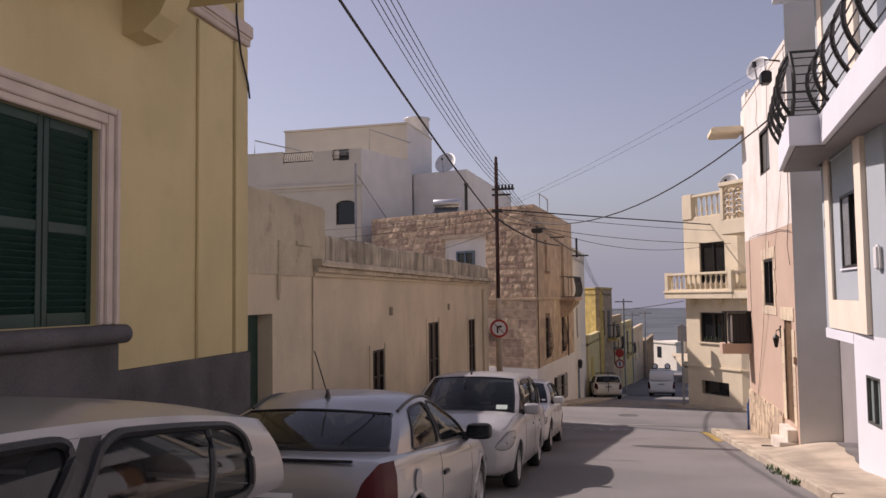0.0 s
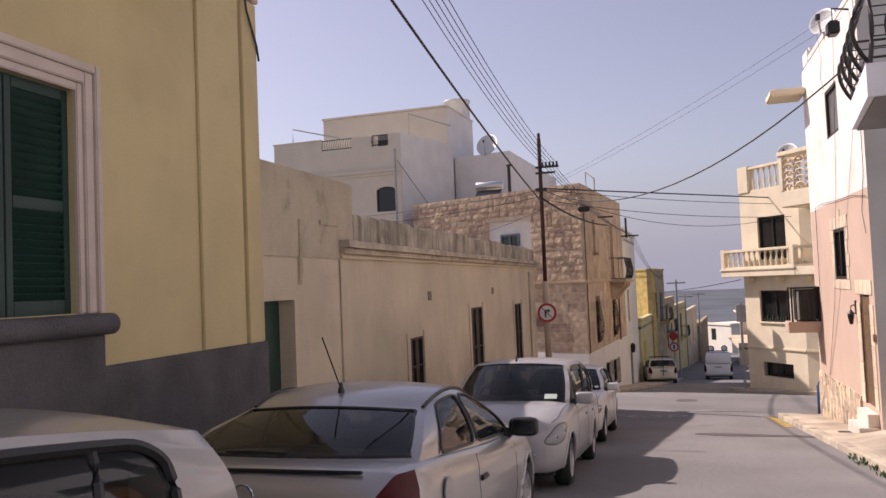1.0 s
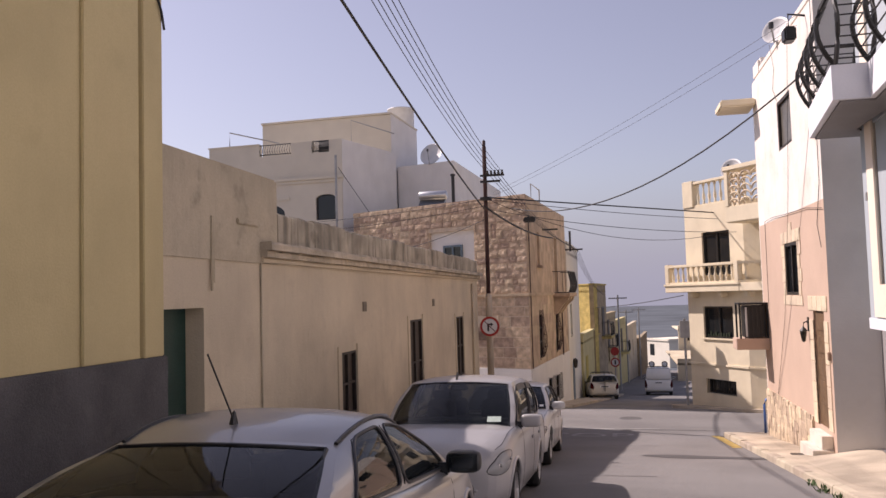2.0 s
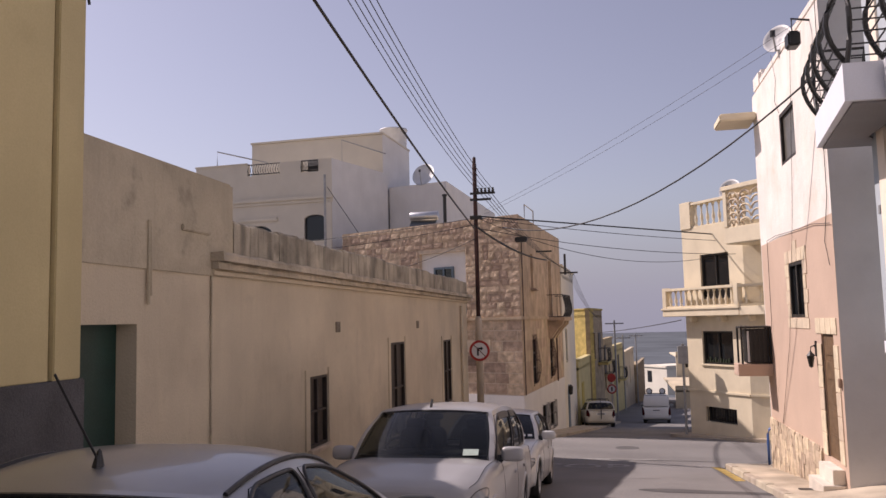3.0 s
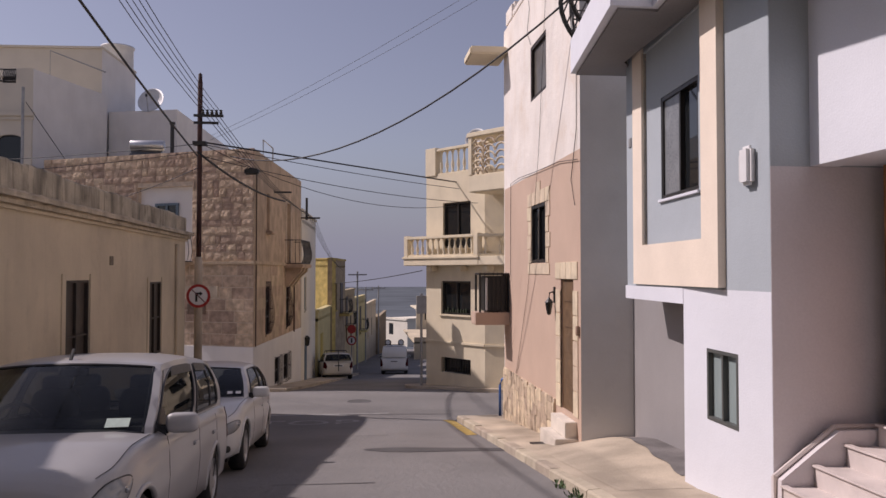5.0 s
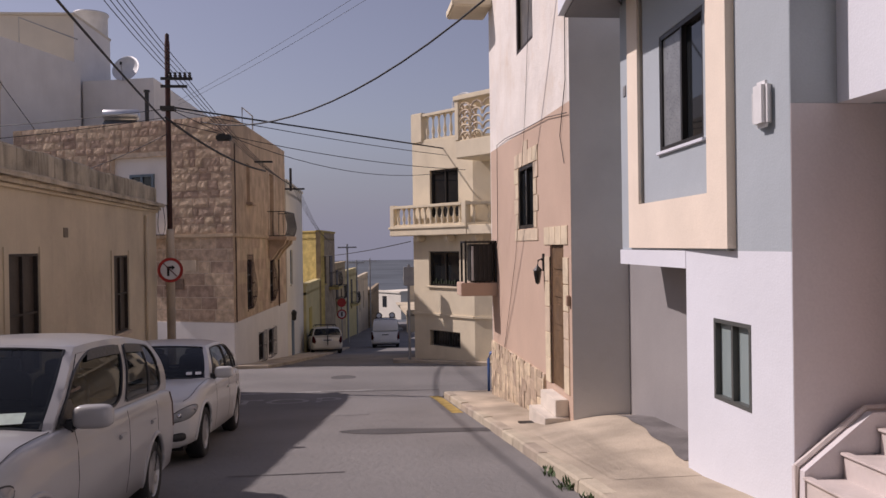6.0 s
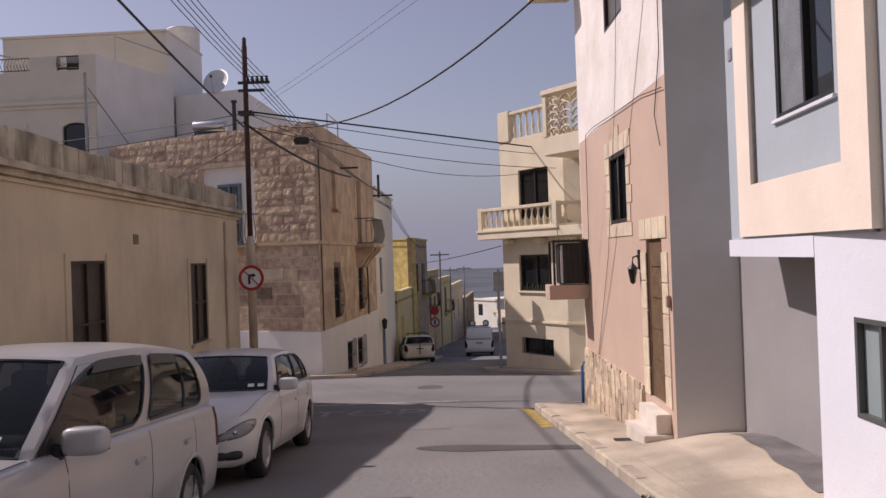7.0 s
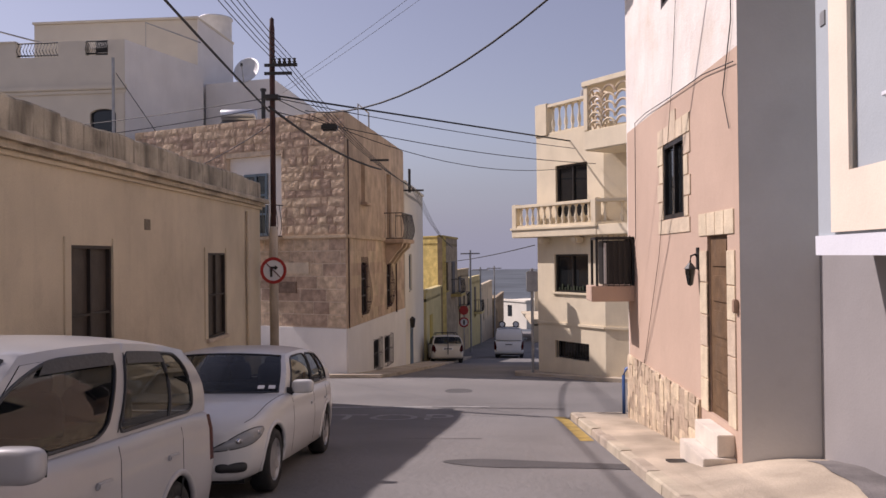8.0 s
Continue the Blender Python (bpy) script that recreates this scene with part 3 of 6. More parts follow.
def arch_cap(m, u0, u1, z, r=0.14):
    """The stone infill that rounds the head of a square opening."""
    f = bmesh.new()
    c, h = (u0 + u1) / 2, (u1 - u0) / 2
    n = 10
    front = [(c - h * math.cos(math.pi * k / n), z - r * 1.6 * (1 - math.sin(math.pi * k / n))) for k in range(n + 1)]
    for a, b in zip(front, front[1:]):
        vs = [[f.verts.new((p[0], d, p[1])), f.verts.new((p[0], d, z + 0.005))] for d in (0.0, 0.3) for p in (a, b)]
        (a0, a1), (b0, b1), (c0, c1), (d0, d1) = vs
        f.faces.new((a0, b0, b1, a1)), f.faces.new((c0, c1, d1, d0)), f.faces.new((a0, c0, d0, b0))
    return moved(f, m)


for u0, u1 in ((1.95, 2.8), (6.0, 6.8)):
    w = window(sh_, MS, u0, u1, -1.3, 0.5, 0.09, WOOD_DARK, GLASS, 1, 2, 0.06, sill=STONE_SIDE, label="arched window behind a bellied iron grille")
    part("arch", arch_cap(MS, u0, u1, 0.5), STONE_SIDE, w)
    f = bmesh.new()
    for k in range(7):
        x = u0 - 0.02 + (u1 - u0 + 0.04) * k / 6
        tube([(x, -0.02 - 0.15 * max(0, math.sin(math.pi * (1 - t) ** 1.7)), -1.3 + 1.9 * t) for t in np.linspace(0, 1, 9).tolist()], 0.008, 5, f)
    for z, d in ((-1.2, 0.08), (-0.9, 0.16), (-0.4, 0.10), (0.3, 0.03)):
        tube([(u0, 0, z), (u0, -d, z), (u1, -d, z), (u1, 0, z)], 0.012, 5, f)
    part("grille", moved(f, MS), RUST, w)
for u0, u1, z0 in ((3.5, 4.4, -3.3), (5.3, 6.3, -3.35)):
    w = window(sh_, MS, u0, u1, z0, z0 + 1.0, 0.05, WOOD_DARK, GLASS, 1, 1, 0.05, label="basement window with a white-washed reveal")
    f = bmesh.new()
    for k in range(6):
        x = u0 - 0.05 + (u1 - u0 + 0.1) * k / 5
        tube([(x, -0.16, z0 - 0.05), (x, -0.16, z0 + 1.05)], 0.011, 5, f)
    for z in (z0 - 0.05, z0 + 0.5, z0 + 1.05):
        tube([(u0 - 0.05, 0, z), (u0 - 0.05, -0.16, z), (u1 + 0.05, -0.16, z), (u1 + 0.05, 0, z)], 0.010, 5, f)
    part("grille", moved(f, MS), IRON, w)
part("plaque", moved(box(WF - 2.75, WF - 1.35, -0.055, 0, 0.1, 0.45, 0.006), MF), SANDSTONE, sh_, "blank whitish plaque")
# flat vent block, coloured as stone in shadow
part("vent", moved(box(WF - 2.55, WF - 1.85, -0.055, 0, -0.5, -0.15, 0.006), MF), mat("shadowed_vent_stone", (0.24, 0.165, 0.12), 0.95, 0.3, 8, 60, 0.4), sh_)
part("pipe", moved(tube([(0.25, -0.03, 4.2), (0.25, -0.03, -1.6)], 0.018, 6), MS), RUST, sh_)
part("downpipe", moved(tube([(7.6, -0.06, 1.0), (7.6, -0.06, -1.6)], 0.03, 8), MS), RUST, sh_)
pvm = strip("pavement", lambda y: -5 if y < 32 else -3.4 + (y - 32.2) * 0.095, lambda y: -1.9 + (y - 32) * 0.095, 31.0, 57, 0.1, CONCRETE)
tagged(pvm, "pale pavement along the corner house", "pavement", kind="structure")

# ---- white house behind ----
wh = empty("white_house", "cream and white flat-roofed house with roof terrace", "house")
CW = mat("cream_paint_plain", (0.66, 0.60, 0.50), 0.88, 0.06, 1, 40, 0.08)
WA, WB, WC_ = (-20.6, 40.46), (-13.1, 40.0), (-11.6, 44.9)
MW = on_wall(WA, WB)
WW = math.hypot(WB[0] - WA[0], WB[1] - WA[1])
bm = wall(bmesh.new(), WA, WB, -5, 8.75, 0.3, [(WW - 1.48, WW - 0.38, 5.3, 6.6), (WW - 4.8, WW - 3.2, 3.5, 6.2)])
part("wall", bm, CW, wh)
bm = wall(bmesh.new(), WB, WC_, -5, 9.35, 0.3)
part("side_wall", bm, WHITE_STUCCO, wh)
part("roof", prism([(-20.55, 40.8), (-13.4, 40.4), (-12.0, 44.95), (-20.55, 45.35)], 8.1, 8.3), CW, wh)
for u0, u1, z0, z1 in ((0, WW - 4.6, 8.75, 9.35), (WW - 2.8, WW - 1.65, 8.75, 9.35), (WW - 0.7, WW - 0.002, 8.75, 9.37)):
    part("parapet", moved(box(u0, u1, 0, 0.3, z0, z1), MW), CW, wh)
part("coping", moved(box(-0.1, WW + 0.1, -0.15, 0.0, 7.35, 7.55, 0.03), MW), CW, wh)
part("coping", moved(box(-0.05, WW + 0.06, -0.07, 0.0, 7.2, 7.35, 0.02), MW), CW, wh)
part("pilaster", moved(box(WW - 0.3, WW, -0.06, 0.0, 3, 7.2, 0.02), MW), CW, wh)
for u0, u1 in ((WW - 4.6, WW - 2.8), (WW - 1.65, WW - 0.7)):
    f = bmesh.new()
    for z in (8.85, 9.35):
        tube([(u0, 0.1, z), (u1, 0.1, z)], 0.03, 6, f)
    rl = part("railing", moved(f, MW), IRON, wh)
    for k in range(13):
        x = u0 + (u1 - u0) * (k + 0.5) / 13
        part("upright", moved(tube([(x, 0.1, 8.8), (x, -0.08, 9.0), (x, 0.1, 9.35)], 0.018, 5), MW), IRON, rl)
window(wh, MW, WW - 1.48, WW - 0.38, 5.3, 6.6, 0.15, FRAME_DARK, GLASS, 0, 0, 0.06, label="dark window with an arched head")
part("arch", arch_cap(MW, WW - 1.48, WW - 0.38, 6.6), CW, wh)
window(wh, MW, WW - 4.8, WW - 3.2, 3.5, 6.2, 0.25, FRAME_DARK, GLASS, 1, 1, 0.06)
part("arch", arch_cap(MW, WW - 4.8, WW - 3.2, 6.2, 0.3), CW, wh)
part("arch_band", moved(box(WW - 5.1, WW - 2.9, -0.08, 0, 6.38, 6.6, 0.05), MW), CW, wh)
def falling(bm):
    """Lower the top of the penthouse towards its rear corner."""
    for v in bm.verts:
        if v.co.z > 11 and v.co.y > 47 and v.co.x > -12:
            v.co.z -= 0.52
    return bm


ph = prism([(-19.8, 45.4), (-11.9, 45.0), (-11.05, 47.6), (-19.8, 48.0)], 2, 11.6)
part("penthouse", falling(ph), CW, wh)
part("penthouse_side", falling(prism([(-11.87, 44.98), (-11.02, 47.58), (-11.3, 47.7), (-12.1, 45.2)], 1.9, 11.62)), WHITE_STUCCO, wh)
part("annexe", prism([(-11.6, 45.2), (-8.2, 44.2), (-7.5, 58), (-11.0, 58)], 2, 8.62), WHITE_STUCCO, wh)
part("west_wall", prism([(-20.6, 40.47), (-20.6, 47), (-20.3, 47), (-20.3, 40.77)], -5, 8.75), CW, wh)
part("parapet_cap", moved(box(-0.06, WW - 4.6, -0.05, 0.35, 9.35, 9.43, 0.02), MW), CW, wh)
part("penthouse_cap", falling(prism([(-19.85, 45.3), (-11.85, 44.9), (-10.98, 47.62), (-11.35, 47.7), (-12.1, 45.3), (-19.85, 45.7)], 11.62, 11.72)), CW, wh)
tank = empty("water_tank", "white cylindrical roof water tank", "tank")
part("drum", lathe([(0.0, 0), (0.75, 0), (0.78, 0.1), (0.78, 1.15), (0.84, 1.17), (0.84, 1.25), (0.2, 1.32), (0, 1.32)], 24, at=(-12.2, 48.6, 11.45)), DISH, tank, smooth=True)
part("drum_stand", lathe([(0.0, 0), (0.5, 0), (0.5, 0.22), (0, 0.22)], 12, at=(-12.2, 48.6, 11.25)), GREY_PLASTER, tank)
part("rear_wing", prism([(-14, 48.05), (-11.5, 47.75), (-11.75, 49.8), (-14, 49.9)], 2, 11.26), WHITE_STUCCO, wh)
ABOUT = Vector((0.1, 3.0, 1.1))
for thing in (wh, tank):
    thing.matrix_basis = Matrix.Translation(ABOUT) @ Matrix.Scale(0.92, 4) @ Matrix.Translation(-ABOUT)
pole2 = empty("street_pole", "thin grey pole behind the low house", "pole", "street poles")
part("post", tube([(-12.0, 36.0, 2.0), (-12.0, 36.0, 7.75)], 0.055), GREY_METAL, pole2)
part("guy_wire", tube([(-11.9, 36.0, 7.2), (-9.5, 36.6, 3.4)], 0.014, 5), CABLE, pole2)
hut = empty("roof_hatch", "dark roof hatch behind the terrace railing", "hatch")
part("opening", moved(box(WW - 1.5, WW - 0.75, 0.5, 0.9, 8.3, 9.45, 0.03), MW), BLACK, hut)
hut.matrix_basis = wh.matrix_basis
for p_, q_, r_ in (((-19.7, 41, 9.3), (-19.7, 41, 10.3), (-17.4, 42.2, 9.8)), ((-13.9, 44.0, 9.3), (-13.9, 44.0, 11.2), (-11.6, 44.6, 10.4))):
    part("pipe_rail", tube([p_, q_, r_], 0.035, 6), GREY_METAL, wh)


def dish(at, aim, r, label, group="satellite dishes"):
    e = empty("satellite_dish", label, "satellite dish", group)
    m_ = look(at, Vector(at) + Vector(aim))
    prof = [(0.02, 0.0)] + [(r * k / 6, 0.28 * r * (k / 6) ** 2) for k in range(1, 7)] + [(r, 0.28 * r + 0.02)] + [(r * k / 6, 0.02 + 0.28 * r * (k / 6) ** 2) for k in range(6, 0, -1)] + [(0.01, 0.03)]
    bm_ = lathe(prof, 28)
    moved(bm_, m_ @ Matrix.Rotation(math.pi, 4, "X"))
    part("reflector", bm_, DISH if r < 0.7 else mat("dull_mesh_grey", (0.36, 0.36, 0.37), 0.6, 0.1, 6, 60, 0.05), e, smooth=True)
    tip = m_ @ Vector((0, 0, -r * 0.95))
    part("arm", tube([m_ @ Vector((0, -r, -0.28 * r)), tip], 0.02, 6), GREY_METAL, e)
    part("receiver", lathe([(0.0, -0.06), (0.05, -0.06), (0.05, 0.06), (0, 0.06)], 10, at=tip), BLACK, e)
    part("mast", tube([Vector(at) + Vector((0, 0.05, 0)), Vector(at) + Vector((0, 0.1, -r * 1.4))], 0.03, 6), GREY_METAL, e)
    return e


dish((-8.75, 41.6, 8.45), (-0.25, -0.9, 0.35), 0.60, "large pale grey satellite dish on the roof")

# ---- pole with cables and sign ----
PX, PY = -3.72, 25.75
pole = empty("utility_pole", "rusty red-brown utility pole with cross arms", "pole")
part("lower_post", lathe([(0.10, -2.7), (0.10, 1.1), (0.08, 1.3)], 12, at=(PX, PY, 0)), CONCRETE, pole, "pale painted lower post", True)
part("upper_post", lathe([(0.062, 1.0), (0.062, 5.7), (0.05, 5.75), (0.05, 5.9), (0.0, 5.95)], 10, at=(PX, PY, 0)), RUST, pole, smooth=True)
for z, l in ((4.6, 0.3), (4.78, 0.42)):
    part("cross_arm", box(PX - 0.1, PX + l + 0.2, PY - 0.3, PY - 0.24, z, z + 0.06), IRON, pole)
part("clamp", box(PX - 0.12, PX + 0.2, PY - 0.3, PY - 0.05, 4.08, 4.17), IRON, pole)
for k in range(5):
    part("insulator", lathe([(0.0, 0), (0.03, 0), (0.045, 0.05), (0.025, 0.07), (0.04, 0.11), (0, 0.13)], 8, at=(PX + 0.12 + 0.11 * k, PY - 0.27, 4.84)), BLACK, pole)
part("junction_box", box(PX + 1.15, PX + 1.5, PY - 0.4, PY - 0.2, 3.35, 3.5, 0.03), BLACK, pole)
sign = empty("road_sign", "round red-ringed no-turn sign with black arrow", "road sign")
SY = PY - 0.16
part("plate", lathe([(0.0, 0), (0.29, 0), (0.29, 0.012), (0, 0.012)], 32, at=(PX + 0.03, SY, 0.33), axis="y"), SIGN_WHITE, sign)
ring = bmesh.new()
N = 36
for k in range(N):
    a0, a1 = k * math.tau / N, (k + 1) * math.tau / N
    vs = [ring.verts.new((PX + 0.03 + r * math.cos(a), SY - 0.004, 0.33 + r * math.sin(a))) for r, a in ((0.225, a0), (0.292, a0), (0.292, a1), (0.225, a1))]
    ring.faces.new(vs)
part("red_ring", ring, RED, sign)
f = box(-0.22, 0.22, -0.004, 0.004, -0.011, 0.011)
moved(f, Matrix.Translation((PX + 0.03, SY - 0.004, 0.33)) @ Matrix.Rotation(radians(45), 4, "Y"))
part("bar", f, mat("sign_dark_red", (0.12, 0.03, 0.03), 0.5, 0.1, 4, 50, 0.0), sign)
f = bmesh.new()
for poly in ([(-0.075, -0.14), (-0.022, -0.14), (-0.022, 0.085), (-0.075, 0.085)], [(-0.0219, 0.035), (0.035, 0.035), (0.035, 0.085), (-0.0219, 0.085)], [(0.0351, 0.0), (0.105, 0.06), (0.0351, 0.12)]):
    f.faces.new([f.verts.new((PX + 0.03 + x, SY - 0.0045, 0.33 + z)) for x, z in poly])
part("arrow", f, BLACK, sign)
part("clamp", box(PX - 0.1, PX + 0.16, SY + 0.016, SY + 0.08, 0.28, 0.38), GREY_METAL, sign)


def cable(p, q, drop, r, label="black overhead cable", n=16):
    e = new("overhead_cable", mesh_of("overhead_cable", tube(sag(p, q, drop, n), r, 6), CABLE, True))
    return tagged(e, label, "cable", "overhead cables")


T = Vector((PX, PY - 0.27, 0))
THIN = "thin black overhead wire above the street"
THICK = "thick twisted black cable above the street"
cable(T + Vector((0, 0, 3.8)), (-2.5, -2.0, 6.0), 0.3, 0.021, THICK)
for k in range(5):
    cable(T + Vector((0.12 + 0.11 * k, 0, 4.9)), (-2.95 + 0.075 * k, -2.0, 8.0), 0.9, 0.008, THIN)
for k in range(4):
    cable(T + Vector((0.12 + 0.11 * k, 0, 4.9)), (-1.95 + 0.12 * k, 41.9, 3.6 - 0.1 * k), 0.35, 0.009, THIN)
for k in range(4):
    cable((-1.95 + 0.12 * k, 41.9, 3.6 - 0.1 * k), (-0.9 + 0.12 * k, 57.0, 1.4 - 0.12 * k), 0.4, 0.009, THIN)
bracket = empty("cable_bracket", "dark iron cable bracket on the stone wall", "bracket")
part("arm", box(-2.9, -2.2, 35.6, 35.7, 3.9, 3.96), IRON, bracket)
part("arm", box(-2.3, -1.4, 41.8, 41.9, 3.35, 3.42), IRON, bracket)
part("post", tube([(-2.0, 41.9, 3.3), (-2.0, 41.9, 4.3)], 0.06, 6), IRON, bracket)
cable(T + Vector((0.1, 0, 4.15)), (3.6, 32.2, 4.0), 0.0, 0.022, THICK)
cable(T + Vector((0.1, 0, 4.1)), (3.7, 32.0, 3.75), 0.08, 0.010, THIN)
cable(T + Vector((0.1, 0, 3.8)), (4.2, 31.2, 3.2), 0.2, 0.010, THIN)
cable(T + Vector((0.1, 0, 4.1)), (3.6, 32.2, 3.2), 0.6, 0.009, THIN)
cable(T + Vector((0.8, 0, 3.8)), (3.36, 16.5, 5.0), 0.9, 0.016, "slack black cable hung across the street")
cable(T + Vector((0.3, 0, 4.2)), (3.36, 17.4, 6.0), 0.15, 0.0035, THIN)
cable(T + Vector((0.3, 0, 4.3)), (3.36, 17.2, 6.15), 0.15, 0.0035, THIN)
cable(T + Vector((0, 0, 4.1)), (-16.0, 30.0, 4.1), 0.2, 0.009, THIN)
cable(T + Vector((0, 0, 3.9)), (-16.0, 30.0, 3.75), 0.25, 0.009, THIN)
cable(T + Vector((0, 0, 3.9)), (-2.35, 34.6, 3.5), 0.2, 0.03, THICK)
cable(T + Vector((0, 0, 3.5)), (-11.4, 35.9, 3.2), 0.3, 0.010, THIN)

# ---- pink house ----
PN, PF = 16.4, 22.2
pk = empty("pink_house", "salmon and white plastered house with stone base", "house")
A, B = (3.38, PF), (3.38, 16.38)
MP = on_wall(A, B)
u = lambda y: PF - y
pwins = [(u(19.55), u(18.45), 1.08, 2.12), (u(17.5), u(16.77), -1.2, 0.81), (u(19.6), u(18.4), 4.05, 5.06)]
bm = wall(bmesh.new(), A, B, -3.0, 2.70, 0.3, pwins[:2])
part("wall", bm, PINK, pk)
bm = wall(bmesh.new(), A, B, 2.70, 6.15, 0.3, pwins[2:])
part("upper_wall", bm, WHITE_OLD, pk, "stained white plaster upper wall")
part("parapet", moved(box(0.15, 0.9, 0.0, 0.25, 6.15, 6.55, 0.06), MP), WHITE_OLD, pk)
part("parapet", moved(box(0.9, PF - 16.38, 0.0, 0.25, 6.15, 6.35, 0.05), MP), WHITE_OLD, pk)
bm = prism([(3.68, PN), (12, PN), (12, PF), (3.68, PF)], -3, 5.9)
part("rear", bm, WHITE_OLD, pk)
part("end_wall", box(3.38, 3.7, PF, PF + 0.04, -3, 6.1), WHITE_OLD, pk)
part("party_wall", prism([(3.381, 16.374), (4.07, 16.16), (4.6, 16.16), (4.6, 16.395), (3.70, 16.395), (3.70, 16.374)], -2.2, 7.4), GREY_PLASTER, pk, "bare grey cement-rendered party wall")
part("canopy", box(2.58, 3.38, PF - 0.4, PF + 0.6, 5.55, 5.72, 0.03), CREAM, pk, "projecting cream canopy slab")
window(pk, MP, *pwins[0], 0.05, FRAME_DARK, GLASS, 1, 0, 0.06, label="open dark-framed window in a quoined stone surround")
window(pk, MP, *pwins[2], 0.06, WOOD_DARK, mat("dusty_brown_pane", (0.13, 0.115, 0.095), 0.35, 0.3, 3, 60, 0.0), 0, 0, 0.06, label="dark-framed upper window with worn sill")
a0, a1, z0, z1 = pwins[1]
dr = part("door", moved(box(a0, a1, 0.035, 0.08, z0, z1), MP), WOOD_DOOR, pk, "weathered brown panelled wooden door")
for k in range(5):
    part("panel", moved(box(a0 + 0.1, a1 - 0.1, 0.022, 0.04, z0 + 0.1 + 0.39 * k, z0 + 0.4 + 0.39 * k, 0.008), MP), WOOD_DOOR, dr)
# quoined surrounds, stone by stone
for k, (q0, q1, r0, r1) in enumerate([(pwins[0][0] - 0.24 - 0.1 * (j % 2), pwins[0][0], 1.08 + 0.26 * j, 1.34 + 0.26 * j - 0.01) for j in range(4)] + [(pwins[0][1], pwins[0][1] + 0.2 + 0.1 * (j % 2), 1.08 + 0.26 * j, 1.34 + 0.26 * j - 0.01) for j in range(4)]
        + [(pwins[0][0] - 0.3 + 0.34 * j, pwins[0][0] - 0.3 + 0.34 * (j + 1) - 0.01, 2.12, 2.36 + (0.16 if j == 2 else 0)) for j in range(5)] + [(pwins[0][0] - 0.3, pwins[0][1] + 0.26, 0.88, 1.07)]
        + [(a0 - 0.28, a0, z0 + 0.37 * j, z0 + 0.37 * (j + 1) - 0.01) for j in range(5)] + [(a1, a1 + 0.26, z0 + 0.37 * j, z0 + 0.37 * (j + 1) - 0.01) for j in range(5)] + [(a0 - 0.3 + 0.32 * j, a0 - 0.3 + 0.32 * (j + 1) - 0.01, z1 + 0.0, z1 + 0.26) for j in range(4)]):
    part("quoin", moved(box(q0, q1, -0.014, 0.02, r0, r1, 0.005), MP), SANDSTONE, pk, "" if k else "yellow sandstone quoin")
# steps
st = empty("door_steps", "two pale cement steps before the wooden door", "steps")
part("step", box(3.04, 3.38, 16.55, 17.5, -2.2, -1.50, 0.008), mat("white_cement_steps", (0.74, 0.67, 0.58), 0.85, 0.1, 4, 50, 0.1), st)
part("step", box(3.2, 3.38, 16.6, 17.45, -1.50, -1.27, 0.008), mat("white_cement_steps", (0.74, 0.67, 0.58), 0.85, 0.1, 4, 50, 0.1), st)
# lantern
lt = empty("wall_lantern", "black iron wall lantern beside the door", "lantern")
LY = 17.86
part("bracket", tube([(3.38, LY, 0.55), (3.34, LY, 0.60), (3.29, LY, 0.58), (3.28, LY, 0.5)], 0.014, 6), IRON, lt)
part("cage", lathe([(0.0, 0.22), (0.032, 0.24), (0.06, 0.42), (0.075, 0.43), (0.025, 0.49), (0, 0.52)], 6, at=(3.28, LY, 0.0)), IRON, lt)
part("glazing", lathe([(0.0, 0.25), (0.036, 0.25), (0.063, 0.41), (0.0, 0.41)], 6, at=(3.28, LY, 0.0)), GLASS, lt)
part("back_plate", box(3.36, 3.38, LY - 0.04, LY + 0.04, 0.42, 0.68), IRON, lt)
# air conditioner
ac = empty("air_conditioner", "black air conditioner on a salmon concrete shelf", "air conditioner")
part("shelf", box(2.66, 3.38, 21.65, 22.3, -0.18, 0.08, 0.01), PINK, ac, "salmon painted concrete shelf")
f = bmesh.new()
for q in ((2.74, 21.68), (3.34, 21.68), (2.74, 22.24), (3.34, 22.24)):
    add_box(f, q[0], q[0] + 0.04, q[1], q[1] + 0.04, 0.08, 0.9)
add_box(f, 2.74, 3.38, 21.68, 22.28, 0.86, 0.9)
part("frame", f, IRON, ac)
part("casing", box(2.86, 3.32, 21.74, 22.2, 0.1, 0.84, 0.015), BLACK, ac)
for k in range(7):
    part("guard_bar", box(2.76 + 0.09 * k, 2.77 + 0.09 * k, 21.66, 21.68, 0.06, 0.92), IRON, ac)
part("pipe", box(2.88, 2.92, 21.7, 21.73, 0.12, 0.8), DISH, ac)
# conduit on the seam and wires on the wall
f = tube([(3.35, 16.42, 2.55), (3.35, 17.5, 2.66), (3.35, 19.0, 2.70), (3.35, 20.5, 2.76), (3.35, 21.35, 2.74), (3.35, 21.4, 0.9), (3.35, 21.62, 0.7), (3.35, 21.65, 0.1)], 0.006, 6)
tube([(3.36, 16.45, 6.2), (3.36, 16.5, 3.0), (3.36, 16.8, 2.3), (3.36, 16.6, 1.9)], 0.006, 6, f)
tube([(3.36, 18.2, 6.3), (3.36, 18.9, 3.0), (3.36, 19.8, 0.6), (3.36, 20.9, -1.1)], 0.004, 5, f)
tube([(3.36, 19.9, 6.4), (3.36, 19.6, 5.8), (3.36, 19.8, 5.4), (3.36, 19.5, 5.1)], 0.005, 5, f)
part("wiring", f, CABLE, pk, "loose black wiring")
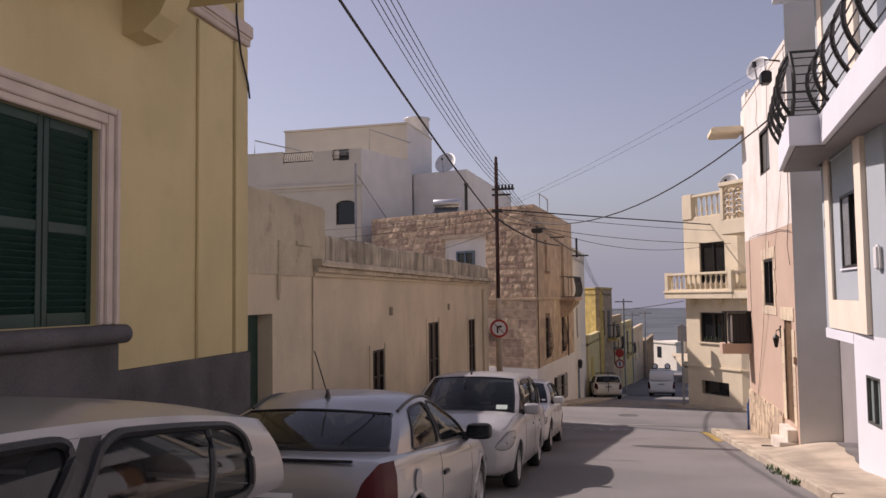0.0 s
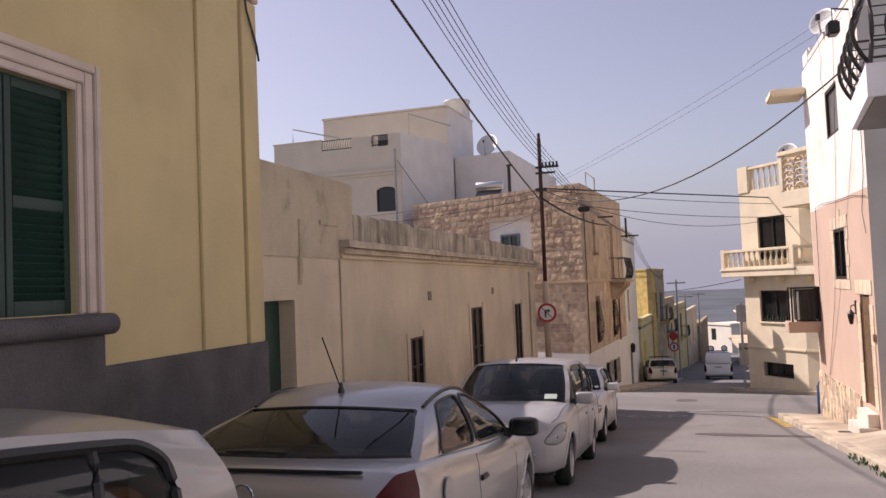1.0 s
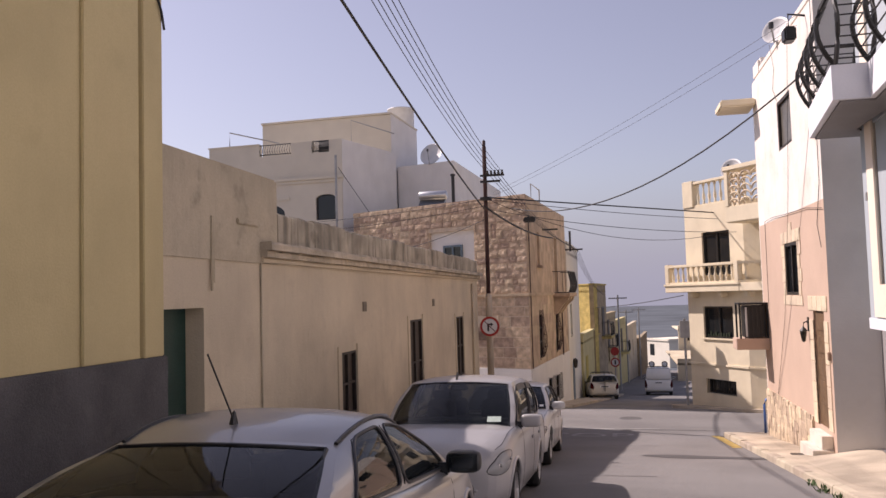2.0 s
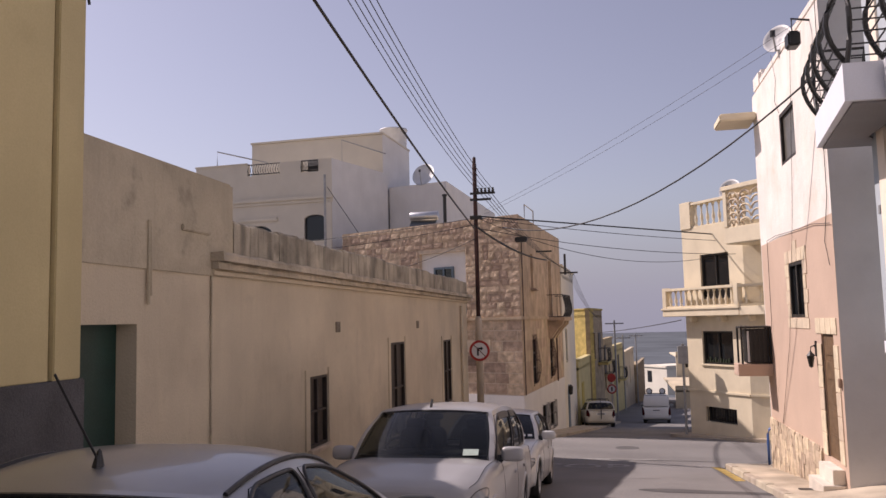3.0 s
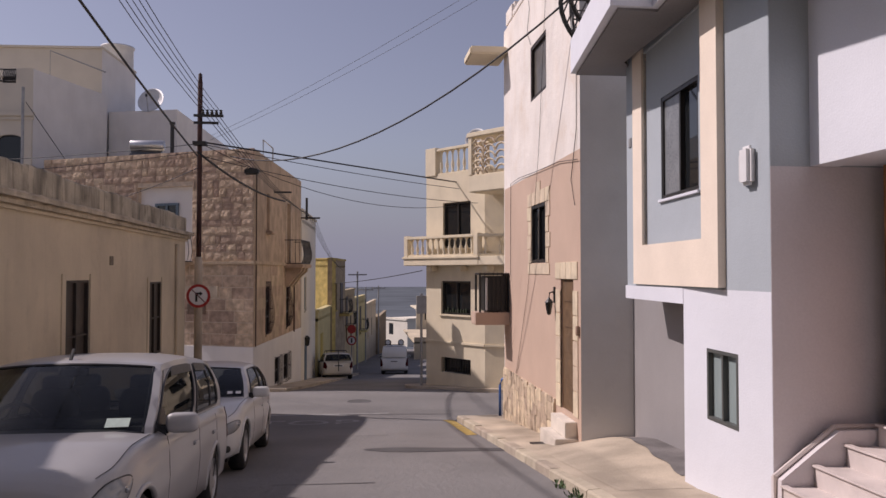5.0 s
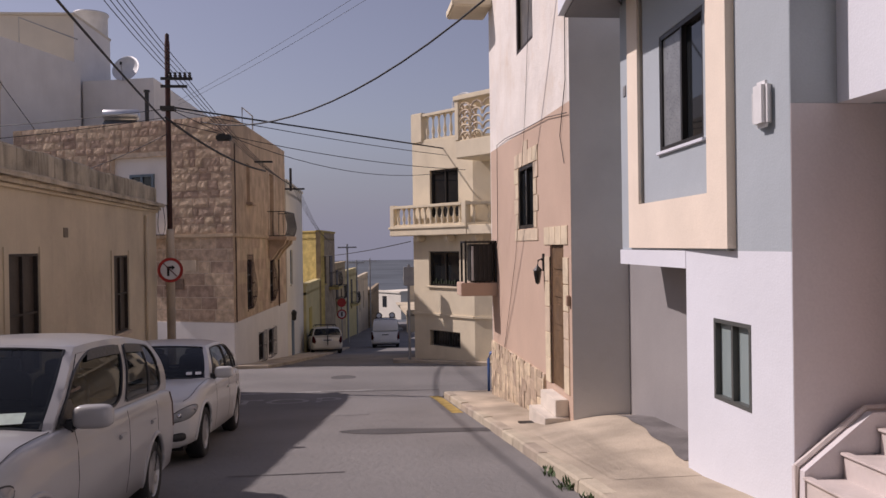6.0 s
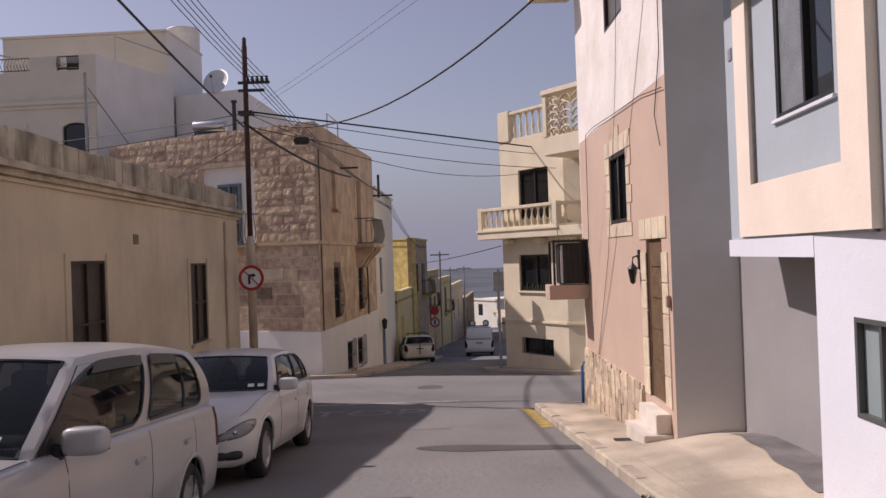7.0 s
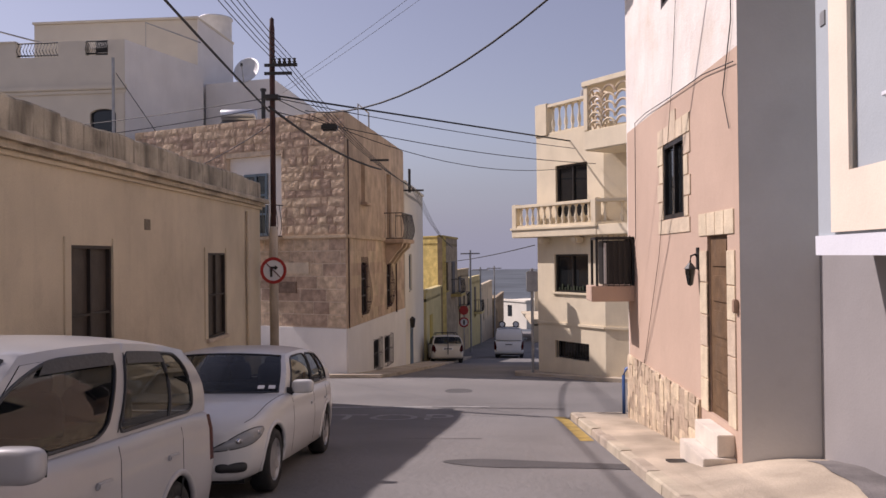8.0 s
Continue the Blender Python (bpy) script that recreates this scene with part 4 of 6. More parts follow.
part("meter_box", moved(box(u(16.50), u(16.42), -0.05, 0, 0.0, 0.14, 0.01), MP), mat("faded_terracotta_box", (0.36, 0.24, 0.17), 0.7, 0.15, 6, 60, 0.1), pk)
fl = empty("floodlight", "dark floodlight bracketed high on the wall", "floodlight")
part("housing", box(3.0, 3.2, 16.75, 17.05, 5.55, 5.8, 0.03), BLACK, fl)
part("bracket", tube([(3.38, 16.9, 6.0), (3.1, 16.9, 6.05), (3.1, 16.9, 5.75)], 0.02, 6), IRON, fl)
dish((3.42, 19.3, 6.48), (-0.6, -0.75, 0.3), 0.29, "pale satellite dish above the parapet")
# rubble base, piece by piece
base = part("base", moved(box(0, u(17.82), -0.03, 0, -3.0, -1.12), MP), MORTAR, pk, "rubble stone base course")
random.seed(4)
x = 0.02
while x < u(17.9):
    w = random.uniform(0.14, 0.3)
    z = -2.25
    while z < -1.2:
        h = random.uniform(0.14, 0.36)
        h = min(h, -1.10 - z)
        bm = box(x + 0.005, min(x + w, u(17.82)) - 0.005, -0.042 - random.uniform(0, 0.012), -0.03, z + 0.005, z + h - 0.005, 0.006)
        for v in bm.verts:
            v.co += Vector((random.uniform(-0.02, 0.02), 0, random.uniform(-0.02, 0.02)))
        part("stone", moved(bm, MP), RUBBLE, base)
        z += h
    x += w
rail = empty("blue_handrail", "bent blue tubular handrail on the corner", "handrail")
part("bar", tube([(3.40, 22.9, -2.4), (3.40, 22.9, -1.6), (3.44, 22.9, -1.48), (3.52, 22.9, -1.44), (3.8, 22.7, -1.44)], 0.03, 8), mat("blue_paint", (0.04, 0.10, 0.28), 0.45, 0.15, 4, 50, 0.02), rail, smooth=True)

# ---- blue house ----
bh = empty("blue_house", "pale blue and white modern house with balcony", "house")
YS, YN, YE = 13.18, 11.42, -9.0
A, B = (3.55, 12.26), (3.55, YN)
MB = on_wall(A, B)
u = lambda y: 12.26 - y
bm = wall(bmesh.new(), (3.55, YS), (3.55, YN), -2.5, 0.75, 0.3, [(YS - 12.63, YS - 12.0, -0.50, 0.18)])
part("lower_wall", bm, LILAC, bh, "white lower wall with low window")
bm = wall(bmesh.new(), A, B, 0.75, 7.6, 0.3)
part("upper_wall", bm, BLUE, bh, "pale blue upper wall")
# the bay stands at a slight angle to the street
BA, BB = (3.624, 15.18), (3.476, 12.22)
MBAY = on_wall(BA, BB)
v_ = lambda w: w + 0.08
bm = wall(bmesh.new(), (0, 0), (v_(2.78), 0), 0.75, 7.6, 0.3, [(v_(0.63), v_(2.48), 1.24, 3.56)])
part("bay_front", moved(bm, MBAY @ Matrix.Translation((0, 0.03, 0))), BLUE, bh, "pale blue front of the bay")
part("bay_side", box(3.96, 4.9, 14.95, 15.17, 0.6, 7.6), BLUE, bh)
part("lintel", prism([(3.545, YS + 0.002), (3.63, 15.185), (4.9, 15.185), (4.9, YS + 0.002)], 0.585, 0.748), LILAC, bh)
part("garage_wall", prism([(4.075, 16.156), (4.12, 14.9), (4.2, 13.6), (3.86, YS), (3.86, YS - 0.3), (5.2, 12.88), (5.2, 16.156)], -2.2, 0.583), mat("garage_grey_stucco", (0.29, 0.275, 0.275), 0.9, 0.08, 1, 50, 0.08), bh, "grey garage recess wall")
part("link_wall", box(4.12, 5.2, 15.19, 16.15, 0.584, 7.6), BLUE, bh)
# raised peach frame, its near edge proud of the wall
f = wall(bmesh.new(), (v_(0.27), 0), (v_(2.88), 0), 0.77, 7.2, 0.09, [(0.36, 2.21, 1.24, 7.1)])
part("frame_moulding", moved(f, MBAY), PEACH, bh, "raised peach moulding round the window bay")
bm = wall(bmesh.new(), (0, 0), (1.85, 0), 1.24, 3.56, 0.06, [(0.53, 1.65, 1.74, 2.90)])
part("bay_wall", moved(bm, MBAY @ Matrix.Translation((v_(0.63), 0.062, 0))), BLUE, bh)
window(bh, MBAY, v_(1.16), v_(2.28), 1.74, 2.90, 0.12, FRAME_DARK, GLASS, 1, 0, 0.045, label="half-open dark sliding window")
part("blind_pane", moved(box(v_(1.21), v_(1.70), 0.09, 0.105, 1.79, 2.85), MBAY), mat("grey_net_curtain", (0.22, 0.23, 0.24), 0.3, 0.2, 6, 60, 0.0), bh, "pale sliding pane")
part("window_ledge", moved(box(v_(1.12), v_(2.32), 0.03, 0.07, 1.705, 1.737, 0.004), MBAY), LILAC, bh, "white window ledge")
part("wall_vent", moved(box(v_(0.04), v_(0.14), 0.018, 0.04, 2.50, 2.62, 0.004), MBAY), GREY_METAL, bh)
ML = on_wall((3.55, YS), (3.55, YN))
window(bh, ML, YS - 12.63, YS - 12.0, -0.50, 0.18, 0.045, GREY_FRAME, PALE_GLASS, 1, 0, 0.034, label="low grey aluminium sliding window")
al = empty("alarm_box", "white siren alarm box on the blue wall", "alarm")
part("case", moved(box(u(11.81), u(11.63), -0.08, 0, 1.66, 2.0, 0.03), MB), SIGN_WHITE, al)
part("lens", moved(box(u(11.845), u(11.812), -0.06, -0.005, 1.70, 1.94, 0.01), MB), DISH, al)
# porch
part("upper_reveal", box(3.553, 5.3, YN - 0.006, YN + 0.2, 1.79, 7.6), BLUE, bh, "pale blue return wall beside the porch")
part("porch_reveal", box(3.553, 5.3, YN - 0.006, YN + 0.2, -2.2, 1.788), mat("mauve_grey_stucco", (0.67, 0.625, 0.635), 0.9, 0.05, 1, 50, 0.1), bh, "mauve-grey porch side wall")
bm = wall(bmesh.new(), (3.9, YN), (3.9, YE), 1.79, 7.6, 0.25)
part("porch_upper_wall", bm, LILAC, bh, "white wall above the porch")
part("porch_ceiling", box(4.15, 6.0, YE, YN, 1.80, 1.95), LILAC, bh)
part("porch_back", box(5.05, 5.3, 9.6, YN, -2.2, 1.8), LILAC, bh)
part("porch_pier", box(4.35, 5.3, 9.1, 10.45, -2.2, 1.79), LILAC, bh, "white pier beside the porch door")
part("front_wall", box(3.9, 4.15, YE, 9.1, -1.5, 1.79), LILAC, bh)
part("rear", prism([(5.35, YE), (13, YE), (13, 16.27), (5.35, 16.27)], -2, 7.5), LILAC, bh)
part("roof", box(3.9, 5.4, YE, 16.2, 7.4, 7.6), LILAC, bh)
part("porch_door", box(4.40, 4.46, 10.46, 11.2, -0.33, 1.78), mat("varnished_door", (0.32, 0.15, 0.06), 0.45, 0.2, 5, 50, 0.05), bh, "varnished orange-brown porch door")
STAIR = mat("pale_marble_steps", (0.62, 0.55, 0.52), 0.5, 0.12, 4, 40, 0.05)
ps = empty("porch_steps", "pale marble steps rising to the porch", "steps")
for k in range(4):
    zt = -0.79 + 0.155 * k
    part("step", box(3.52 + 0.27 * k, 4.42, 9.9, 11.22, zt - 0.5, zt, 0.008), STAIR, ps)
    part("nosing", box(3.50 + 0.27 * k, 3.56 + 0.27 * k, 9.9, 11.23, zt, zt + 0.02, 0.004), STAIR, ps)
f = bmesh.new()
pr = [(3.52, -1.4), (3.52, -0.74), (4.02, -0.36), (4.42, -0.36), (4.42, -1.4)]
vs = [[f.verts.new((x, y, z)) for x, z in pr] for y in (11.24, 11.4)]
f.faces.new(vs[0]), f.faces.new(vs[1])
for k in range(5):
    f.faces.new((vs[0][k], vs[0][(k + 1) % 5], vs[1][(k + 1) % 5], vs[1][k]))
part("stringer", f, MATS["mauve_grey_stucco"], ps)
f = tube([(3.51, 11.32, -1.3), (3.51, 11.32, -0.72), (4.02, 11.32, -0.34), (4.42, 11.32, -0.34)], 0.022, 6)
part("coping", f, STAIR, ps)
# balcony
bl = new("balcony")
bl.parent = bh
plan = [(3.05, 15.67), (2.70, 12.92), (3.14, 12.92), (2.78, 9.0), (2.5, 5.0), (3.9, 5.0), (3.9, 11.42), (3.55, 11.43), (3.55, 14.94), (4.0, 15.67)]
part("slab", prism(plan, 3.6, 4.05), LILAC, bl, "white balcony slab")
# soffit sheet; the shade below the slab is put into its dark grey
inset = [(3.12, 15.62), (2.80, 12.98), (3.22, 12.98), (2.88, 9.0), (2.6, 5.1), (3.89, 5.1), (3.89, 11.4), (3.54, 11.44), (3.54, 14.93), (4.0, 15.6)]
part("soffit", prism(inset, 3.57, 3.599), mat("shaded_grey_soffit", (0.24, 0.23, 0.235), 0.92, 0.08, 1, 40, 0.1), bl)
path = [((3.8, 15.60), (3.1, 15.60)), ((3.1, 15.60), (2.77, 12.98)), ((2.77, 12.98), (3.2, 12.98)), ((3.2, 12.98), (2.83, 9.0)), ((2.83, 9.0), (2.55, 5.1))]


def bow(t):
    return 0.20 * math.sin(math.pi * min(1, max(0, t))) ** 0.9


for (x0, y0), (x1, y1) in path:
    p, q = Vector((x0, y0, 0)), Vector((x1, y1, 0))
    d = (q - p).normalized()
    out = Vector((d.y, -d.x, 0))
    if (p + q).x / 2 > 3.3:
        out = Vector((0, 1, 0))
    if out.x > 0.3:
        out = -out
    L = (q - p).length
    n = max(1, round(L / 0.75))
    for k in range(n + 1):
        c = p + (q - p) * k / n
        f = tube([c + out * bow(t) + Vector((0, 0, 4.05 + 1.0 * t)) for t in np.linspace(0, 1, 9).tolist()], 0.032, 6)
        part("rib", f, IRON, bl)
    for t in (0.08, 0.2, 0.33, 0.46, 0.6, 0.74, 0.88, 1.0):
        part("rail", tube([p + out * bow(t) + Vector((0, 0, 4.05 + t)), q + out * bow(t) + Vector((0, 0, 4.05 + t))], 0.011 if t < 1 else 0.022, 5), IRON, bl)
part("upper_slab", prism([(3.05, 15.7), (2.7, 12.9), (2.5, 5.0), (3.9, 5.0), (3.9, 11.42), (3.55, 11.43), (3.55, 14.94), (4.0, 15.67)], 6.75, 6.95), LILAC, bh)

# ---- cream corner house ----
ch = empty("cream_house", "cream corner house with balustraded balconies", "house")
CA = Vector((2.70, 33.5))
CD = Vector((0.57, -0.82)).normalized()
CB = CA + CD * 2.98
CE = CB + Vector((0.86, -0.5)).normalized() * 6
CFar = CA + Vector((0.12, 1.0)).normalized() * 11
MC, MR = on_wall(CA, CB), on_wall(CB, CE)
cwin = [(0.8, 2.3, -0.52, 0.62), (0.9, 2.3, 1.75, 3.32), (0.8, 2.3, -2.52, -2.0)]
bm = wall(bmesh.new(), CA, CB, -4.5, 4.3, 0.3, cwin)
part("wall", bm, CREAM, ch)
bm = wall(bmesh.new(), CB, CE, -4.5, 4.3, 0.3)
part("side_wall", bm, CREAM, ch)
bm = wall(bmesh.new(), CFar, CA, -6, 4.3, 0.3)
part("street_wall", bm, CREAM, ch)
nrm = Vector((CD.y, -CD.x))
if nrm.y > 0:
    nrm = -nrm
inn = -nrm
part("roof", prism([tuple(CA + inn * 0.3), tuple(CB + inn * 0.35), tuple(CE + inn * 0.3), tuple(CE + Vector((0, 8))), tuple(CFar + Vector((0.4, 0)))], 3.9, 4.1), CREAM, ch)
part("corner_pier", moved(box(-0.02, 0.55, -0.04, 0.3, 4.3, 5.3, 0.02), MC), CREAM, ch)
part("band", moved(box(-0.03, 2.98, -0.05, 0.0, -1.52, -1.44, 0.01), MC), CREAM, ch)
part("band", moved(box(0, 5, -0.05, 0.0, -1.52, -1.44, 0.01), MR), CREAM, ch)
for c, lab in zip(cwin[:2], ("dark brown sliding window with plants on the sill", "half-open dark balcony window")):
    window(ch, MC, *c, 0.12, FRAME_DARK, GLASS, 1, 0, 0.06, sill=CREAM, label=lab)
w = window(ch, MC, *cwin[2], 0.2, FRAME_DARK, GLASS, 0, 0, 0.03, bars=True, label="barred basement vent")
for k in range(9):
    part("plant_pot", moved(box(0.92 + 0.13 * k, 0.99 + 0.13 * k, 0.06, 0.1, -0.46, -0.38 + 0.10 * math.sin(k * 1.7) ** 2, 0.01), MC), mat("dull_sill_plants", (0.03, 0.045, 0.02), 0.8, 0.3, 12, 60, 0.1), ch)


def baluster(h):
    return lathe([(0.0, 0), (0.055, 0), (0.055, 0.06 * h), (0.03, 0.1 * h), (0.06, 0.3 * h), (0.055, 0.42 * h), (0.028, 0.6 * h), (0.03, 0.85 * h), (0.055, 0.9 * h), (0.055, h), (0, h)], 10)


BAL = {}


def balustrade(parent, m, u0, u1, d, z0, h, n):
    """Plinth, turned balusters and rail along a line of the wall frame m."""
    part("plinth", moved(box(u0, u1, d, d + 0.18, z0, z0 + 0.08, 0.01), m), CREAM, parent)
    part("rail", moved(box(u0 - 0.02, u1 + 0.02, d - 0.03, d + 0.21, z0 + h - 0.1, z0 + h, 0.015), m), CREAM, parent)
    key = round(h, 2)
    if key not in BAL:
        BAL[key] = mesh_of("baluster", baluster(h - 0.18), CREAM, True)
    for k in range(n):
        b1 = new("baluster", BAL[key])
        b1.parent = parent
        b1.matrix_basis = m @ Matrix.Translation((u0 + (u1 - u0) * (k + 0.5) / n, d + 0.09, z0 + 0.08))


cb = new("balcony")
cb.parent = ch
part("slab", moved(box(-0.72, 3.15, -0.47, 0.0, 1.15, 1.45, 0.02), MC), CREAM, cb)
part("slab_edge", moved(box(-0.76, 3.19, -0.51, -0.37, 1.38, 1.46, 0.015), MC), CREAM, cb)
for uu in (-0.70, 2.91):
    part("pier", moved(box(uu, uu + 0.22, -0.47, -0.25, 1.45, 2.2, 0.015), MC), CREAM, cb)
balustrade(cb, MC, -0.48, 2.91, -0.45, 1.45, 0.72, 12)
bm = bmesh.new()
add_box(bm, 3.14, 3.15 + 1.6, -0.46, 0.9, 1.15, 1.45, 0.02)
part("side_slab", moved(bm, MC), CREAM, cb)
balustrade(cb, MC @ Matrix.Translation((3.13, -0.45, 0)) @ Matrix.Rotation(radians(35), 4, "Z"), 0.0, 1.9, 0.0, 1.45, 0.72, 4)
for uu in (0.4, 1.9, 3.2):
    part("corbel", moved(box(uu, uu + 0.25, -0.34, 0, 0.95, 1.15, 0.04), MC), CREAM, cb)
balustrade(ch, MC, 0.55, 3.2, 0.02, 4.3, 0.95, 9)
ub = new("upper_balcony")
ub.parent = ch
part("box", moved(box(3.2, 5.0, -0.95, 0.3, 3.45, 4.0, 0.03), MC), CREAM, ub)
part("post", moved(box(3.2, 3.36, -0.95, -0.79, 4.0, 5.2, 0.01), MC), CREAM, ub)
part("post", moved(box(4.84, 5.0, -0.95, -0.79, 4.0, 5.2, 0.01), MC), CREAM, ub)
part("top_rail", moved(box(3.16, 5.04, -0.99, 0.3, 5.2, 5.35, 0.02), MC), CREAM, ub)
for dd, mm in ((0, MC @ Matrix.Translation((3.36, -0.9, 0))), (1, MC @ Matrix.Translation((3.24, -0.1, 0)) @ Matrix.Rotation(radians(-90), 4, "Z"))):
    for r in range(5):
        for k in range(3):
            w = 1.53 / 3 if dd == 0 else 0.7 / 3
            f = tube([(w * (k + 0.5) - w * 0.46 * math.cos(a), 0, 4.03 + 0.22 * r + 0.2 * math.sin(a)) for a in np.linspace(0, math.pi, 8).tolist()], 0.035, 5)
            part("scallop", moved(f, mm), SANDSTONE, ub)
dish((4.6, 34.0, 5.75), (-0.5, -0.8, 0.3), 0.42, "small white roof dish")
pvc = prism([(2.0, 34.5), (1.9, 32.5), (3.9, 29.6), (14, 24.2), (14, 30), (4, 36)], -3.6, -2.78)
bm = pvc
for v in bm.verts:
    if v.co.z > -3:
        v.co.z = road_z(v.co.y) + 0.11
tagged(part("pavement", bm, CONCRETE), "pale pavement round the cream house", "pavement", kind="structure")
sb = empty("street_box", "grey metal cabinet on a post at the corner", "cabinet")
part("post", tube([(2.45, 32.6, -3.1), (2.45, 32.6, 0.2)], 0.045), GREY_METAL, sb)
part("cabinet", box(2.28, 2.62, 32.48, 32.72, -0.5, 0.12, 0.02), GREY_METAL, sb)

# ---- houses down the street ----
def street_house(a, b, c, z1, colour, wins, label, trim=None, top=0.35, street=None, balconies=()):
    """A far house: plan points a->b is the face towards the camera, b->c the street face; wins: (u0, u1, z0, z1) on the street face."""
    h = empty("street_house", label, "house", "houses down the street")
    zb = min(road_z(b[1]), road_z(c[1])) - 1.0
    part("wall", wall(bmesh.new(), a, b, zb, z1, 0.3), colour, h)
    part("street_wall", wall(bmesh.new(), b, c, zb, z1, 0.3, wins), street or colour, h)
    d = (c[0] - b[0] + a[0], c[1] - b[1] + a[1])
    part("roof", prism([a, b, c, d], z1 - top - 0.15, z1 - top), colour, h)
    mm = on_wall(b, c)
    for w_ in wins:
        window(h, mm, *w_, 0.12, trim or WOOD_DARK, GLASS, 1, 1, 0.06, sill=colour)
    part("coping", moved(box(0, math.dist(b, c), -0.08, 0.32, z1, z1 + 0.12, 0.02), mm), colour, h)
    part("coping", moved(box(0, math.dist(a, b) - 0.34, -0.06, 0.3, z1, z1 + 0.1, 0.02), on_wall(a, b)), colour, h)
    for u0, u1, z0 in balconies:
        bal_ = new("balcony")
        bal_.parent = h
        part("slab", moved(box(u0, u1, -0.7, 0, z0 - 0.18, z0, 0.02), mm), colour, bal_)
        balcony_rail(bal_, mm, u0 + 0.05, u1 - 0.05, z0 + 0.02, z0 + 0.95, 0.64, 0.06, 10)
        part("shutter", moved(box(u0 + 0.5, u1 - 0.5, -0.04, 0.0, z0, z0 + 2.1, 0.01), mm), WOOD_DARK, bal_)
    return h


CREAM_PALE = mat("pale_cream_paint", (0.80, 0.74, 0.62), 0.9, 0.06, 0.5, 20, 0.1)
YROUGH = mat("yellow_rough_stone", (0.60, 0.46, 0.16), 0.95, 0.25, 3, 20, 0.8)
YPAINT = mat("pale_yellow_paint", (0.62, 0.52, 0.25), 0.9, 0.1, 1, 40, 0.1)
BROWN = mat("brown_stone", (0.40, 0.31, 0.2), 0.92, 0.3, 2, 30, 0.4)
street_house((-6, 42.2), (-2.22, 41.85), (-1.98, 50.0), 3.7, CREAM_PALE, [(1.5, 2.6, -0.9, 0.7)], "white plastered house beside the stone house", BLUE_DOOR)
dd = empty("arched_door", "blue-grey arched street door in white wall", "door")
mm = on_wall((-2.22, 41.85), (-1.98, 50.0))
part("leaf", moved(box(1.7, 2.7, -0.03, 0.0, -5.0, -2.6), mm), BLUE_DOOR, dd)
part("arch", moved(lathe([(0.0, -0.03), (0.5, -0.03), (0.5, 0.0), (0, 0.0)], 20, at=(2.2, 0, -2.6), axis="y"), mm), BLUE_DOOR, dd)
part("lantern", moved(lathe([(0, -0.3), (0.1, -0.25), (0.14, 0.1), (0.03, 0.2), (0, 0.2)], 6, at=(0.9, -0.2, -2.2)), mm), IRON, dd)
street_house((-5.5, 50.2), (-1.85, 50.2), (-1.35, 57.0), -1.3, YPAINT, [], "low pale yellow street wall with doorway")
part("door", moved(box(1.4, 2.5, -0.03, 0.0, -5.9, -2.6), on_wall((-1.85, 50.2), (-1.35, 57.0))), mat("ochre_door", (0.5, 0.36, 0.04), 0.6, 0.1, 3, 50, 0.05), bpy.data.objects["street_house.001"], "ochre painted door")
street_house((-4.3, 60.2), (-1.25, 57.0), (-0.5, 64.0), 1.75, YROUGH, [(1.6, 2.5, -1.6, 0.2)], "yellow rough-faced stone house", street=BROWN, balconies=((3.6, 6.0, -1.9),))
street_house((-5, 64.1), (-0.6, 64.1), (0.2, 72.0), -0.5, mat("ochre_street_plaster", (0.55, 0.42, 0.24), 0.92, 0.2, 1.2, 30, 0.2, streak=0.3, blot=0.3), [(1.5, 2.4, -4.2, -2.4), (4.5, 5.4, -4.2, -2.4)], "ochre weathered street house", balconies=((0.8, 3.0, -3.0),))
street_house((-5, 72.1), (0.1, 72.1), (1.2, 82.0), -1.3, YPAINT, [(1.5, 2.4, -4.6, -3.0), (5, 5.9, -4.6, -3.0)], "pale yellow street house", balconies=((4.4, 6.6, -4.2),))
street_house((-5, 82.1), (1.3, 82.1), (2.6, 96.0), -2.2, CREAM_WALL, [(2, 3, -5.5, -3.8), (7, 8, -5.5, -3.8)], "cream weathered street house")
street_house((-5, 96.1), (2.9, 96.1), (4.4, 112.0), -4.2, BROWN, [(2, 3, -7, -5.4)], "brown stone street house")
street_house((2.9, 156.0), (9.5, 146.0), (18.7, 152.0), -7.3, CREAM_PALE, [], "white house across the foot of the street")
street_house((7.5, 100.0), (14.2, 100.0), (14.2, 110.0), -3.0, CREAM, [], "cream house down the street")
street_house((5.9, 82.0), (12, 82.0), (12, 99.0), -5.4, CREAM_WALL, [], "low cream street house")
FM, GM = on_wall((2.9, 156.0), (9.5, 146.0)), on_wall((7.5, 100.0), (14.2, 100.0))
for owner_, m_, hu, hw, z0, z1 in (("street_house.007", FM, 3.2, 1.1, -10.1, -8.3), ("street_house.007", FM, 6.6, 1.1, -10.1, -8.3), ("street_house.008", GM, 1.1, 0.5, -4.6, -3.6), ("street_house.008", GM, 2.3, 0.5, -4.6, -3.6)):
    wn_ = new("window")
    wn_.parent = bpy.data.objects[owner_]
    part("pane", moved(box(hu, hu + hw, -0.03, 0.02, z0, z1), m_), GLASS, wn_)
    part("frame", moved(box(hu - 0.1, hu + hw + 0.1, -0.015, 0.02, z0 - 0.1, z1 + 0.1), m_), WOOD_DARK, wn_)
part("cornice", moved(box(0, 11.9, -0.15, 0, -7.6, -7.3, 0.04), FM), CREAM_PALE, bpy.data.objects["street_house.007"])
